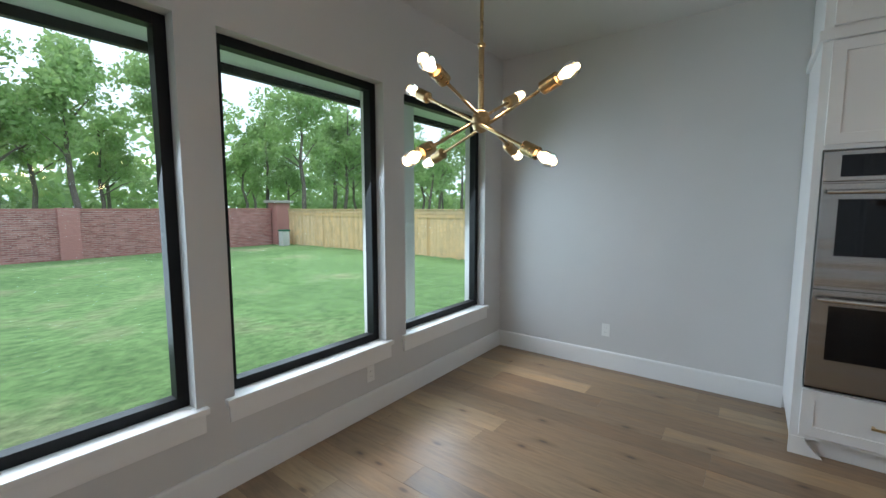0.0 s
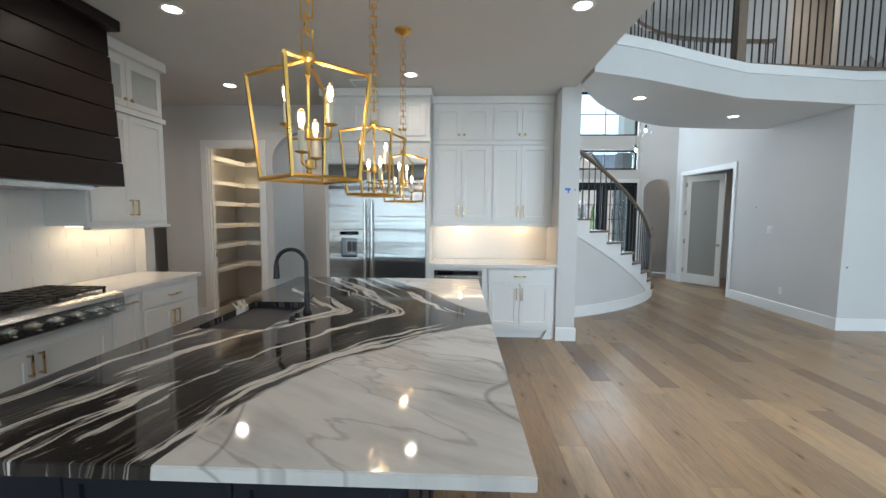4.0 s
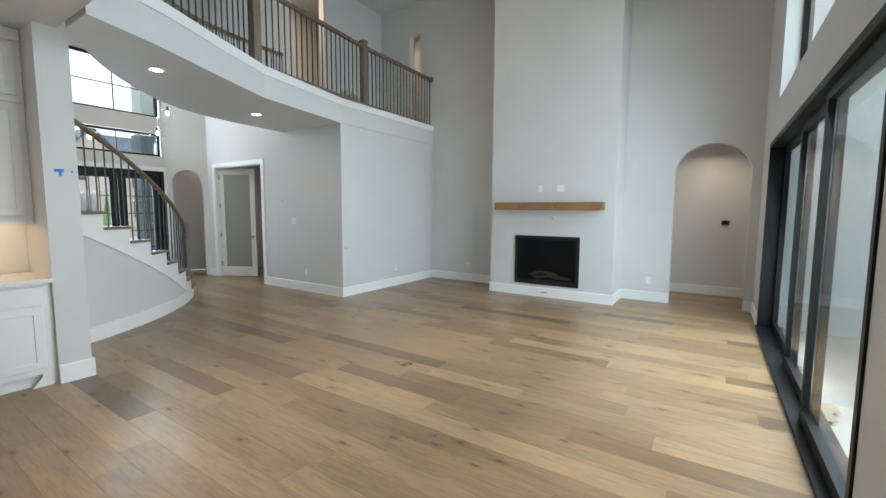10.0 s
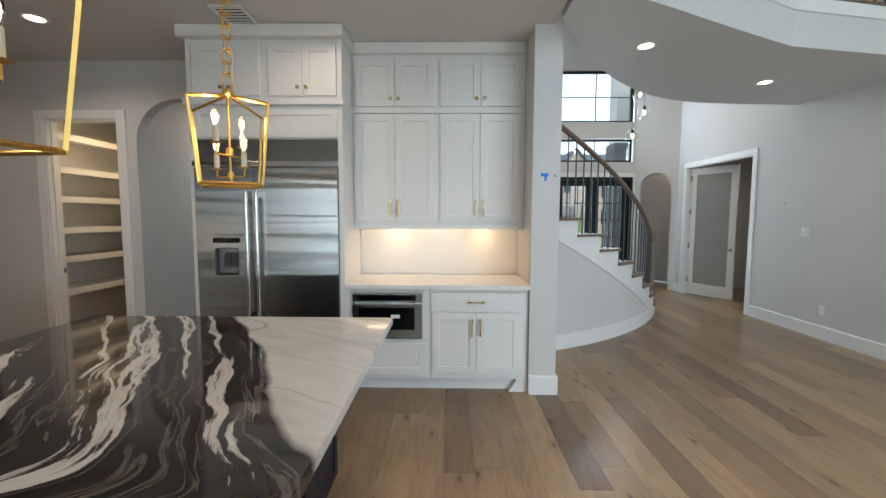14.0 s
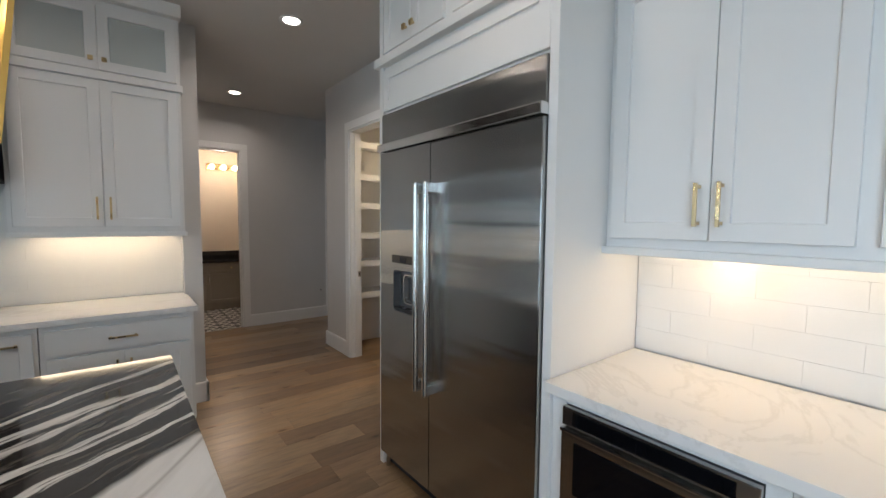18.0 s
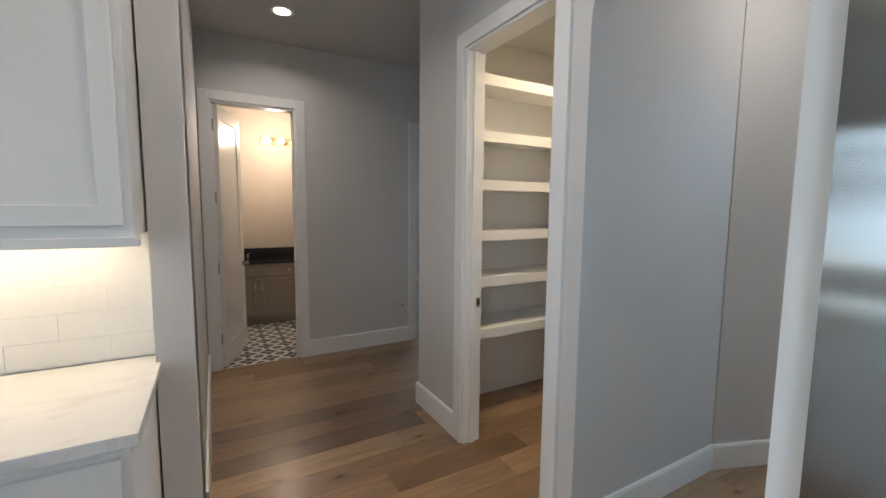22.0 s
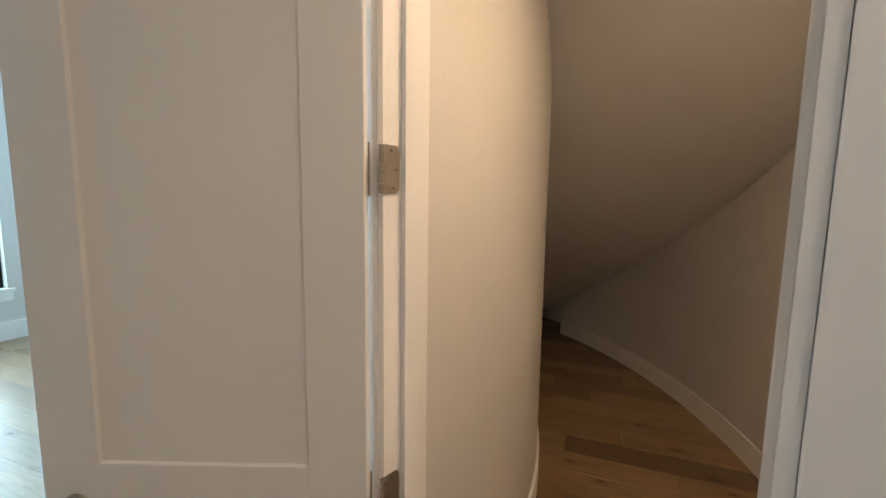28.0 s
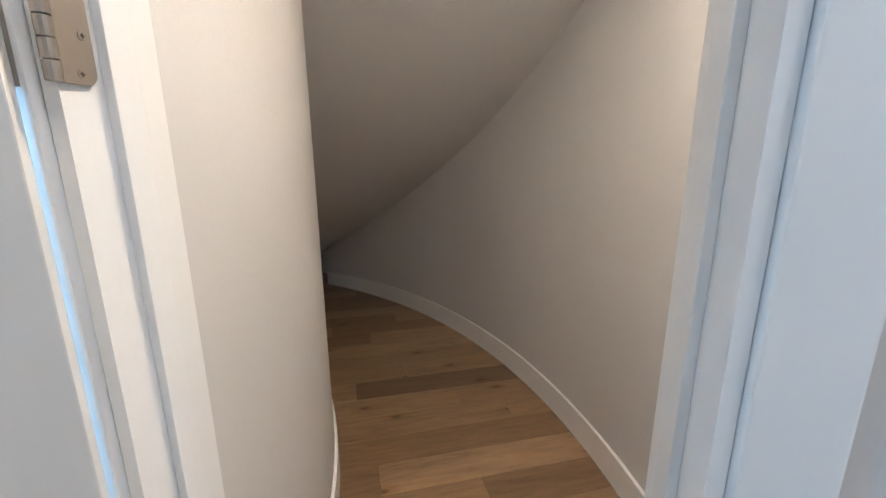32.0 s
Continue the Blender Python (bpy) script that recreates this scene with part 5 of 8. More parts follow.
part("sticker", mbox(PEB, ey(0.50), ey(0.425), 0.645, 0.675, 0.033, 0.0335), PLATE, t, "small white sticker")
worktop("worktop", 5.335, 6.00, -0.666, 0.886, "white quartz worktop of the drinks counter", z=0.8955)
PEU = frame_map((5.73, 0, 0), (0, -1, 0), (-1, 0, 0))
t = wall_cabinet(PEU, ey(0.886), ey(-0.646), 0.287, "white shaker wall cabinet with eight doors above the drinks counter", "white wall cabinets of the drinks counter", 2, False, 1.42)
part("filler", mbox(PEU, ey(-0.6465), ey(-0.666), 1.42, 2.94, -0.287, -0.004), CAB, t)
area_lamp("undercabinet_lamp_c", (5.90, 0.50, 1.395), (5.93, 0.50, 0.9), 0.04, 0.66, 1.5, (1.0, 0.62, 0.27))
area_lamp("undercabinet_lamp_d", (5.90, -0.32, 1.395), (5.93, -0.32, 0.9), 0.04, 0.66, 1.5, (1.0, 0.62, 0.27))
PSE = frame_map((6.02, 0, 0), (0, -1, 0), (-1, 0, 0))
splash("splashback", PSE, ey(0.886), ey(-0.666), 0.935, 1.42)

# ---- island ----
t = thing("kitchen_island", (2.78, 1.35, 0), "dark navy panelled kitchen island with a marble top", "island")
IX0, IX1, IY0, IY1 = 1.34, 4.22, 0.65, 2.03
part("core", box(IX0 + 0.02, IX1 - 0.02, IY0 + 0.02, IY1 - 0.02, 0.0, 0.88), NAVY, t)
PIW = frame_map((IX0 + 0.02, IY1, 0), (0, -1, 0), (-1, 0, 0))
for k in range(3):
    w = (IY1 - IY0) / 3
    shaker(PIW, k * w, (k + 1) * w, 0.02, 0.87, NAVY, t, name="end_panel", rail=0.045, sink=0.012)
PIE = frame_map((IX1 - 0.02, IY0, 0), (0, 1, 0), (1, 0, 0))
for k in range(3):
    shaker(PIE, k * w, (k + 1) * w, 0.02, 0.87, NAVY, t, name="end_panel", rail=0.045, sink=0.012)
PIS = frame_map((IX0, IY0 + 0.02, 0), (1, 0, 0), (0, -1, 0))
for k in range(6):
    w = (IX1 - IX0) / 6
    shaker(PIS, k * w, (k + 1) * w, 0.02, 0.87, NAVY, t, name="side_panel", rail=0.05, sink=0.012)
PIN = frame_map((IX1, IY1 - 0.02, 0), (-1, 0, 0), (0, 1, 0))
for k in range(5):
    w = (IX1 - IX0) / 5
    d = shaker(PIN, k * w, (k + 1) * w, 0.11, 0.86, NAVY, t, name="door", rail=0.06)
    bar_pull(PIN, k * w + 0.08, 0.70, 0.15, True, d)
# marble slab with the sink's cut-out
SX0, SX1, SY0, SY1 = 2.46, 3.14, 1.56, 1.95
TX0, TX1, TY0, TY1 = 1.28, 4.29, 0.335, 2.085
bm = bmesh.new()
xs, ys = [TX0, SX0, SX1, TX1], [TY0, SY0, SY1, TY1]
grid = {}
for zi, z in enumerate((0.880, 0.920)):
    for i, x in enumerate(xs):
        for j, y in enumerate(ys):
            grid[i, j, zi] = bm.verts.new((x, y, z))
for zi in (0, 1):
    for i in range(3):
        for j in range(3):
            if (i, j) != (1, 1):
                bm.faces.new([grid[i, j, zi], grid[i + 1, j, zi], grid[i + 1, j + 1, zi], grid[i, j + 1, zi]])
for i in range(3):
    for j in (0, 3):
        bm.faces.new([grid[i, j, 0], grid[i + 1, j, 0], grid[i + 1, j, 1], grid[i, j, 1]])
        bm.faces.new([grid[j, i, 0], grid[j, i + 1, 0], grid[j, i + 1, 1], grid[j, i, 1]])
for a, b in (((1, 1), (2, 1)), ((2, 1), (2, 2)), ((2, 2), (1, 2)), ((1, 2), (1, 1))):
    bm.faces.new([grid[(*a, 0)], grid[(*b, 0)], grid[(*b, 1)], grid[(*a, 1)]])
bmesh.ops.recalc_face_normals(bm, faces=bm.faces)
sharp = [e for e in bm.edges if e.is_manifold and e.calc_face_angle() > 1.0]
bmesh.ops.bevel(bm, geom=sharp, offset=0.003, segments=2, affect="EDGES")
tagged(part("island_worktop", bm, MARBLE), "polished black and white banded marble slab on the island", "worktop")
t = thing("kitchen_sink", (2.8, 1.755, 0.7), "dark grey undermount double-bowl sink in the island", "sink")
for x0, x1 in ((SX0 - 0.01, 2.79), (2.81, SX1 + 0.01)):
    bm = bmesh.new()
    y0, y1, z0, z1 = SY0 - 0.01, SY1 + 0.01, 0.69, 0.879
    w = 0.012
    add_box(bm, x0, x1, y0, y1, z0 - 0.01, z0)
    add_box(bm, x0, x0 + w, y0, y1, z0, z1)
    add_box(bm, x1 - w, x1, y0, y1, z0, z1)
    add_box(bm, x0 + w, x1 - w, y0, y0 + w, z0, z1)
    add_box(bm, x0 + w, x1 - w, y1 - w, y1, z0, z1)
    b = part("bowl", bm, SINK, t)
    bm = bmesh.new()
    lathe(bm, (x0 + x1) / 2, (y0 + y1) / 2, [(0.045, z0 + 0.0005), (0.045, z0 + 0.004), (0.03, z0 + 0.002), (0.01, z0 + 0.002)], 20)
    part("drain", bm, STEELH, b)
t = thing("kitchen_faucet", (2.86, 1.48, 0.92), "matte black gooseneck kitchen faucet", "faucet")
FX, FY = 2.86, 1.475
bm = bmesh.new()
lathe(bm, FX, FY, [(0.027, 0.9205), (0.027, 0.935), (0.019, 0.945), (0.017, 1.05)], 18)
part("base", bm, FAUCET, t, smooth=True)
bm = bmesh.new()
arc = [(FX, FY, 1.05), (FX, FY, 1.22)] + [(FX, FY + 0.095 * (1 - math.cos(a)), 1.22 + 0.095 * math.sin(a)) for a in [math.pi * k / 14 for k in range(1, 15)]]
tube(bm, arc, 0.0125, 14)
part("neck", bm, FAUCET, t, smooth=True)
bm = bmesh.new()
tube(bm, [(FX, FY + 0.19, 1.22), (FX, FY + 0.19, 1.13)], [0.016, 0.019], 14)
part("spray_head", bm, FAUCET, t, smooth=True)
bm = bmesh.new()
tube(bm, [(FX + 0.01, FY, 0.99), (FX + 0.035, FY, 0.995), (FX + 0.10, FY - 0.01, 1.01)], [0.011, 0.009, 0.006], 10)
part("lever", bm, FAUCET, t, smooth=True)
for x in (2.66, 2.74):
    t = thing("worktop_button", (x, 1.49, 0.92), "small black sink button beside the faucet", "button")
    bm = bmesh.new()
    lathe(bm, x, 1.49, [(0.02, 0.9205), (0.02, 0.93), (0.013, 0.934), (0.013, 0.945)], 16)
    part("cap", bm, FAUCET, t)


# outlets, switches
def wall_plate(P, a, b, gangs, kind, label, parent=None):
    """A cover plate with its rockers or sockets; kind: rocker or outlet."""
    t = thing("light_switch" if kind == "rocker" else "wall_outlet", P(a, b, 0), label, "switch" if kind == "rocker" else "outlet")
    w, h = 0.0355 + 0.0228 * (gangs - 1), 0.0585
    part("plate", mbox(P, a - w, a + w, b - h, b + h, 0.0008, 0.0065, 0.002), PLATE, t)
    for g in range(gangs):
        c = a + (g - (gangs - 1) / 2) * 0.0456
        if kind == "rocker":
            bm = bmesh.new()
            q = [(c - 0.0155, b - 0.032, 0.007), (c + 0.0155, b - 0.032, 0.007), (c + 0.0155, b + 0.032, 0.0125), (c - 0.0155, b + 0.032, 0.0125)]
            A = [bm.verts.new(P(x, y, 0.005)) for x, y, _ in q]
            B = [bm.verts.new(P(x, y, d)) for x, y, d in q]
            bm.faces.new(A[::-1]); bm.faces.new(B)
            for k in range(4):
                bm.faces.new((A[k], A[(k + 1) % 4], B[(k + 1) % 4], B[k]))
            rk = part("rocker", bm, PLATE, t)
            bm = bmesh.new()
            ring_plate(bm, P, round_rect(c - 0.0205, c + 0.0205, b - 0.0365, b + 0.0365, 0.002, 2), round_rect(c - 0.0168, c + 0.0168, b - 0.0335, b + 0.0335, 0.0015, 2), 0.006, 0.0088)
            part("surround", bm, PLATE, rk)
            bm = bmesh.new()
            for s in (-1, 1):
                map_box(bm, P, c - 0.0026, c + 0.0026, b + s * 0.048 - 0.0026, b + s * 0.048 + 0.0026, 0.0064, 0.0071)
            part("screw", bm, TRIM, t)
        else:
            for s in (-1, 1):
                o = part("socket", mbox(P, c - 0.0165, c + 0.0165, b + s * 0.02 - 0.0145, b + s * 0.02 + 0.0145, 0.0062, 0.0085, 0.001), PLATE, t)
                bm = bmesh.new()
                for dx in (-0.006, 0.006):
                    map_box(bm, P, c + dx - 0.001, c + dx + 0.001, b + s * 0.02 - 0.004, b + s * 0.02 + 0.004, 0.0085, 0.0088)
                part("slot", bm, RUBBER, o)
    return t


PNW = frame_map((0, 3.93, 0), (1, 0, 0), (0, -1, 0))
wall_plate(PNW, -1.06, 0.365, 1, "outlet", "white duplex outlet low on the nook wall")
PWW = frame_map((-2.19, 0, 0), (0, 1, 0), (1, 0, 0))
wall_plate(PWW, 2.0, 0.30, 1, "outlet", "white duplex outlet under the nook windows")
# taped outlet cut-out in the island end
t = thing("island_outlet", (1.32, 1.47, 0.62), "black island outlet framed with blue painter's tape", "outlet")
PIO = frame_map((IX0, 0, 0), (0, -1, 0), (-1, 0, 0))
part("plate", mbox(PIO, ey(1.41), ey(1.34), 0.62, 0.735, -0.0115, -0.009), RUBBER, t)
for y in (1.392, 1.356):
    part("outlet_box", mbox(PIO, ey(y + 0.016), ey(y - 0.016), 0.628, 0.727, -0.009, -0.0065, 0.002), BLKGLASS, t, "black outlet box")
    for z in (0.612, 0.742):
        part("screw_tab", mbox(PIO, ey(y + 0.008), ey(y - 0.008), z - 0.006, z + 0.006, -0.0085, -0.0065, 0.001), STEELH, t, "small steel screw tab")
for b0, b1, a0, a1 in ((0.735, 0.755, 1.42, 1.33), (0.60, 0.62, 1.42, 1.33), (0.62, 0.735, 1.425, 1.41), (0.62, 0.735, 1.34, 1.325)):
    part("tape", mbox(PIO, ey(a0), ey(a1), b0, b1, -0.0115, -0.0085), TAPE, t, "strip of blue painter's tape")
# scraps of blue tape on the column
t = thing("tape_scrap", (5.357, -0.75, 1.83), "torn scraps of blue painter's tape on the column", "tape")
PT = frame_map((5.36, 0, 0), (0, -1, 0), (-1, 0, 0))
for a0, a1, b0, b1 in ((0.735, 0.80, 1.835, 1.86), (0.765, 0.785, 1.80, 1.835), (0.845, 0.86, 1.83, 1.85)):
    part("scrap", mbox(PT, a0, a1, b0, b1, 0.0005, 0.0015), TAPE, t)

# ---- windows ----
def window(name, P, a0, a1, b0, b1, depth, label, grid=(1, 1), fw=0.055, sill=True, recess=0.08, sill_w=0.10):
    """Black framed window; P's d=0 is the inner wall face, the frame stands back in the reveal."""
    bm = bmesh.new()
    d0, d1 = -recess - 0.07, -recess
    map_box(bm, P, a0, a0 + fw, b0, b1, d0, d1, 0.003)
    map_box(bm, P, a1 - fw, a1, b0, b1, d0, d1, 0.003)
    map_box(bm, P, a0 + fw, a1 - fw, b0, b0 + fw, d0, d1, 0.003)
    map_box(bm, P, a0 + fw, a1 - fw, b1 - fw, b1, d0, d1, 0.003)
    w = tagged(part(name, bm, BLACKF, None, label), kind="structure")
    pane = part("pane", mbox(P, a0 + fw, a1 - fw, b0 + fw, b1 - fw, d0 + 0.03, d0 + 0.036), PANE, w, "clear window glass")
    pane.visible_shadow = False
    for i in range(1, grid[0]):
        a = a0 + (a1 - a0) * i / grid[0]
        part("glazing_bar", mbox(P, a - 0.008, a + 0.008, b0 + fw, b1 - fw, d0 + 0.024, d0 + 0.042), BLACKF, w)
    for i in range(1, grid[1]):
        b = b0 + (b1 - b0) * i / grid[1]
        part("glazing_bar", mbox(P, a0 + fw, a1 - fw, b - 0.008, b + 0.008, d0 + 0.024, d0 + 0.042), BLACKF, w)
    if sill:
        part("window_sill", mbox(P, a0 - 0.05, a1 + 0.05, b0 - 0.03, b0 + 0.002, -recess, 0.035, 0.005), TRIM, w, "white window stool")
        part("apron", mbox(P, a0 - 0.035, a1 + 0.035, b0 - 0.03 - sill_w, b0 - 0.031, 0.001, 0.018, 0.003), TRIM, w, "white apron board")
    return w


PW_ = frame_map((-2.19, 0, 0), (0, 1, 0), (1, 0, 0))
for k, (a, b) in enumerate(WIN_Y):
    window("window_%d" % (k + 1), PW_, a, b, *WIN_Z, 0.2, "large black-framed picture window with white sill")
PEW = frame_map((13.36, 0, 0), (0, 1, 0), (-1, 0, 0))
for a, b in SW_Y:
    window("window_4", PEW, a, b, 0.55, 2.38, 0.2, "black-framed front room window with four panes", (2, 2), 0.04)
    window("window_5", PEW, a, b, 2.72, 4.58, 0.2, "tall black-framed upper front room window", (2, 2), 0.04, False)
PBN = frame_map((0, 9.5, 0), (1, 0, 0), (0, -1, 0))
window("window_6", PBN, 9.25, 9.95, 0.55, 2.38, 0.16, "black-framed bedroom window", (1, 2), 0.045)
PFE = frame_map((10.95, 0, 0), (0, 1, 0), (-1, 0, 0))
window("window_7", PFE, -3.91, -2.34, 2.68, 3.17, 0.2, "low black-framed transom window over the front door", (2, 1), 0.045, False)
window("window_8", PFE, -3.91, -2.34, 3.52, 4.6, 0.2, "tall black-framed upper window over the front door", (2, 2), 0.045, False)
PGW = frame_map((0.10, 0, 0), (0, -1, 0), (1, 0, 0))
for s0, s1 in ((0.35, 1.55), (1.75, 2.95), (3.15, 4.84)):
    window("window_9", PGW, 1.0 + s0, 1.0 + s1, 2.85, 5.3, 0.22, "high great room window with slim dark frame in a deep white reveal", (1, 1), 0.028, False, 0.15)

# ---- sliding glass wall ----
bm = bmesh.new()
a0, a1 = -SLY[1], -SLY[0]
map_box(bm, PGW, a0, a0 + 0.05, 0, 2.40, -0.2, 0.012, 0.003)
map_box(bm, PGW, a1 - 0.05, a1, 0, 2.40, -0.2, 0.012, 0.003)
map_box(bm, PGW, a0, a1, 2.34, 2.40, -0.2, 0.012, 0.003)
map_box(bm, PGW, a0, a1, 0.0, 0.03, -0.2, 0.03, 0.003)
slider = tagged(part("door_sliding_glass", bm, BLACKF, None, "black-framed sliding glass wall to the patio"), kind="structure")
for lo, hi, d in ((a0 + 0.05, a0 + 1.45, -0.03), (a0 + 1.38, a0 + 2.80, -0.085), (a0 + 2.72, a1 - 0.05, -0.14)):
    bm = bmesh.new()
    for p in ((lo, lo + 0.06, 0.03, 2.34), (hi - 0.06, hi, 0.03, 2.34), (lo + 0.06, hi - 0.06, 0.03, 0.12), (lo + 0.06, hi - 0.06, 2.27, 2.34)):
        map_box(bm, PGW, *p, d - 0.045, d, 0.003)
    leaf = part("sliding_panel", bm, BLACKF, slider)
    g = part("pane", mbox(PGW, lo + 0.06, hi - 0.06, 0.12, 2.27, d - 0.028, d - 0.020), PANE, leaf, "clear glass")
    g.visible_shadow = False

# ---- downlights ----
# the cans at x 1.72 and 1.6 are assumed, added to complete the rows
CANS = [(3.43, 2.65, CH, 5.0), (1.72, 2.65, CH, 3.8), (5.22, 3.23, CH, 8.0), (4.88, 1.06, CH, 4.3), (3.45, -0.34, CH, 5.0), (1.72, -0.34, CH, 2.2), (5.28, 5.47, CH, 5.5),
        (5.70, -1.70, 3.0, 4.3), (6.68, -3.47, 3.0, 4.3), (6.66, -3.84, GH, 10.1), (4.42, -5.10, GH, 10.1), (1.6, -5.1, GH, 10.1), (0.75, -7.95, 2.75, 9), (7.2, 2.62, 3.008, 5.2)]
can_bm = bmesh.new()
lathe(can_bm, 0, 0, [(0.062, -0.001), (0.085, -0.001), (0.088, -0.006), (0.080, -0.010), (0.066, -0.008), (0.062, -0.004)], 28)
can_ring = mesh_from(can_bm, "trim_ring")
can_ring.materials.append(TRIM)
can_bm = bmesh.new()
lathe(can_bm, 0, 0, [(0.060, -0.0065), (0.060, -0.002), (0.001, -0.002)], 24)
can_lens = mesh_from(can_bm, "lens")
can_lens.materials.append(GLOWCAN)
for x, y, z, w in CANS:
    t = thing("recessed_downlight", (x, y, z), "lit round recessed ceiling downlight with white trim", "downlight", "recessed ceiling downlights")
    for nm, me in (("trim_ring", can_ring), ("lens", can_lens)):
        o = new(nm, me)
        o.parent = t
    disk_lamp("downlight_lamp", x, y, z - 0.016, w, CANW)

# ---- ceiling vent ----
t = thing("ceiling_vent", (5.19, 1.65, CH), "white slatted ceiling air vent", "vent")
bm = bmesh.new()
for p in ((5.03, 5.35, 1.53, 1.55), (5.03, 5.35, 1.75, 1.77), (5.03, 5.05, 1.55, 1.75), (5.33, 5.35, 1.55, 1.75)):
    add_box(bm, *p, CH - 0.012, CH - 0.001)
part("frame", bm, TRIM, t)
part("backing", box(5.05, 5.33, 1.55, 1.75, CH - 0.003, CH - 0.001), RUBBER, t)
for k in range(6):
    part("slat", box(5.06 + k * 0.045, 5.075 + k * 0.045, 1.55, 1.75, CH - 0.011, CH - 0.004), TRIM, t)


# ---- sputnik chandelier in the nook ----
def bulb_mesh(bm, p, u, r, length):
    """A lamp bulb that grows from p along u."""
    pts = [(0.35, 0.0), (0.55, 0.18), (0.95, 0.48), (1.0, 0.66), (0.8, 0.86), (0.45, 0.97), (0.05, 1.0)]
    tube(bm, [p + u * (b * length) for a, b in pts], [a * r for a, b in pts], 14)


def lit_bulb(p, u, r, length, parent, label="lit clear filament bulb"):
    bm = bmesh.new()
    bulb_mesh(bm, p, u, r, length)
    g = part("bulb", bm, BULBGLASS, parent, label, True)
    g.visible_shadow = False
    bm = bmesh.new()
    tube(bm, [p + u * (length * 0.15), p + u * (length * 0.5), p + u * (length * 0.8)], [r * 0.2, r * 0.46, r * 0.26], 10)
    part("filament", bm, GLOWBULB, g, "glowing filament", True)


HUB = Vector((-0.78, 1.22, 1.80))
t = thing("sputnik_chandelier", (HUB.x, HUB.y, CH), "antique brass sputnik chandelier with eight lit bulbs", "chandelier")
vr, vf, vu = Vector((0.798, 0.603, 0)), Vector((-0.603, 0.798, 0)), Vector((0, 0, 1))
for r_, u_, n_, ox, oy, oz in ((-0.182, 0.093, 0.286, 0.0, 0.0, 0.012), (0.214, 0.104, 0.259, 0.015, 0.011, -0.012), (-0.205, -0.154, 0.239, -0.021, -0.014, -0.004), (0.221, -0.162, 0.219, -0.028, -0.018, 0.005)):
    v = vr * r_ + vu * u_ - vf * n_
    C0 = HUB + Vector((ox, oy, oz))
    L, u = v.length, v.normalized()
    bm = bmesh.new()
    tube(bm, [C0 - u * (L - 0.10), C0 + u * (L - 0.10)], 0.0055, 10)
    arm = part("arm", bm, OLDBRASS, t, smooth=True)
    for s in (1, -1):
        bm = bmesh.new()
        q = C0 + u * s * (L - 0.115)
        tube(bm, [q, q + u * s * 0.006, q + u * s * 0.06], [0.014, 0.021, 0.021], 14)
        part("socket", bm, OLDBRASS, arm, "antique brass bulb socket", True)
        lit_bulb(q + u * s * 0.058, u * s, 0.023, 0.072, arm)
bm = bmesh.new()
lathe(bm, HUB.x, HUB.y, [(0.004, HUB.z - 0.04), (0.024, HUB.z - 0.030), (0.033, HUB.z - 0.008), (0.033, HUB.z + 0.008), (0.024, HUB.z + 0.030), (0.004, HUB.z + 0.04)], 18)
part("hub", bm, OLDBRASS, t)
bm = bmesh.new()
lathe(bm, HUB.x, HUB.y, [(0.0095, HUB.z + 0.03), (0.0095, HUB.z + 0.24), (0.014, HUB.z + 0.243), (0.014, HUB.z + 0.252), (0.006, HUB.z + 0.256), (0.006, CH - 0.02)], 14)
part("stem", bm, OLDBRASS, t, smooth=True)
bm = bmesh.new()
lathe(bm, HUB.x, HUB.y, [(0.012, CH - 0.03), (0.06, CH - 0.022), (0.06, CH - 0.001)], 24)
part("canopy", bm, OLDBRASS, t)
point_lamp("chandelier_lamp", HUB.x, HUB.y, HUB.z + 0.07, 4, WARM, 0.03)


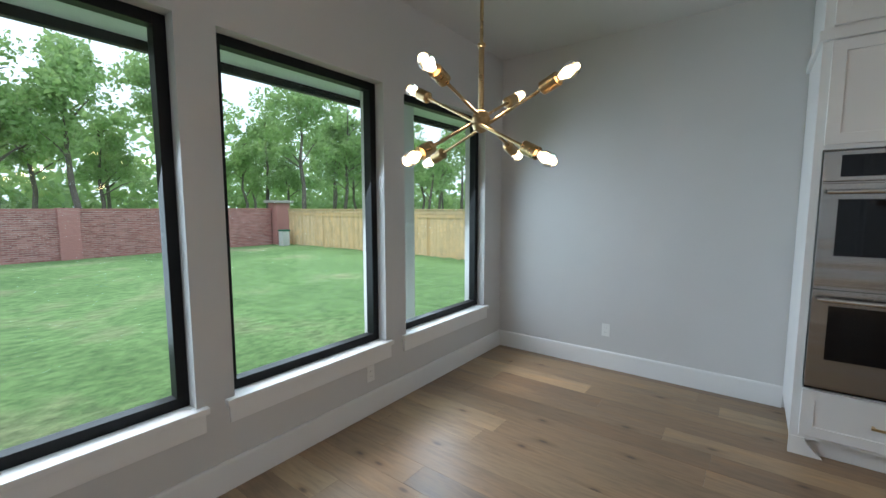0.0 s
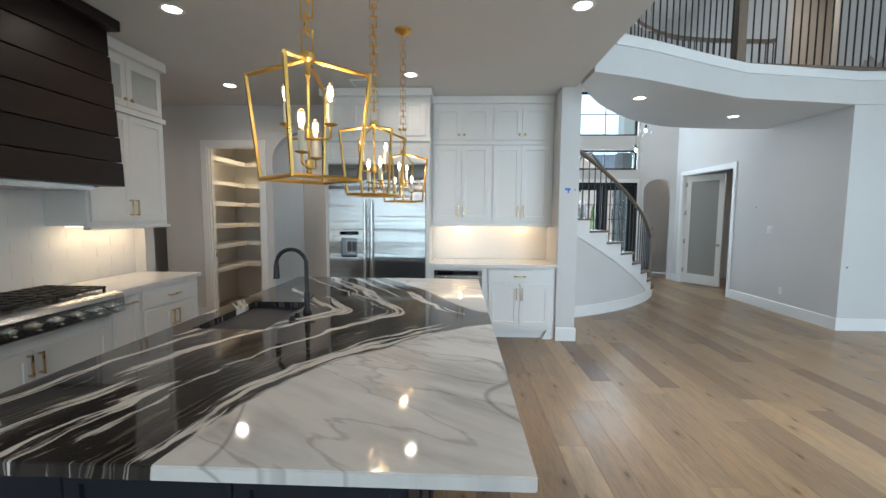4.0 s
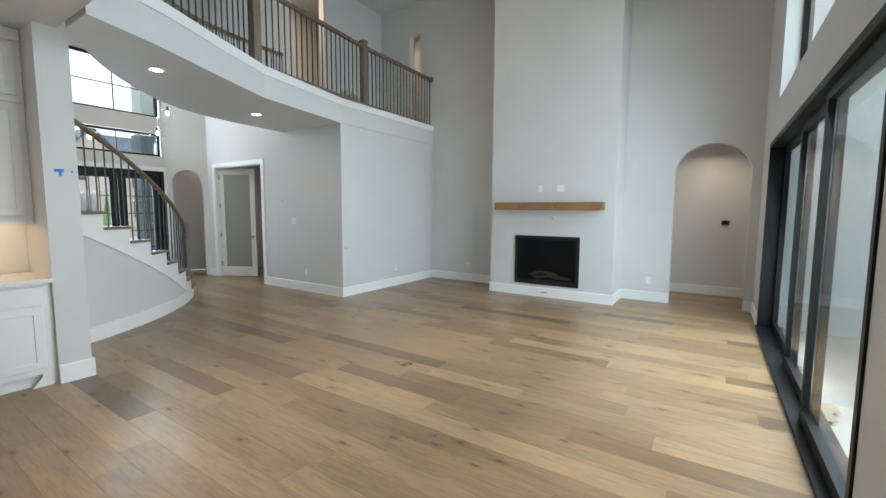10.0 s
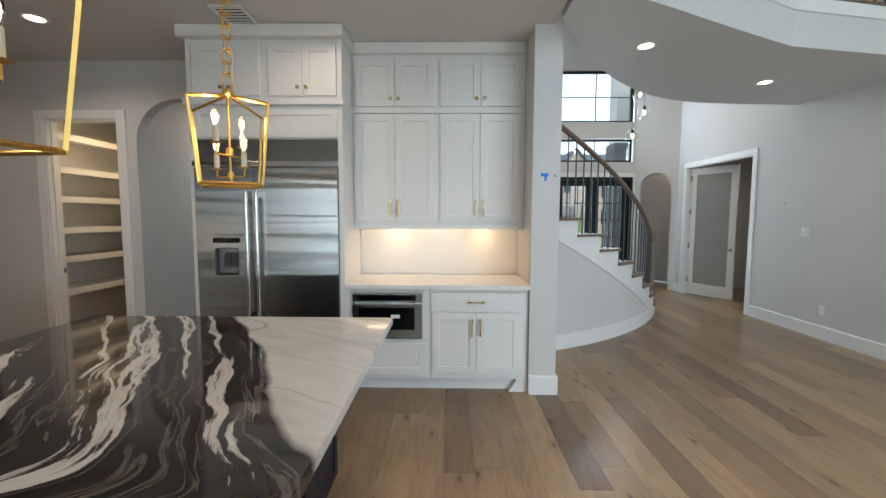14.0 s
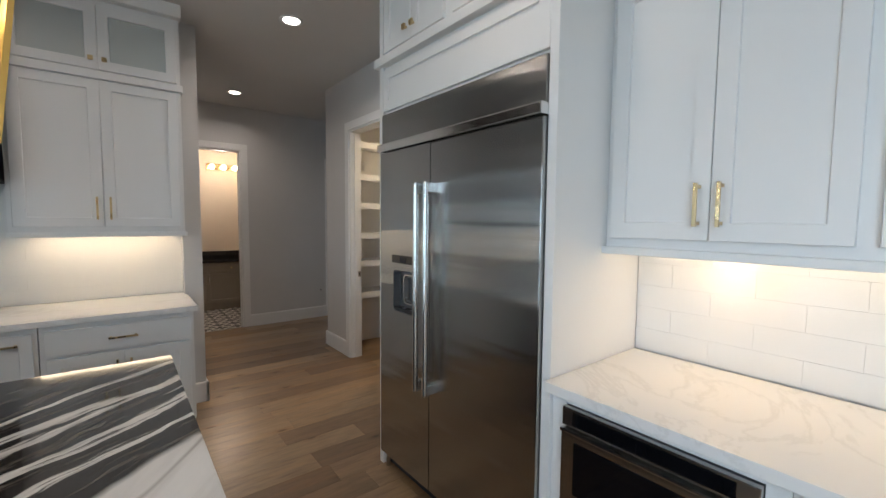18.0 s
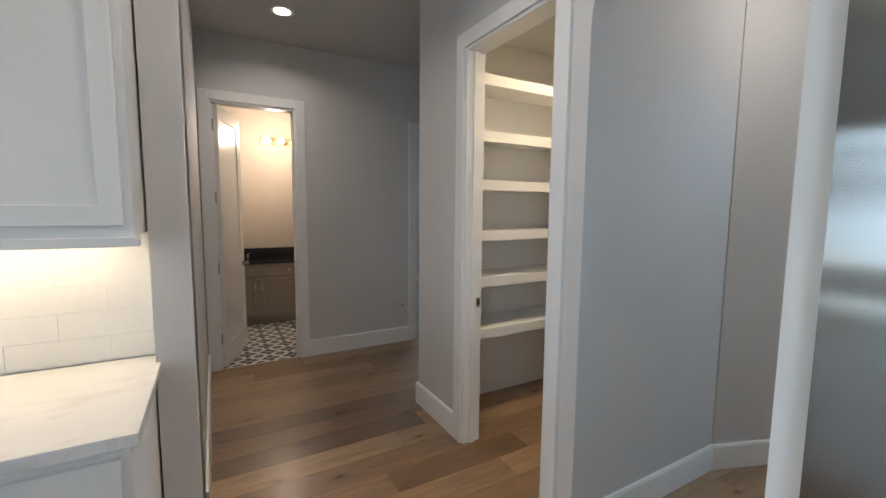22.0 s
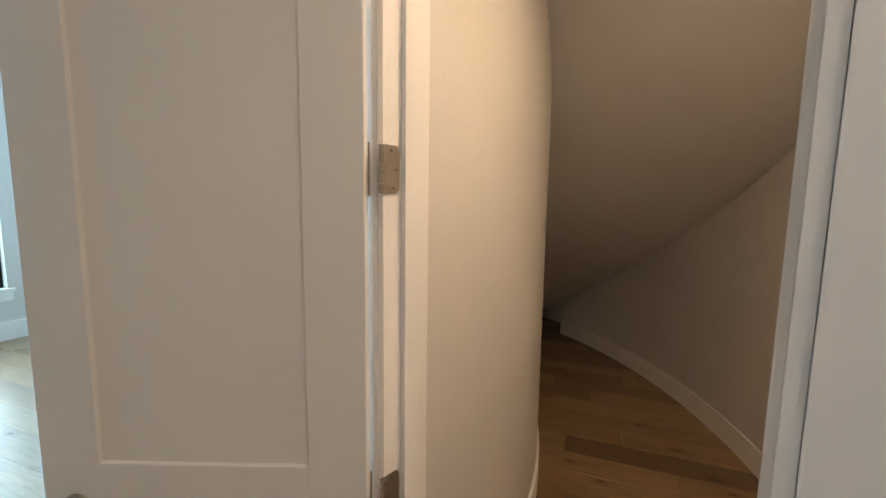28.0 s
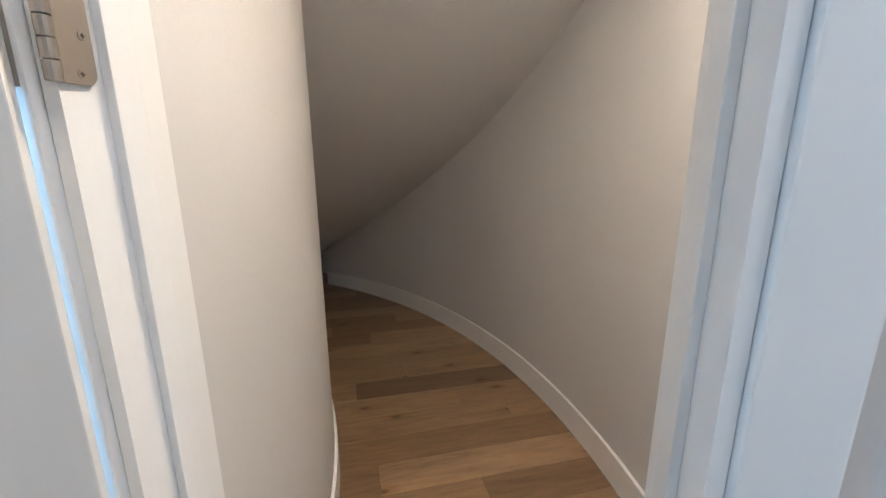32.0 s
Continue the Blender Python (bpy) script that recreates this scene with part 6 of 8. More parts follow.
# ---- lantern pendants over the island ----
def lantern(x, y, turn, drop=0.0):
    t = thing("lantern_pendant", (x, y, CH), "gold leaf open-frame lantern pendant with four lit candle bulbs", "pendant lamp", "lantern pendants over the island")
    zt, zb, a, b, zap = 2.008 - drop, 1.657 - drop * 0.6, 0.150, 0.121, 2.062 - drop
    rot = Matrix.Rotation(radians(turn - 45), 3, "Z")
    C = lambda sx, sy, h, z: Vector((x, y, z)) + rot @ Vector((sx * h, sy * h, 0))
    quad = ((1, 1), (-1, 1), (-1, -1), (1, -1))
    r = 0.0058

    def bar(name, p, q, rad=r):
        bm = bmesh.new()
        d = (q - p).normalized()
        tube(bm, [p - d * rad * 0.7, q + d * rad * 0.7], rad * 1.25, 4)
        return part(name, bm, GOLD, t)
    for i, (sx, sy) in enumerate(quad):
        nx, ny = quad[(i + 1) % 4]
        bar("post", C(sx, sy, b, zb), C(sx, sy, a, zt))
        bar("bottom_rail", C(sx, sy, b, zb), C(nx, ny, b, zb))
        bar("roof_bar", C(sx, sy, a, zt), Vector((x, y, zap)))
    bm = bmesh.new()
    lathe(bm, x, y, [(w_, h_ - drop) for w_, h_ in ((0.003, 1.672), (0.010, 1.680), (0.010, 1.688), (0.006, 1.692), (0.014, 1.695), (0.014, 1.722), (0.0045, 1.726), (0.0045, 1.792), (0.015, 1.796), (0.015, 1.828), (0.0045, 1.832), (0.0045, 2.0), (0.010, 2.008), (0.006, 2.02))] + [ (0.010, zap - 0.01), (0.024, zap), (0.024, zap + 0.018), (0.006, zap + 0.028)], 14)
    part("centre_rod", bm, GOLD, t, smooth=True)
    for k in range(4):
        za, zs_ = (1.796 - drop, 1.842 - drop) if k % 2 else (1.702 - drop, 1.738 - drop)
        an = radians(turn + 90 * k)
        dx, dy = math.cos(an), math.sin(an)
        q = Vector((x + dx * 0.076, y + dy * 0.076, 0))
        bm = bmesh.new()
        tube(bm, [(x, y, za), (x + dx * 0.068, y + dy * 0.068, za), (q.x, q.y, za + 0.006), (q.x, q.y, zs_)], 0.0046, 8)
        lathe(bm, q.x, q.y, [(0.004, zs_ - 0.005), (0.017, zs_ - 0.001), (0.025, zs_ + 0.004), (0.004, zs_ + 0.003)], 14)
        arm = part("arm", bm, GOLD, t)
        bm = bmesh.new()
        lathe(bm, q.x, q.y, [(0.0115, zs_ + 0.003), (0.0120, zs_ + 0.040), (0.0115, zs_ + 0.072)], 14)
        part("candle_sleeve", bm, CREAM, arm, "cream candle sleeve", True)
        lit_bulb(Vector((q.x, q.y, zs_ + 0.070)), Vector((0, 0, 1)), 0.0165, 0.072, arm, "lit flame-shaped bulb")
    z, k = zap + 0.03, 0
    while z < CH - 0.11:
        bm = bmesh.new()
        h, w = 0.064, 0.020
        ax = Vector((1, 0, 0)) if k % 2 else Vector((0, 1, 0))
        o = Vector((x, y, z))
        tube(bm, [o - ax * w, o + ax * w, o + ax * w + Vector((0, 0, h)), o - ax * w + Vector((0, 0, h))], 0.0045, 5, True)
        part("chain_link", bm, GOLD, t)
        z += h - 0.012
        k += 1
    bm = bmesh.new()
    lathe(bm, x, y, [(0.008, CH - 0.075), (0.012, CH - 0.05), (0.045, CH - 0.028), (0.068, CH - 0.02), (0.068, CH - 0.001)], 24)
    part("canopy", bm, GOLD, t, smooth=True)
    point_lamp("lantern_lamp", x, y, 1.93, 2.6, (1.0, 0.74, 0.46), 0.03)


for lx, ly, turn, drop in ((1.782, 1.050, 2.5, 0.0), (2.79, 1.03, 38, 0.01), (3.81, 0.997, 74, 0.022)):
    lantern(lx, ly, turn, drop)

# ---- ceiling fan ----
t = thing("ceiling_fan", (3.09, -3.7, GH), "black three-blade ceiling fan on a long rod", "ceiling fan")
FZ = 4.56
bm = bmesh.new()
lathe(bm, 3.09, -3.7, [(0.02, FZ - 0.10), (0.09, FZ - 0.09), (0.105, FZ - 0.04), (0.10, FZ + 0.02), (0.05, FZ + 0.06), (0.025, FZ + 0.08)], 26)
part("motor", bm, BLACKF, t, smooth=True)
bm = bmesh.new()
lathe(bm, 3.09, -3.7, [(0.013, FZ + 0.05), (0.013, GH - 0.05), (0.06, GH - 0.04), (0.065, GH - 0.002)], 18)
part("down_rod", bm, BLACKF, t)
for k in range(3):
    an = radians(79 + 120 * k)
    u, v = Vector((math.cos(an), math.sin(an), 0)), Vector((-math.sin(an), math.cos(an), 0))
    bm = bmesh.new()
    rows = []
    for s, w, tip in ((0.08, 0.05, 0.0), (0.2, 0.075, 0.0), (0.5, 0.07, 0.005), (0.74, 0.05, 0.012), (0.78, 0.02, 0.015)):
        o = Vector((3.09, -3.7, FZ - 0.03 + tip)) + u * s
        rows.append([bm.verts.new(o + v * w + Vector((0, 0, -0.012 + d))) for d in (0, 0.008)] + [bm.verts.new(o - v * w + Vector((0, 0, 0.012 + d))) for d in (0.008, 0)])
    for A, B in zip(rows, rows[1:]):
        for i in range(4):
            bm.faces.new((A[i], A[(i + 1) % 4], B[(i + 1) % 4], B[i]))
    bm.faces.new(rows[0]); bm.faces.new(rows[-1])
    part("blade", bm, BLACKF, t)

# ---- fireplace ----
t = thing("gas_fireplace", (3.11, -6.7, 0.22), "black glass-fronted gas fireplace insert with pale logs", "fireplace")
PFP = frame_map((0, -6.65, 0), (1, 0, 0), (0, 1, 0))
bm = bmesh.new()
for p in ((2.53, 2.59, 0.22, 1.09), (3.63, 3.69, 0.22, 1.09), (2.59, 3.63, 1.03, 1.09), (2.59, 3.63, 0.22, 0.30)):
    map_box(bm, PFP, *p, 0.001, 0.022, 0.002)
part("surround", bm, FIREBLK, t, "black steel surround")
part("firebox", mbox(PFP, 2.59, 3.63, 0.30, 1.03, 0.0006, 0.003), FIREBLK, t)
for k, (a, b, ln, an) in enumerate(((2.85, 0.36, 0.34, 8), (3.15, 0.37, 0.40, -12), (3.05, 0.43, 0.36, 20), (3.30, 0.42, 0.26, -30))):
    bm = bmesh.new()
    c = PFP(a, b, 0.012)
    d = Vector((math.cos(radians(an)), 0, math.sin(radians(an)) * 0.5)) * ln / 2
    tube(bm, [c - d, c - d * 0.4 + Vector((0, 0, 0.008)), c + d * 0.3 - Vector((0, 0, 0.006)), c + d], [0.02, 0.026, 0.024, 0.018], 9)
    for vtx in bm.verts:
        vtx.co.y = -6.645 + (vtx.co.y + 6.638) * 0.25
    part("log", bm, LOGSHADE, t, "pale ceramic log")
part("glass", mbox(PFP, 2.59, 3.63, 0.30, 1.03, 0.014, 0.017), PANED, t, "smoked glass front")
t = thing("mantel_shelf", (3.15, -6.55, 1.53), "solid oak beam mantel shelf on the chimney breast", "mantel")
part("beam", box(2.145, 4.045, -6.649, -6.46, 1.55, 1.68, 0.008), MANTEL, t)
bm = bmesh.new()
for x in (2.9, 3.55):
    add_box(bm, x, x + 0.02, -6.4605, -6.4585, 1.60, 1.612)
part("knot", bm, RUBBER, t, "small dark knot")
wall_plate(PFP, 3.245, 1.925, 1, "outlet", "white outlet above the mantel shelf")
wall_plate(PFP, 2.885, 1.92, 2, "outlet", "white double outlet above the mantel shelf")
t = thing("fireplace_switch", (3.12, -6.63, 0.08), "small grey valve cover in the chimney baseboard", "cover")
part("cover", mbox(PFP, 3.07, 3.18, 0.075, 0.095, 0.0185, 0.021, 0.001), NICKEL, t)

PS_ = frame_map((0, -7.36, 0), (1, 0, 0), (0, 1, 0))
wall_plate(PS_, 1.55, 0.36, 1, "outlet", "white outlet beside the chimney breast")
wall_plate(PS_, 5.1, 0.36, 1, "outlet", "white outlet low on the great room wall")
PEG = frame_map((6.06, 0, 0), (0, -1, 0), (-1, 0, 0))
wall_plate(PEG, 6.05, 0.36, 1, "outlet", "white outlet low on the great room side wall")
PFS = frame_map((0, -4.62, 0), (1, 0, 0), (0, 1, 0))
wall_plate(PFS, 7.37, 1.32, 2, "rocker", "white double light switch on the foyer wall")
wall_plate(PFS, 7.05, 0.36, 1, "outlet", "white outlet low on the foyer wall")
t = thing("thermostat", (0.75, -8.6, 1.3), "small black wall thermostat", "thermostat")
PVT = frame_map((0, -8.62, 0), (1, 0, 0), (0, 1, 0))
part("body", mbox(PVT, 0.425, 0.545, 1.295, 1.375, 0.001, 0.022, 0.004), RUBBER, t)
part("screen", mbox(PVT, 0.445, 0.525, 1.31, 1.36, 0.022, 0.0225), BLKGLASS, t)
t = thing("smoke_detector", (0.78, -7.95, 2.75), "white round ceiling detector", "detector")
bm = bmesh.new()
lathe(bm, 0.98, -7.85, [(0.06, 2.749), (0.06, 2.73), (0.045, 2.715), (0.02, 2.712)], 24)
part("cover", bm, PLATE, t)
# floor outlet
t = thing("floor_outlet", (3.14, -2.71, 0), "round brass floor outlet cover", "outlet")
bm = bmesh.new()
lathe(bm, 3.14, -2.71, [(0.062, 0.0005), (0.06, 0.004), (0.05, 0.005), (0.02, 0.005)], 28)
part("cover", bm, OLDBRASS, t)
bm = bmesh.new()
lathe(bm, 3.14, -2.71, [(0.035, 0.005), (0.035, 0.006), (0.03, 0.006)], 24)
part("lid", bm, BRASS, t)

# ---- stair ----
t = thing("curved_staircase", tuple(polar(3.7, 220)), "curved staircase with oak treads and white risers", "staircase")
for k in range(NSTEP):
    a1_, a2_ = A0 - STEP * k, A0 - STEP * (k + 1)
    z = RISE * (k + 1)
    bm = bmesh.new()
    ring_solid(bm, R_IN, R_OUT + 0.035, a1_ + 0.45, a2_ - 0.05, lambda a: z - 0.032, lambda a: z, 3)
    part("tread", bm, RAILW, t, "grey-brown oak tread")
    bm = bmesh.new()
    ring_solid(bm, R_IN, R_OUT - 0.004, a1_, a1_ - 0.25, lambda a: z - RISE, lambda a: z - 0.032, 1)
    part("riser", bm, TRIM, t, "white painted riser")
# sawtooth outer stringer, one white piece under each tread
for k in range(NSTEP):
    a1_, a2_ = A0 - STEP * k, A0 - STEP * (k + 1)
    z = RISE * (k + 1) - 0.033
    bm = bmesh.new()
    ring_solid(bm, R_OUT - 0.02, R_OUT + 0.012, a1_, a2_, lambda a: max(0.0, slope(a) - 0.20), lambda a: z, 4)
    part("stringer", bm, TRIM, t, "white painted stair stringer")
t = thing("stair_railing", tuple(polar(R_OUT - 0.08, A0)), "curved oak handrail on black iron balusters", "railing")
bm = bmesh.new()
rail_a = [A0 - 1.2 - k * 2.0 for k in range(26)]
tube(bm, [polar(R_OUT - 0.07, a, slope(a) + 1.03 + 0.06) for a in rail_a], 0.030, 12)
part("handrail", bm, RAILW, t, smooth=True)
for k in range(NSTEP * 3 - 18):
    a = A0 - 1.2 - k * STEP / 3
    zt = RISE * (int((A0 - a) / STEP + 1e-6) + 1)
    p = polar(R_OUT - 0.07, a)
    b = box(p.x - 0.0065, p.x + 0.0065, p.y - 0.0065, p.y + 0.0065, zt, slope(a) + 1.07)
    bal = part("baluster", b, IRON, t)
    if k % 3 == 0:
        bm = bmesh.new()
        lathe(bm, p.x, p.y, [(0.016, zt + 0.0005), (0.016, zt + 0.02), (0.009, zt + 0.03)], 8)
        part("shoe", bm, IRON, bal)
p = polar(R_OUT - 0.07, A0 - 0.6)
part("newel_post", box(p.x - 0.042, p.x + 0.042, p.y - 0.042, p.y + 0.042, RISE, 1.30, 0.006), RAILW, t, "square oak newel post")

# ---- balcony railing ----
t = thing("balcony_railing", (5.72, -2.98, 3.345), "oak handrail and newels with black iron balusters on the balcony edge", "railing")
def along(line, step):
    out, carry = [], 0.0
    for p, q in zip(line, line[1:]):
        L = (q - p).length
        s = carry
        while s < L:
            out.append(p + (q - p) * (s / L))
            s += step
        carry = s - L
    return out


def rail_run(t, line, z0, z1, step):
    """Iron balusters from z0 up to a wooden handrail whose top is z1."""
    for q in along(line, step):
        part("baluster", box(q.x - 0.0065, q.x + 0.0065, q.y - 0.0065, q.y + 0.0065, z0, z1 - 0.05), IRON, t)
    for p, q in zip(line, line[1:]):
        u = (q - p)
        P = frame_map((p.x, p.y, 0), (u.x, u.y, 0), (-u.y, u.x, 0))
        part("handrail", mbox(P, -0.004, u.length + 0.004, z1 - 0.055, z1, -0.03, 0.03, 0.006), RAILW, t)


rail_run(t, RAIL_LINE, BZ, 4.45, 0.105)
for q, zt in ((RAIL_LINE[0], 4.47), (RAIL_LINE[-3], 4.47), (RAIL_LINE[-2], 4.53)):
    post = part("newel_post", box(q.x - 0.052, q.x + 0.052, q.y - 0.052, q.y + 0.052, BZ, zt - 0.022, 0.004), RAILW, t, "square oak newel post")
    part("cap", box(q.x - 0.06, q.x + 0.06, q.y - 0.06, q.y + 0.06, zt - 0.022, zt, 0.006), RAILW, post)
q = RAIL_LINE[-1]
part("rosette", box(q.x - 0.05, q.x + 0.05, -7.359, -7.335, 4.37, 4.48, 0.004), RAILW, t, "small oak wall rosette")
t = thing("stairwell_railing", (7.45, -3.5, 3.36), "oak handrail with black iron balusters at the stair well", "railing")
rail_run(t, [p + Vector((-0.07, 0)) for p in BACK if p.y < -1.9][:-1] + [Vector((7.50, -4.58))], 3.36, 4.42, 0.11)
t = thing("cloth_bundle", (6.62, -5.35, 3.33), "crumpled pale dust sheet heaped on the upper hall floor", "cloth")
bm = bmesh.new()
bmesh.ops.create_icosphere(bm, subdivisions=4, radius=1.0)
for v in bm.verts:
    f = 1 + 0.16 * math.sin(v.co.x * 7 + v.co.y * 4) + 0.13 * math.sin(v.co.y * 9 - v.co.z * 6) + 0.06 * math.sin(v.co.x * 21 + v.co.z * 17)
    v.co = Vector((6.62 + v.co.x * 0.17 * f, -5.35 + v.co.y * 0.22 * f, 3.332 + max(0.0, (v.co.z + 0.6) * 0.24 * f)))
part("sheet", bm, CARPET, t, smooth=True)


# ---- doors ----
def panel_door(name, hinge, ang, w, h, label, mat=None, knob_side=True, glass=None, hinge_z=(0.30, 0.96, 1.61, 2.25), into=1, hinges=True):
    """A two-panel door leaf that swings from its hinge point; ang is the leaf's heading in degrees from +x."""
    u = Vector((math.cos(radians(ang)), math.sin(radians(ang)), 0))
    n = Vector((-u.y, u.x, 0)) * into
    P = frame_map((hinge[0], hinge[1], 0.012), u, n)
    mat = mat or DOORP
    st, T = 0.115, 0.035
    bm = bmesh.new()
    map_box(bm, P, 0, st, 0, h, -T, 0, 0.002)
    map_box(bm, P, w - st, w, 0, h, -T, 0, 0.002)
    rails = [(0, 0.20), (0.86, 1.0), (h - 0.12, h)] if glass is None else [(0, 0.22), (h - 0.13, h)]
    for b0, b1 in rails:
        map_box(bm, P, st, w - st, b0, b1, -T, 0, 0.002)
    d = tagged(part(name, bm, mat, None, label), kind="structure")
    for (_, lo), (hi, _2) in zip(rails, rails[1:]):
        part("panel", mbox(P, st - 0.002, w - st + 0.002, lo - 0.002, hi + 0.002, -T + 0.011, -0.011), glass or mat, d, "frosted glass panel" if glass else "")
    if knob_side:
        for s in (1, -1):
            off = 0.0 if s > 0 else -T
            bm = bmesh.new()
            c = P(w - 0.065, 0.905, off)
            tube(bm, [c, c + n * s * 0.008], 0.030, 18)
            tube(bm, [c + n * s * 0.006, c + n * s * 0.03], 0.010, 12)
            tube(bm, [c + n * s * 0.026, c + n * s * 0.034, c + n * s * 0.055, c + n * s * 0.062], [0.014, 0.026, 0.026, 0.016], 18)
            part("door_knob", bm, NICKEL, d, "round satin nickel knob", True)
    if hinges:
        for z in hinge_z:
            bm = bmesh.new()
            c = Vector((hinge[0], hinge[1], z)) + n * 0.006 - u * 0.002
            tube(bm, [c - Vector((0, 0, 0.05)), c + Vector((0, 0, 0.05))], 0.0065, 10)
            map_box(bm, P, 0.001, 0.03, z - 0.062, z + 0.038, 0.0, 0.0025)
            part("hinge", bm, NICKEL, d, "satin nickel butt hinge")
    return d


panel_door("door_closet", on_sl(0.015, 0.020), 20.5, 0.642, 2.42, "warm white two-panel closet door standing open", into=-1, hinge_z=(0.272, 0.932, 1.592, 2.252))
# hinge leaves on the closet jamb, screws showing
for z in (0.272, 0.932, 1.592, 2.252):
    t = thing("jamb_hinge", (*on_sl(-0.01, 0.0), z), "satin nickel hinge leaf with screws on the closet jamb", "hinge", "closet door hinges")
    bm = bmesh.new()
    PJ = frame_map((*on_sl(-0.0125, 0.004), 0), -SN, -SL)
    arc = [radians(15 * q) for q in range(7)]
    pts = [(0.0, -0.045)] + [(0.023 + 0.013 * math.sin(q), -0.032 - 0.013 * math.cos(q)) for q in arc] + [(0.023 + 0.013 * math.cos(q), 0.032 + 0.013 * math.sin(q)) for q in arc] + [(0.0, 0.045)]
    A = [bm.verts.new(PJ(a, z + b, 0.0005)) for a, b in pts]
    B = [bm.verts.new(PJ(a, z + b, 0.003)) for a, b in pts]
    bm.faces.new(A[::-1]); bm.faces.new(B)
    for i in range(len(pts)):
        j = (i + 1) % len(pts)
        bm.faces.new((A[i], A[j], B[j], B[i]))
    part("leaf", bm, NICKEL, t)
    for a, b in ((0.015, 0.035), (0.027, 0.0), (0.020, -0.035)):
        bm = bmesh.new()
        c = PJ(a, z + b, 0.003)
        tube(bm, [c, c - SL * 0.0006], 0.0042, 14)
        sc = part("screw", bm, NICKEL, t)
        bm = bmesh.new()
        map_box(bm, PJ, a - 0.0024, a + 0.0024, z + b - 0.0006, z + b + 0.0006, 0.0034, 0.0039)
        map_box(bm, PJ, a - 0.0006, a + 0.0006, z + b - 0.0024, z + b + 0.0024, 0.0034, 0.0040)
        part("cross_slot", bm, IRON, sc, "dark cross slot")
    bm = bmesh.new()
    c = PJ(-0.008, z, 0.004)
    for q in range(5):
        tube(bm, [c + Vector((0, 0, -0.045 + q * 0.018)), c + Vector((0, 0, -0.0284 + q * 0.018))], 0.0068, 12)
    part("knuckle", bm, NICKEL, t)
panel_door("door_powder", (4.785, 6.20), 72, 0.68, 2.41, "white two-panel powder room door standing open", hinge_z=(0.28, 0.95, 1.6, 2.24))
panel_door("door_office", (10.08, -4.68), -152, 0.84, 2.43, "white office door with a full frosted glass panel, standing open", glass=FROSTD, into=-1)

# front double door
bm = bmesh.new()
for p in ((-3.93, -3.86, 0, 2.36), (-2.31, -2.24, 0, 2.36), (-3.86, -2.31, 2.30, 2.36)):
    map_box(bm, PFE, *p, -0.15, 0.006, 0.003)
fd = tagged(part("door_front", bm, BLACKF, None, "black steel double front door with gridded glass"), kind="structure")
for lo, hi in ((-3.86, -3.09), (-3.08, -2.31)):
    bm = bmesh.new()
    for p in ((lo, lo + 0.14, 0.01, 2.30), (hi - 0.14, hi, 0.01, 2.30), (lo + 0.14, hi - 0.14, 0.01, 0.34), (lo + 0.14, hi - 0.14, 2.17, 2.30)):
        map_box(bm, PFE, *p, -0.09, -0.04, 0.003)
    leaf = part("door_leaf", bm, BLACKF, fd)
    for i in (1, 2):
        a = lo + 0.14 + (hi - lo - 0.28) * i / 3
        part("glazing_bar", mbox(PFE, a - 0.009, a + 0.009, 0.34, 2.17, -0.075, -0.055), BLACKF, leaf)
    for i in (1, 2, 3, 4):
        b = 0.34 + 1.83 * i / 5
        part("glazing_bar", mbox(PFE, lo + 0.14, hi - 0.14, b - 0.009, b + 0.009, -0.075, -0.055), BLACKF, leaf)
    g = part("pane", mbox(PFE, lo + 0.14, hi - 0.14, 0.34, 2.17, -0.068, -0.062), PANE, leaf, "clear glass")
    g.visible_shadow = False
bm = bmesh.new()
map_box(bm, PFE, -4.0, -3.93, 0, 2.45, 0.001, 0.02)
map_box(bm, PFE, -2.24, -2.15, 0, 2.45, 0.001, 0.02)
map_box(bm, PFE, -3.93, -2.24, 2.36, 2.45, 0.001, 0.02)
structure("trim", bm, TRIM, "white casing round the front door")

# foyer globe pendant
t = thing("globe_pendant", (9.25, -3.25, GH), "cluster of clear glass globe pendants in the foyer", "pendant lamp")
for gx, gy, gz in ((9.30, -3.36, 3.30), (9.18, -3.12, 2.88), (9.22, -3.24, 3.58)):
    bm = bmesh.new()
    bmesh.ops.create_uvsphere(bm, u_segments=20, v_segments=12, radius=0.115, matrix=Matrix.Translation((gx, gy, gz)))
    g = part("globe", bm, PANE, t, "clear glass globe", True)
    g.visible_shadow = False
    bm = bmesh.new()
    lathe(bm, gx, gy, [(0.01, gz - 0.02), (0.028, gz + 0.01), (0.02, gz + 0.04), (0.012, gz + 0.05)], 14)
    part("bulb", bm, GLOWBULB, g, "lit bulb", True)
    bm = bmesh.new()
    tube(bm, [(gx, gy, gz + 0.10), (gx, gy, GH - 0.03)], 0.003, 6)
    lathe(bm, gx, gy, [(0.02, gz + 0.05), (0.022, gz + 0.12), (0.01, gz + 0.13)], 12)
    part("cord", bm, IRON, t)
bm = bmesh.new()
lathe(bm, 9.24, -3.24, [(0.15, GH - 0.03), (0.15, GH - 0.002)], 24)
part("canopy", bm, IRON, t)
point_lamp("globe_lamp", 9.24, -3.24, 3.2, 20, WARM, 0.05)

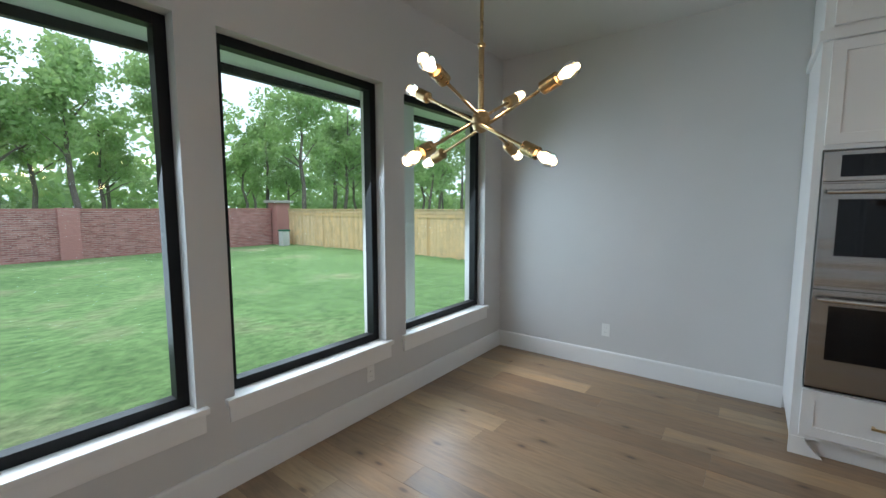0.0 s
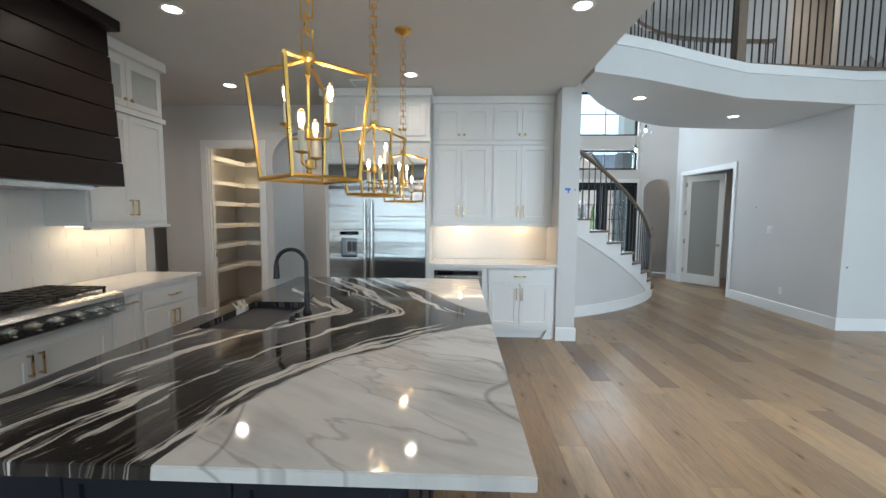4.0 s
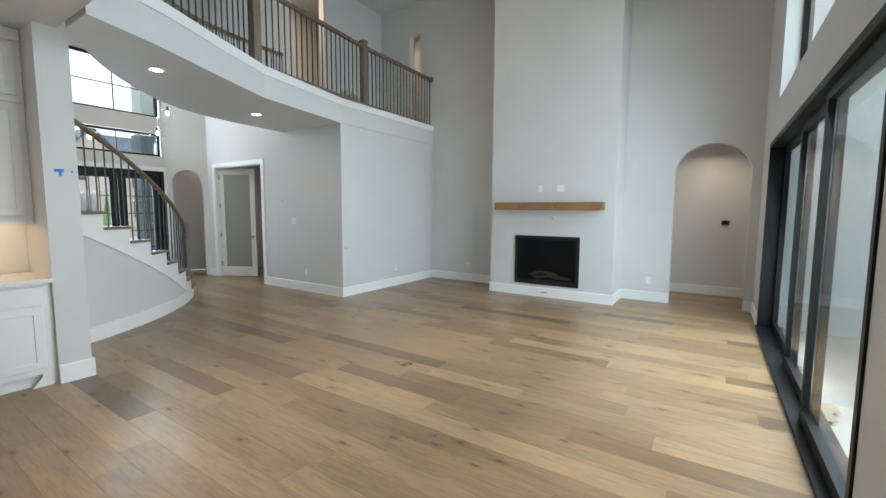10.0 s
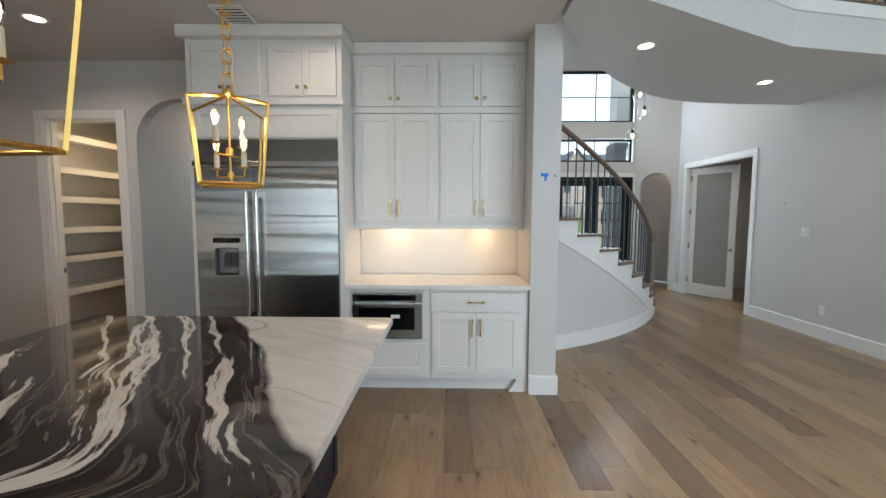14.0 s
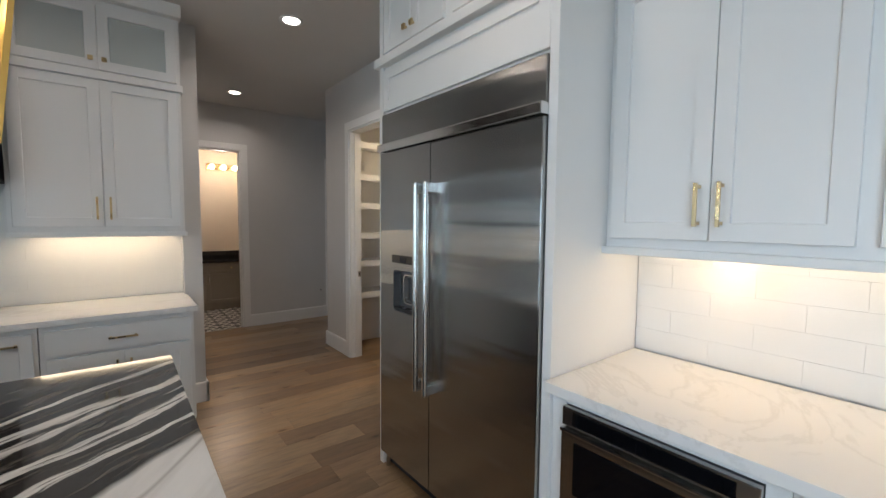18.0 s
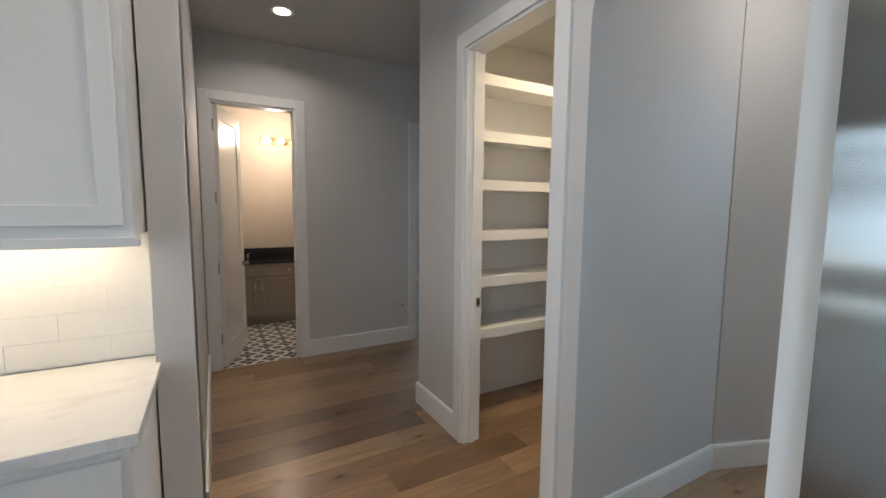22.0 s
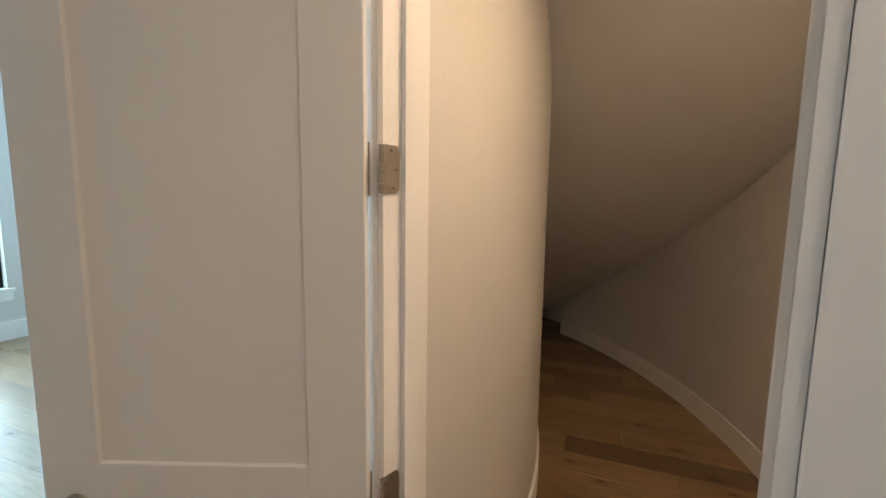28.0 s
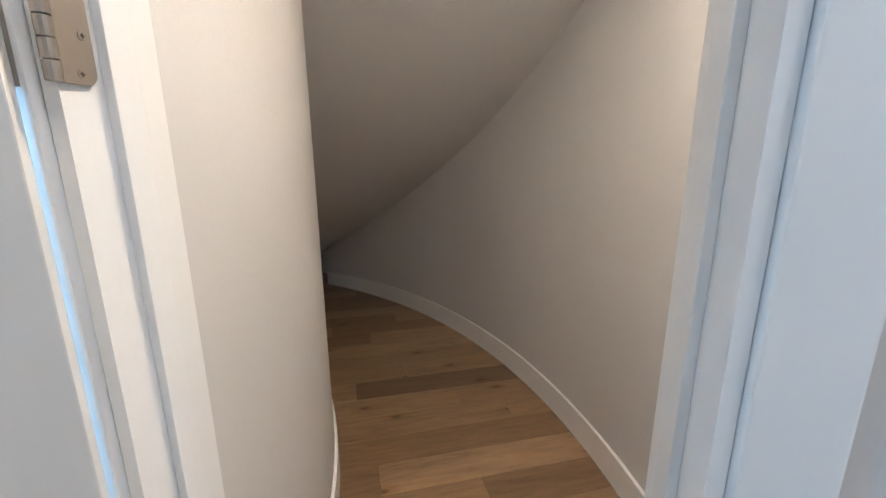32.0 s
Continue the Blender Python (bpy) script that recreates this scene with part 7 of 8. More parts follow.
# ---- passage plates ----
wall_plate(PS, -0.787, 1.35, 1, "rocker", "white single light switch beside the closet door")
PFW = frame_map((6.03, 2.305, 0), (1, 0, 0), (0, 1, 0))
wall_plate(PFW, 0.381, 1.335, 3, "rocker", "white triple light switch on the passage wall")
PPN = frame_map((7.26, 3.15, 0), (1.48, -0.55, 0), (-0.55, -1.48, 0))
wall_plate(PPN, 1.075, 1.33, 1, "rocker", "white single light switch near the arch")
# strike plate of the pantry
t = thing("strike_plate", (6.19, 4.06, 0.925), "small nickel strike plate in the pantry jamb", "strike plate")
part("plate", box(6.182, 6.212, 4.0595, 4.0625, 0.895, 0.955, 0.001), NICKEL, t)
part("latch_hole", box(6.190, 6.204, 4.0588, 4.0592, 0.91, 0.94), RUBBER, t, "dark latch hole")

# ---- pantry shelves ----
for z in (0.682, 1.05, 1.37, 1.713, 2.035, 2.40):
    t = thing("pantry_shelf", (6.9, 4.4, z), "white painted pantry shelf with a thick front edge", "shelf", "pantry shelves")
    part("board", box(6.225, 7.745, 4.25, 4.598, z - 0.03, z - 0.008), TRIM, t)
    part("front_edge", box(6.225, 7.40, 4.225, 4.25, z - 0.07, z, 0.002), TRIM, t)
    t = thing("pantry_shelf", (7.6, 3.8, z), "white painted pantry shelf on the back wall", "shelf", "pantry shelves")
    part("board", box(7.43, 7.745, 3.3, 4.248, z - 0.03, z - 0.008), TRIM, t)
    part("front_edge", box(7.405, 7.43, 3.3, 4.222, z - 0.07, z, 0.002), TRIM, t)
disk_lamp("pantry_lamp", 6.85, 3.75, CH - 0.28, 13, (1.0, 0.74, 0.42), 0.12)

# ---- powder room ----
t = thing("bathroom_vanity", (5.2, 7.8, 0), "greige bathroom vanity with a black stone top", "vanity")
PVN = frame_map((4.52, 7.56, 0), (1, 0, 0), (0, -1, 0))
part("body", mbox(PVN, 0, 1.40, 0.10, 0.80, -0.53, 0), GREIGE, t)
part("toe_kick", mbox(PVN, 0.02, 1.38, 0, 0.10, -0.5, -0.05), GREIGE, t)
d = shaker(PVN, 0.02, 0.74, 0.63, 0.78, GREIGE, t, name="drawer_front", rail=0.03)
d = shaker(PVN, 0.76, 1.38, 0.63, 0.78, GREIGE, t, name="drawer_front", rail=0.03)
knob(PVN, 1.07, 0.705, d)
for a0_, a1_, pa in ((0.02, 0.70, 0.66), (0.70, 1.38, 0.74)):
    d = shaker(PVN, a0_, a1_, 0.12, 0.61, GREIGE, t)
    bar_pull(PVN, pa, 0.53, 0.11, True, d, STEELH)
part("stone_top", mbox(PVN, -0.015, 1.425, 0.80, 0.835, -0.535, 0.03, 0.003), BLKSTONE, t, "black stone top")
part("backsplash", mbox(PVN, -0.015, 1.425, 0.835, 0.95, -0.535, -0.51, 0.002), BLKSTONE, t, "black stone backsplash")
t = thing("basin_faucet", (5.05, 7.9, 0.835), "polished widespread basin faucet", "faucet")
bm = bmesh.new()
tube(bm, [(5.02, 7.98, 0.836), (5.02, 7.98, 0.93), (5.02, 7.94, 0.955), (5.02, 7.86, 0.945)], 0.011, 10)
part("spout", bm, STEELH, t, smooth=True)
for x in (4.90, 5.14):
    bm = bmesh.new()
    lathe(bm, x, 7.98, [(0.018, 0.836), (0.014, 0.87), (0.01, 0.89)], 12)
    tube(bm, [(x, 7.98, 0.885), (x + 0.05, 7.96, 0.895)], 0.006, 8)
    part("handle", bm, STEELH, t)
t = thing("vanity_light", (5.35, 8.0, 2.35), "lit wall lamp with clustered glass shades", "wall lamp")
part("plate", box(5.35, 5.85, 8.06, 8.098, 2.36, 2.46, 0.004), BRASS, t)
for x in (5.42, 5.60, 5.78):
    bm = bmesh.new()
    bmesh.ops.create_uvsphere(bm, u_segments=14, v_segments=10, radius=0.045, matrix=Matrix.Translation((x, 7.98, 2.40)))
    part("shade", bm, GLOWBULB, t, "glowing glass shade", True)
point_lamp("vanity_lamp", 5.45, 7.4, 2.35, 24, WARM, 0.05)
# patterned floor tiles
tile_floor = structure("floor_tile_powder", box(4.5, 5.95, 6.17, 8.1, -0.1, 0.0), GROUT, "black and white patterned cement tile floor")
TS = 0.2
for i in range(8):
    for j in range(10):
        x0, y0 = 4.5 + i * TS, 6.17 + j * TS
        if x0 + TS > 6.0 or y0 + TS > 8.2:
            continue
        bm = box(x0 + 0.001, x0 + TS - 0.001, y0 + 0.001, y0 + TS - 0.001, 0.0, 0.005)
        tl = part("tile", bm, CEMW, tile_floor)
        bm = bmesh.new()
        cx, cy, h = x0 + TS / 2, y0 + TS / 2, TS / 2 - 0.002
        z = 0.0056
        for sx, sy in ((1, 0), (-1, 0), (0, 1), (0, -1)):
            o = Vector((cx + sx * h * 0.5, cy + sy * h * 0.5, z))
            if sx:
                q = [(-0.48 * h, 0), (0, -0.40 * h), (0.48 * h, 0), (0, 0.40 * h)]
            else:
                q = [(-0.40 * h, 0), (0, -0.48 * h), (0.40 * h, 0), (0, 0.48 * h)]
            bm.faces.new([bm.verts.new(o + Vector((a, b, 0))) for a, b in q])
        for sx, sy in ((1, 1), (-1, 1), (-1, -1), (1, -1)):
            o = Vector((cx + sx * h, cy + sy * h, z))
            bm.faces.new([bm.verts.new(o + Vector((a, b, 0))) for a, b in ((0, 0), (-sx * 0.55 * h, 0), (-sx * 0.3 * h, -sy * 0.3 * h), (0, -sy * 0.55 * h))])
        me = mesh_from(bm, "inlay")
        link("inlay", me, CEMB, tl)
# closet and upper hall lamps; added fill for office, niche and upper passage
disk_lamp("closet_lamp", 7.20, 1.62, 2.60, 11.5, (1.0, 0.74, 0.46), 0.12)
disk_lamp("office_lamp", 9.2, -5.6, 2.95, 5, CANW, 0.12)
disk_lamp("niche_lamp", 11.35, -4.95, 2.98, 3, CANW, 0.12)
disk_lamp("upper_passage_lamp", 6.9, -8.0, GH - 0.02, 10, WARM, 0.12)
disk_lamp("upper_hall_lamp", 8.2, -5.2, GH - 0.02, 22, WARM, 0.12)


# ---- small dark and blue marks on the walls ----
def wall_mark(P, a, b, mat, label):
    t = thing("wall_mark", tuple(P(a, b, 0)), label, "wall mark", "small marks on the walls")
    bm = bmesh.new()
    c = P(a, b, 0.0005)
    n = P(a, b, 1.0) - P(a, b, 0.0)
    tube(bm, [c, c + n * 0.006, c + n * 0.010], [0.010, 0.009, 0.004], 10)
    part("stub", bm, mat, t)


wall_mark(PP, 0.245 - 0.10, 0.71, TAPE, "small blue mark on the pantry casing wall")
wall_mark(PN, 6.59, 0.42, RUBBER, "small dark mark low on the hall wall")
wall_mark(PFP, 3.02, 1.40, RUBBER, "small dark mark under the mantel shelf")
wall_mark(PFS, 7.72, 1.70, RUBBER, "small dark mark on the foyer wall")
wall_mark(PEG, 4.70, 0.86, RUBBER, "small dark mark near the great room corner")

# ---- outside, garden side ----
GZ = -0.25
bm = bmesh.new()
bmesh.ops.create_grid(bm, x_segments=2, y_segments=2, size=900)
for v in bm.verts:
    v.co.z = GZ
structure("ground", bm, LAWN, "mown green lawn with worn patches")
structure("pavement_patio", box(-5.0, -0.13, -6.9, -1.25, GZ, -0.03), CONCRETE, "pale concrete patio")
wall("wall_patio_wing", (-0.13, -6.9), (-6.0, -6.9), GZ, 3.4, 0.3, mat=SOFFIT, label="white painted outside wall of the house wing")
structure("ceiling_eave", box(-3.05, -2.44, -1.2, 4.4, 2.52, 2.62), SOFFIT, "pale painted eave soffit")
# fascia coloured black to stand for the shadow along the eave's bottom edge
structure("trim_fascia", box(-3.10, -3.05, -1.2, 4.4, 2.46, 2.72), BLACKF, "eave fascia coloured black for the shadow along its bottom edge")
t = thing("porch_post", (-2.95, 3.2, GZ), "square pale painted porch post outside the nook", "post")
part("shaft", box(-3.05, -2.84, 3.05, 3.26, GZ, 2.52, 0.01), SOFFIT, t)


def brick_run(name, label, cx, y0, y1, z1, thick, nparts_from, nparts_to):
    """A garden brick wall along y at x = cx, seen from its east side."""
    t = thing(name, (cx, (y0 + y1) / 2, GZ), label, "wall")
    part("core", box(cx - thick / 2 + 0.01, cx + thick / 2 - 0.008, y0, y1, GZ, z1 - 0.05), MORTAR, t)
    bw, bh, g = 0.205, 0.068, 0.011
    sb = bmesh.new()
    add_box(sb, 0, 0.02, 0, bw - g, 0, bh - g, 0.003)
    bme = mesh_from(sb, "brick")
    bme.materials.append(BRICK)
    fv, ff = [], []
    n, row, z = 0, 0, GZ
    while z < z1 - bh:
        y = y0 - (bw / 2 if row % 2 else 0)
        while y < y1:
            lo, hi = max(y, y0), min(y + bw - g, y1)
            if hi - lo > 0.05:
                i, x0, x1 = len(fv), cx + thick / 2 - 0.012, cx + thick / 2 + 0.004
                fv += [(x0, lo, z), (x1, lo, z), (x1, hi, z), (x0, hi, z), (x0, lo, z + bh - g), (x1, lo, z + bh - g), (x1, hi, z + bh - g), (x0, hi, z + bh - g)]
                ff += [(i + a, i + b, i + c, i + d) for a, b, c, d in ((4, 5, 6, 7), (1, 2, 6, 5), (0, 1, 5, 4), (2, 3, 7, 6), (0, 3, 2, 1))]
            y += bw
        z += bh
        row += 1
    me = bpy.data.meshes.new("bricks")
    me.from_pydata(fv, [], ff)
    link("bricks", me, BRICK, t)
    t.children[-1]["kind"] = "stuff"
    part("coping", box(cx - thick / 2 - 0.02, cx + thick / 2 + 0.02, y0, y1, z1 - 0.05, z1 + 0.02, 0.006), BRICK, t, "soldier course coping")
    return t


bw_ = brick_run("garden_brick_wall", "long red brick garden wall at the lawn's end", -18.6, -26.0, 10.9, 1.46, 0.24, 0, 0)
for y in (-5.4, 3.55):
    pt = thing("brick_pier", (-18.45, y, GZ), "red brick pier of the garden wall", "pier", "brick piers")
    part("shaft", box(-18.75, -18.35, y - 0.28, y + 0.28, GZ, 1.50, 0.005), BRICK, pt)
pt = thing("brick_pier", (-18.4, 11.3, GZ), "red brick corner pier with a pale stone cap", "pier", "brick piers")
part("shaft", box(-18.8, -18.1, 10.95, 11.65, GZ, 1.74, 0.005), BRICK, pt)
part("cap", box(-18.95, -17.95, 10.80, 11.80, 1.74, 1.86, 0.03), CONCRETE, pt, "pale stone cap")
# timber fence
t = thing("timber_fence", (-10, 11.4, GZ), "new cedar board fence with a top rail", "fence")
board = mesh_from(box(0, 0.138, 0, 0.018, 0, 1.62, 0.002), "fence_board")
board.materials.append(CEDAR)
x, k = -17.8, 0
rng2 = random.Random(3)
while x < 4.0 and k < 290:
    o = new("fence_board", board)
    o.location = (x - t.location.x, 11.40 - t.location.y, rng2.uniform(-0.012, 0.012) + 0.04)
    o.parent = t
    x += 0.142
    k += 1
for z in (1.30, 1.16):
    part("rail", box(-17.8, 4.0, 11.375, 11.40, z, z + 0.09, 0.003), CEDAR, t)
part("cap_rail", box(-17.8, 4.0, 11.34, 11.45, 1.42, 1.46, 0.004), CEDAR, t)
for k in range(9):
    part("post", box(-17.6 + k * 2.4, -17.5 + k * 2.4, 11.42, 11.52, GZ, 1.40), CEDAR, t)
t = thing("utility_box", (-17.5, 10.9, GZ), "small pale green utility box on the lawn", "utility box")
part("case", box(-17.65, -17.3, 10.73, 11.08, GZ, 0.42, 0.03), SOFFIT, t)
part("lid", box(-17.67, -17.28, 10.71, 11.10, 0.42, 0.5, 0.02), GREENP, t)


def leafy_tree(rng, x, y, h, lean=0.0, base=GZ, clumps=22, spread=0.26, lv=34):
    """A tapered trunk with limbs and a ragged crown of small leaf cards."""
    t = thing("tree", (x, y, base), "tall leafy green tree behind the garden wall", "tree", "trees behind the garden")
    bm = bmesh.new()
    top = Vector((x + lean, y + rng.uniform(-0.4, 0.4), base + h * 0.86))
    foot = Vector((x, y, base))
    n = 6
    line = [foot.lerp(top, i / n) + Vector((rng.uniform(-0.12, 0.12), rng.uniform(-0.12, 0.12), 0)) * (1 if 0 < i < n else 0) for i in range(n + 1)]
    r0 = 0.012 * h + 0.04
    tube(bm, line, [r0 * (1 - 0.82 * i / n) for i in range(n + 1)], 7)
    ends = []
    for k in range(7):
        f = rng.uniform(0.35, 0.95)
        p = foot.lerp(top, f)
        an, ln = rng.uniform(0, math.tau), h * spread * (1.15 - f) * rng.uniform(0.7, 1.2)
        q = p + Vector((math.cos(an) * ln, math.sin(an) * ln, ln * rng.uniform(0.5, 1.0)))
        tube(bm, [p, p.lerp(q, 0.5) + Vector((0, 0, 0.1)), q], [r0 * 0.35, r0 * 0.22, r0 * 0.08], 5)
        ends.append(q)
    part("trunk", bm, BARK, t)
    fv, ff = [], []
    for k in range(clumps):
        c = ends[k % len(ends)].lerp(foot.lerp(top, rng.uniform(0.45, 1.08)), rng.uniform(0.0, 0.75)) + Vector((rng.gauss(0, h * 0.055), rng.gauss(0, h * 0.055), rng.gauss(0, h * 0.05)))
        cr = h * rng.uniform(0.05, 0.10)
        for j in range(lv):
            d = Vector((rng.gauss(0, 1), rng.gauss(0, 1), rng.gauss(0, 0.75)))
            d = d.normalized() * cr * rng.uniform(0.35, 1.1)
            o = c + d
            u = Vector((rng.gauss(0, 1), rng.gauss(0, 1), rng.gauss(0, 1))).normalized()
            v = u.cross(Vector((rng.gauss(0, 1), rng.gauss(0, 1), rng.gauss(0, 1)))).normalized()
            s = rng.uniform(0.08, 0.17) * h / 10
            i = len(fv)
            fv += [tuple(o - u * s), tuple(o - v * s * 0.55), tuple(o + u * s), tuple(o + v * s * 0.55)]
            ff.append((i, i + 1, i + 2, i + 3))
    me = bpy.data.meshes.new("crown")
    me.from_pydata(fv, [], ff)
    link("crown", me, LEAF, t)


rng3 = random.Random(11)
for k in range(44):
    y = -24 + k * 1.33 + rng3.uniform(-0.7, 0.7)
    leafy_tree(rng3, -27 + rng3.uniform(-4.5, 5.0), y, rng3.uniform(6.5, 12.0), rng3.uniform(-0.8, 0.8), clumps=24, lv=170)
for k in range(13):
    x = -20 + k * 2.1 + rng3.uniform(-0.7, 0.7)
    leafy_tree(rng3, x, 24 + rng3.uniform(-3, 4), rng3.uniform(6.5, 11.0), rng3.uniform(-0.8, 0.8), clumps=18, lv=110)
# far woods: one ragged mass of foliage
fv, ff = [], []
for k in range(26000):
    if k % 3:
        o = Vector((rng3.uniform(-46, -36), rng3.uniform(-40, 44), GZ + abs(rng3.gauss(0, 1)) * 3.5 + 0.3))
    else:
        o = Vector((rng3.uniform(-46, 14), rng3.uniform(36, 44), GZ + abs(rng3.gauss(0, 1)) * 2.1 + 0.3))
    u = Vector((rng3.gauss(0, 1), rng3.gauss(0, 1), rng3.gauss(0, 1))).normalized()
    v = u.cross(Vector((rng3.gauss(0, 1), rng3.gauss(0, 1), rng3.gauss(0, 1)))).normalized()
    s = rng3.uniform(0.2, 0.55)
    i = len(fv)
    fv += [tuple(o - u * s), tuple(o - v * s * 0.6), tuple(o + u * s), tuple(o + v * s * 0.6)]
    ff.append((i, i + 1, i + 2, i + 3))
me = bpy.data.meshes.new("far_woods")
me.from_pydata(fv, [], ff)
tagged(link("far_woods", me, LEAF), "dense far green woods", "woods", kind="stuff")

# ---- outside, street side ----
structure("road", box(15.5, 30.6, -120, 120, GZ - 0.15, GZ + 0.012), CONCRETE, "pale concrete street")
structure("ground_verge", box(25.6, 28.0, -30, -4.2, GZ - 0.1, GZ + 0.05, 0.03), LAWN, "strip of green grass beside the street")
structure("pavement_drive", box(14.0, 15.5, -14.0, -4.5, GZ - 0.1, GZ + 0.02), CONCRETE, "pale concrete front walk and drive")
structure("ground_building_lot", box(33.5, 70.0, -60, 60, GZ - 0.1, GZ + 0.02), DIRT, "bare dirt of a building lot")
structure("pavement_kerb", box(30.6, 30.85, -120, 120, GZ - 0.1, GZ + 0.12, 0.02), CONCRETE, "concrete kerb")


def gable(bm, x0, x1, y0, y1, z0, z1, along_y):
    """A gable roof block."""
    o = 0.35
    if along_y:
        c = (x0 + x1) / 2
        A = [(x0 - o, y0 - o, z0), (x1 + o, y0 - o, z0), (c, y0 - o, z1)]
        B = [(x0 - o, y1 + o, z0), (x1 + o, y1 + o, z0), (c, y1 + o, z1)]
    else:
        c = (y0 + y1) / 2
        A = [(x0 - o, y0 - o, z0), (x0 - o, y1 + o, z0), (x0 - o, c, z1)]
        B = [(x1 + o, y0 - o, z0), (x1 + o, y1 + o, z0), (x1 + o, c, z1)]
    a, b = [bm.verts.new(p) for p in A], [bm.verts.new(p) for p in B]
    bm.faces.new(a)
    bm.faces.new(b[::-1])
    for i in range(3):
        j = (i + 1) % 3
        bm.faces.new((a[i], a[j], b[j], b[i]))


def street_house(x0, y0, y1, eave, ridge, label, wings, wall_mat, wins):
    t = thing("house", (x0 + 4, (y0 + y1) / 2, GZ), label, "house", "houses across the street")
    part("wall", box(x0, x0 + 9, y0, y1, GZ, eave), wall_mat, t)
    bm = bmesh.new()
    gable(bm, x0, x0 + 9, y0, y1, eave, ridge, True)
    part("roof", bm, ROOF, t)
    for wy0, wy1, we, wr in wings:
        bm = bmesh.new()
        add_box(bm, x0 - 1.6, x0, wy0, wy1, GZ, we)
        c = (wy0 + wy1) / 2
        q = [bm.verts.new((x0 - 1.6, wy0, we)), bm.verts.new((x0 - 1.6, wy1, we)), bm.verts.new((x0 - 1.6, c, wr - 0.25))]
        bm.faces.new(q)
        part("wing", bm, wall_mat, t)
        bm = bmesh.new()
        for sgn, ya in ((1, wy0 - 0.4), (-1, wy1 + 0.4)):
            r = [(x0 - 1.95, ya, we - 0.3), (x0 + 3.0, ya, we - 0.3), (x0 + 3.0, c, wr), (x0 - 1.95, c, wr)]
            lo = [bm.verts.new(p) for p in r]
            hi = [bm.verts.new((p[0], p[1], p[2] + 0.14)) for p in r]
            bm.faces.new(lo[::-1]); bm.faces.new(hi)
            for i in range(4):
                j = (i + 1) % 4
                bm.faces.new((lo[i], lo[j], hi[j], hi[i]))
        part("gable_roof", bm, ROOF, t)
    for wx, wy, wz, ww, wh in wins:
        w = part("window", box(x0 + wx - 0.07, x0 + wx - 0.005, wy - ww / 2, wy + ww / 2, wz, wz + wh), TRIM, t, "white window frame")
        for s in (-1, 1):
            part("pane", box(x0 + wx - 0.085, x0 + wx - 0.071, wy + s * ww / 4 - ww / 4 + 0.06, wy + s * ww / 4 + ww / 4 - 0.06, wz + 0.07, wz + wh - 0.07), BLKGLASS, w)
    d = part("door", box(x0 - 0.06, x0 - 0.005, (y0 + y1) / 2 - 3.2, (y0 + y1) / 2 - 2.1, GZ, 2.0), RAILW, t, "dark front door")
    part("fascia", box(x0 - 0.42, x0 - 0.35, y0 - 0.3, y1 + 0.3, eave - 0.22, eave), TRIM, t)


def yz_block(bm, pts, x0, x1):
    """A block whose outline in the y-z plane is pts, between x0 and x1."""
    a = [bm.verts.new((x0, y, z)) for y, z in pts]
    b = [bm.verts.new((x1, y, z)) for y, z in pts]
    bm.faces.new(a)
    bm.faces.new(b[::-1])
    for i in range(len(pts)):
        j = (i + 1) % len(pts)
        bm.faces.new((a[i], a[j], b[j], b[i]))


def gabled_part(t, y0, y1, ze, zp, x0, x1):
    c = (y0 + y1) / 2
    bm = bmesh.new()
    yz_block(bm, [(y0, GZ), (y1, GZ), (y1, ze), (c, zp), (y0, ze)], x0, x1)
    part("wall", bm, HOUSEW, t)
    k = (zp - ze) / (c - y0)
    for ya in (y0 - 0.4, y1 + 0.4):
        zl = ze - 0.4 * k
        bm = bmesh.new()
        yz_block(bm, [(ya, zl + 0.02), (c, zp + 0.02), (c, zp + 0.22), (ya, zl + 0.20)], x0 - 0.35, x1)
        part("roof", bm, ROOF, t)


def house_window(t, x, y, z, w, h):
    f = part("window", box(x - 0.06, x - 0.004, y - w / 2, y + w / 2, z, z + h), BLACKF, t, "dark framed window")
    for k in (0, 1):
        part("pane", box(x - 0.075, x - 0.061, y - w / 2 + 0.07, y + w / 2 - 0.07, z + 0.07 + k * h / 2, z + h / 2 - 0.03 + k * h / 2), HGLASS, f)


t = thing("house", (50, -7, GZ), "large pale brick house with steep gables, being finished", "house", "houses across the street")
gabled_part(t, -3.6, 0.45, 2.8, 4.5, 46.4, 53.0)
gabled_part(t, -8.0, -0.9, 4.3, 7.7, 47.6, 57.0)
bm = bmesh.new()
add_box(bm, 48.0, 57.0, -22.0, -8.0, GZ, 5.3)
part("wall", bm, HOUSEW, t)
bm = bmesh.new()
q = [(47.5, 5.2), (52.5, 9.0), (57.5, 5.2), (57.5, 5.05), (47.5, 5.05)]
a_, b_ = [bm.verts.new((x, -22.4, z)) for x, z in q], [bm.verts.new((x, -6.5, z)) for x, z in q]
bm.faces.new(a_); bm.faces.new(b_[::-1])
for k in range(5):
    bm.faces.new((a_[k], a_[(k + 1) % 5], b_[(k + 1) % 5], b_[k]))
part("roof", bm, ROOF, t)
gabled_part(t, -15.6, -11.4, 6.2, 8.6, 46.8, 53.0)
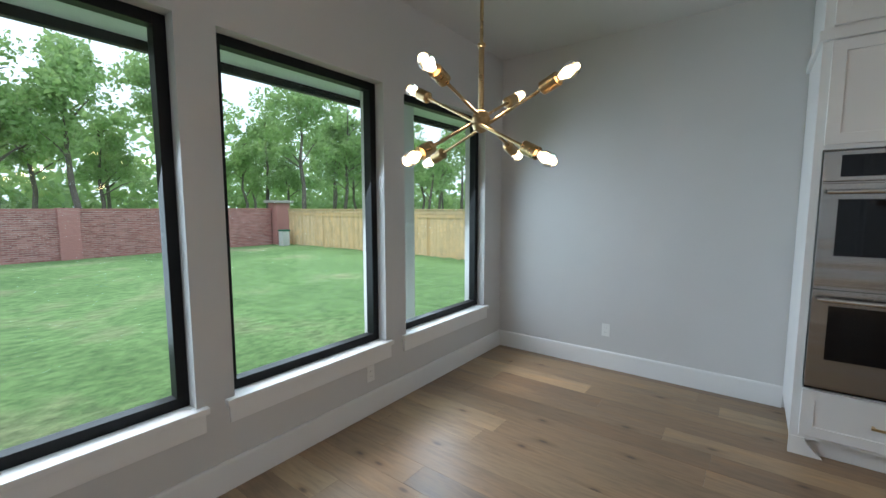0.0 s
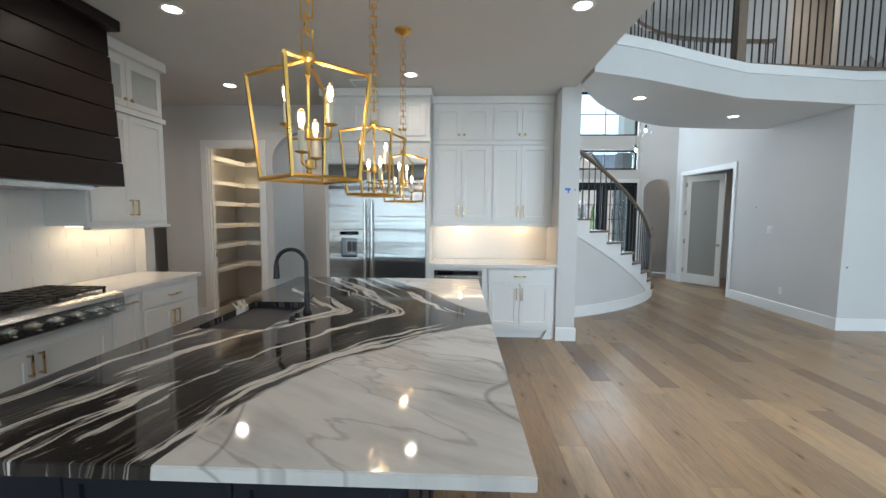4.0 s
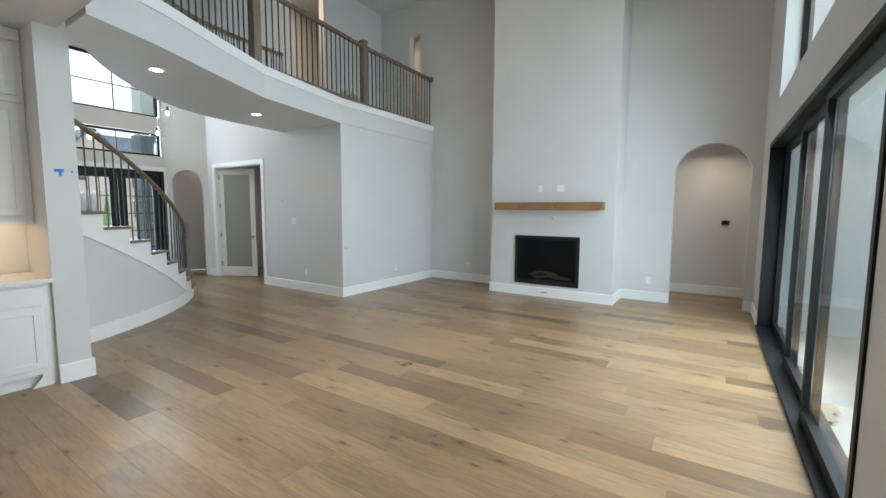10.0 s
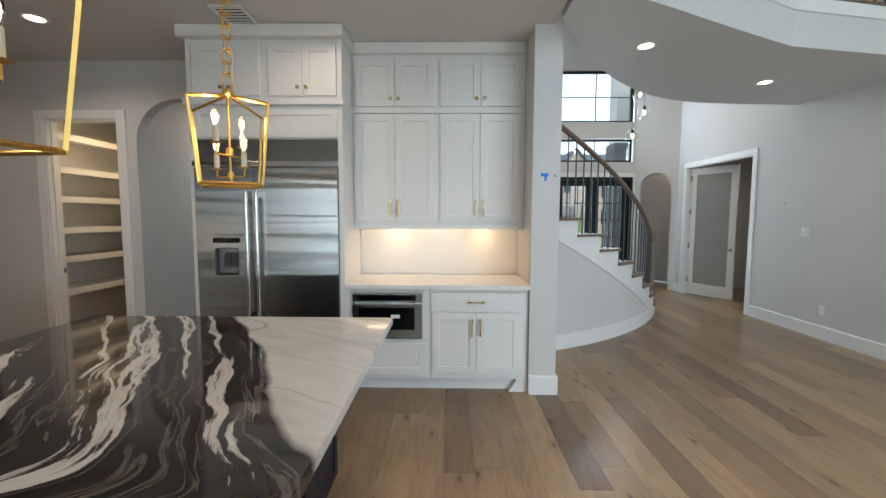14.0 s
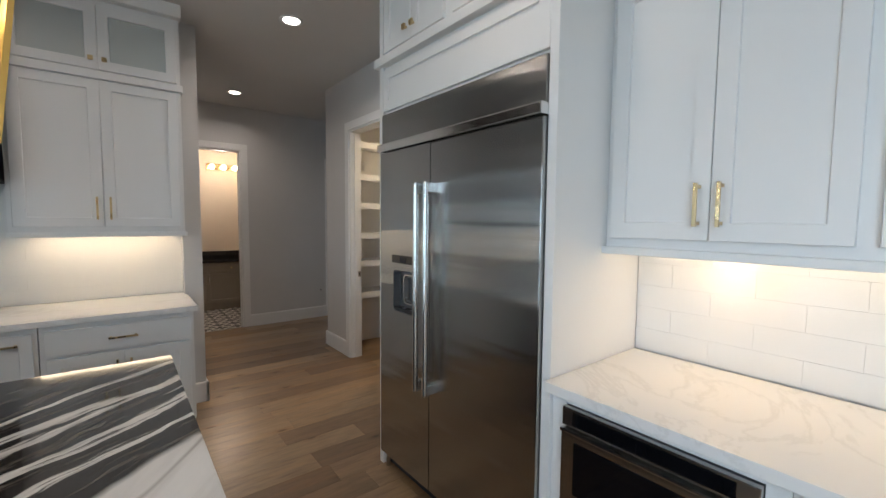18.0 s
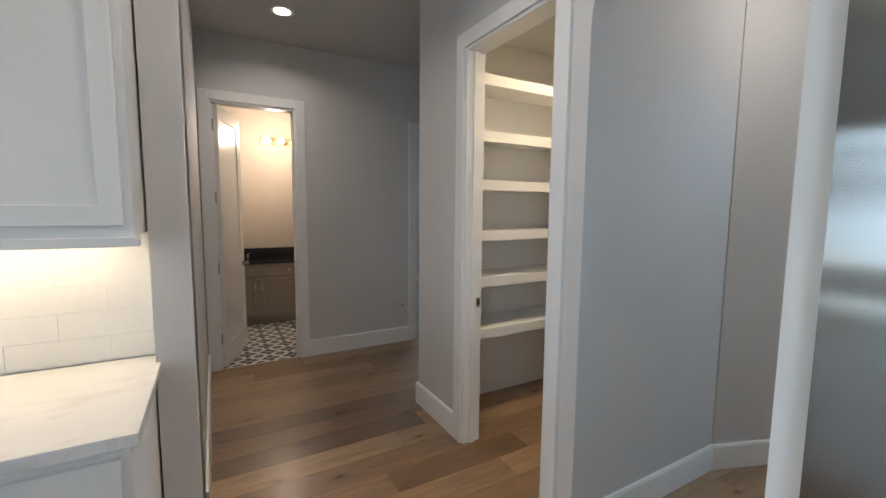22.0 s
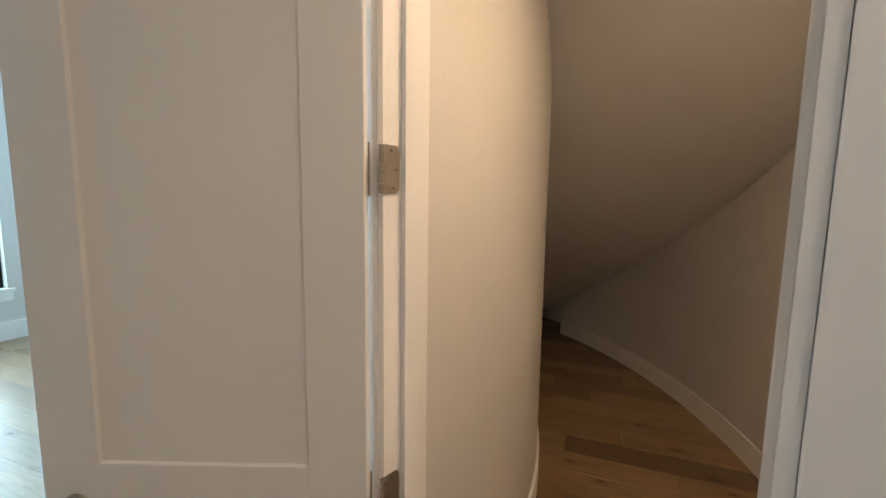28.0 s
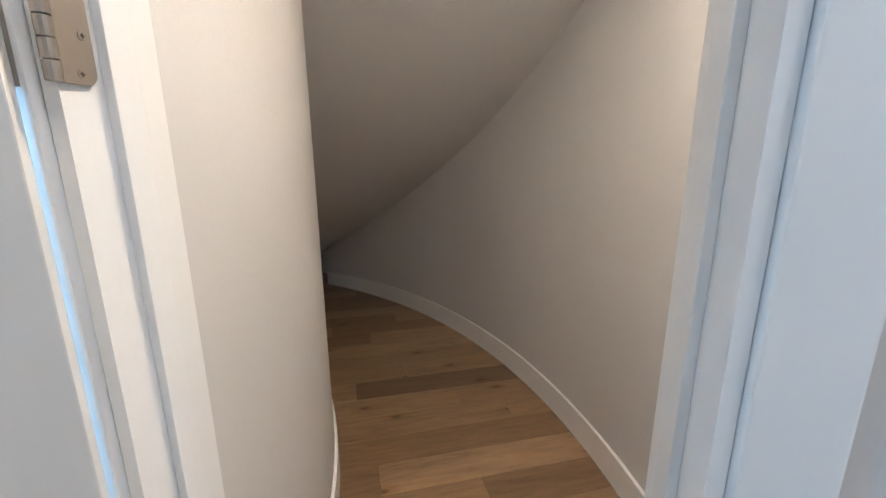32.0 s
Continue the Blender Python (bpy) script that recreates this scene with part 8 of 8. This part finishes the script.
for x, y, z, w, h in ((46.4, -1.7, 0.6, 0.95, 1.75), (47.6, -3.95, 3.8, 0.62, 1.35), (47.6, -4.75, 3.8, 0.62, 1.35), (47.6, -7.1, 1.3, 0.6, 1.35), (48.0, -8.75, 3.6, 0.85, 1.5), (48.0, -9.8, 3.6, 0.85, 1.5),
                      (48.0, -8.85, 0.7, 0.85, 1.6), (48.0, -9.85, 0.7, 0.85, 1.6), (46.8, -12.6, 4.1, 0.6, 1.1), (48.0, -17.5, 3.6, 1.4, 1.4), (48.0, -17.5, 0.7, 1.4, 1.6)):
    house_window(t, x, y, z, w, h)
# two flat dark panels put the porch and entry shade into colour
part("porch", box(47.52, 47.598, -6.3, -4.0, GZ, 2.35), LOGSHADE, t, "flat dark panel standing for the porch shade")
d = part("entry", box(46.72, 46.798, -13.5, -12.2, GZ, 2.7), LOGSHADE, t, "flat dark panel standing for the entry shade")
street_house(56, 2, 18, 4.6, 7.8, "pale grey two-storey house with a slate-blue roof across the street", [(4.0, 9.0, 3.6, 6.4)], SOFFIT,
             [(0, 12, 2.8, 1.4, 1.2), (0, 15, 0.6, 1.4, 1.4), (-1.6, 6.5, 0.8, 1.6, 1.6), (-1.6, 6.5, 3.4, 1.0, 0.9)])
t = thing("portable_toilet", (39.6, -7.3, GZ), "green portable toilet cabin with a pale roof on the building lot", "portable toilet")
part("cabin", box(39.0, 40.2, -7.9, -6.7, GZ, 1.85, 0.05), GREENP, t)
part("roof", box(38.95, 40.25, -7.95, -6.65, 1.85, 2.02, 0.06), SOFFIT, t, "pale domed roof")
part("door", box(38.96, 38.998, -7.65, -6.95, GZ + 0.1, 1.7), GREENP, t)
part("sign", box(38.95, 38.96, -7.5, -7.1, 1.35, 1.6), SOFFIT, t, "pale oval sign")
for k, (x, y, h) in enumerate(((70, 2.5, 11), (60, 20, 9), (47, -26, 7), (74, 7.5, 9.5))):
    leafy_tree(rng3, x, y, h, lv=90)
t = thing("shrub", (19, -5.2, GZ), "young conifer shrub in the front bed", "shrub")
fv, ff = [], []
for k in range(700):
    z = rng3.random() ** 1.3
    r = (1 - z) * 0.45 * math.sqrt(rng3.random())
    an = rng3.uniform(0, math.tau)
    o = Vector((18.6 + r * math.cos(an), -5.3 + r * math.sin(an), GZ + z * 2.2))
    u = Vector((rng3.gauss(0, 1), rng3.gauss(0, 1), rng3.gauss(0, 1))).normalized() * 0.07
    v = u.cross(Vector((0, 0.3, 1))).normalized() * 0.035
    i = len(fv)
    fv += [tuple(o - u), tuple(o - v), tuple(o + u), tuple(o + v)]
    ff.append((i, i + 1, i + 2, i + 3))
me = bpy.data.meshes.new("foliage")
me.from_pydata(fv, [], ff)
link("foliage", me, LEAF, t)
# porch before the front door
t = thing("stone_pillar", (13.0, -4.3, GZ), "grey stone porch pillar before the front door", "pillar")
part("shaft", box(12.7, 13.3, -4.9, -4.2, GZ, 3.4, 0.03), STONEC, t)
part("upper_shaft", box(12.75, 13.25, -4.8, -4.25, 3.4, 6.0, 0.02), SOFFIT, t)
structure("pavement_porch", box(11.15, 14.0, -6.0, -1.7, GZ, -0.04), CONCRETE, "concrete porch floor")
# neighbour seen from the bedroom
t = thing("house", (14, 30, GZ), "white neighbour's house behind a timber fence", "house")
part("wall", box(8, 24, 26, 34, GZ, 3.2), SOFFIT, t)
bm = bmesh.new()
gable(bm, 8, 24, 26, 34, 3.2, 6.0, False)
part("roof", bm, ROOF, t)
t = thing("timber_fence", (12, 14.5, GZ), "cedar board fence beside the bedroom", "fence")
for k in range(80):
    o = new("fence_board", board)
    o.location = (-6 + k * 0.142, 0, 0)
    o.parent = t

# ---- floor boards, running from the windows to the front of the house ----
sheet = bmesh.new()
prism(sheet, [(-2.3, -1.1), (0.0, -1.1), (0.0, -8.7), (11.0, -8.7), (11.0, -1.6), (13.45, -1.6), (13.45, 4.7), (9.0, 4.7), (9.0, 6.2), (4.55, 6.2), (4.55, 4.0), (-2.3, 4.0)], -0.12, -0.006)
bmesh.ops.triangulate(sheet, faces=[f for f in sheet.faces if len(f.verts) > 4])
floor_sheet = structure("floor", sheet, RUBBER, "wide oak plank floor with a greige matt finish")


def row_span(y):
    """Where a row of boards begins and ends within the walls."""
    lo = 4.56 if y > 3.95 else (-2.28 if y > -1.1 else -0.02)
    hi = 9.0 if y > 4.6 else (13.44 if y > -1.6 else 10.98)
    return lo, hi


PW = 0.19
BOARD_LEN = [0.9, 1.3, 1.7, 2.1]
board_mesh = []
for bl in BOARD_LEN:
    bm = bmesh.new()
    x1, y1, c = bl - 0.0005, PW - 0.0005, 0.0008
    top = [bm.verts.new(p) for p in ((c, c, 0), (x1 - c, c, 0), (x1 - c, y1 - c, 0), (c, y1 - c, 0))]
    low = [bm.verts.new(p) for p in ((0.0, 0.0, -c), (x1, 0.0, -c), (x1, y1, -c), (0.0, y1, -c))]
    bot = [bm.verts.new(p) for p in ((0.0, 0.0, -0.0055), (x1, 0.0, -0.0055), (x1, y1, -0.0055), (0.0, y1, -0.0055))]
    bm.faces.new(top)
    for A, B in ((low, top), (bot, low)):
        for i in range(4):
            bm.faces.new((A[i], A[(i + 1) % 4], B[(i + 1) % 4], B[i]))
    me = mesh_from(bm, "floor_board")
    me.materials.append(OAK)
    board_mesh.append(me)
rng = random.Random(7)
far_v, far_f = [], []
near_boards = 0
for row in range(79):
    y = -8.7 + row * PW
    lo_x, hi_x = row_span(y)
    x = lo_x - rng.random() * 1.6
    while x < hi_x:
        k = rng.choice((0, 1, 1, 2, 2, 3))
        bl = BOARD_LEN[k]
        near = (-2.3 < x + bl / 2 < 5.7 and -3.3 < y < 3.9) or (6.3 < x + bl / 2 < 7.9 and -0.9 < y < 3.1)
        if near and near_boards < 300 and x > lo_x and x + bl < hi_x:
            ob = new("floor_board", board_mesh[k])
            ob.location = (x, y, 0)
            ob.parent = floor_sheet
            near_boards += 1
        else:
            full = x
            x, x1 = max(x, lo_x), min(x + bl - 0.0005, hi_x)
            i, y1 = len(far_v), y + PW - 0.0005
            c = 0.0008
            far_v += [(x, y, -c), (x1, y, -c), (x1, y1, -c), (x, y1, -c), (x + c, y + c, 0), (x1 - c, y + c, 0), (x1 - c, y1 - c, 0), (x + c, y1 - c, 0)]
            far_f += [(i + 4, i + 5, i + 6, i + 7)] + [(i + j, i + (j + 1) % 4, i + 4 + (j + 1) % 4, i + 4 + j) for j in range(4)]
            x = full
        x += bl
me = bpy.data.meshes.new("floor_boards_far")
me.from_pydata(far_v, [], far_f)
me.materials.append(OAKJ)
far = new("floor_boards_far", me)
far.parent = floor_sheet
tagged(far, kind="stuff")
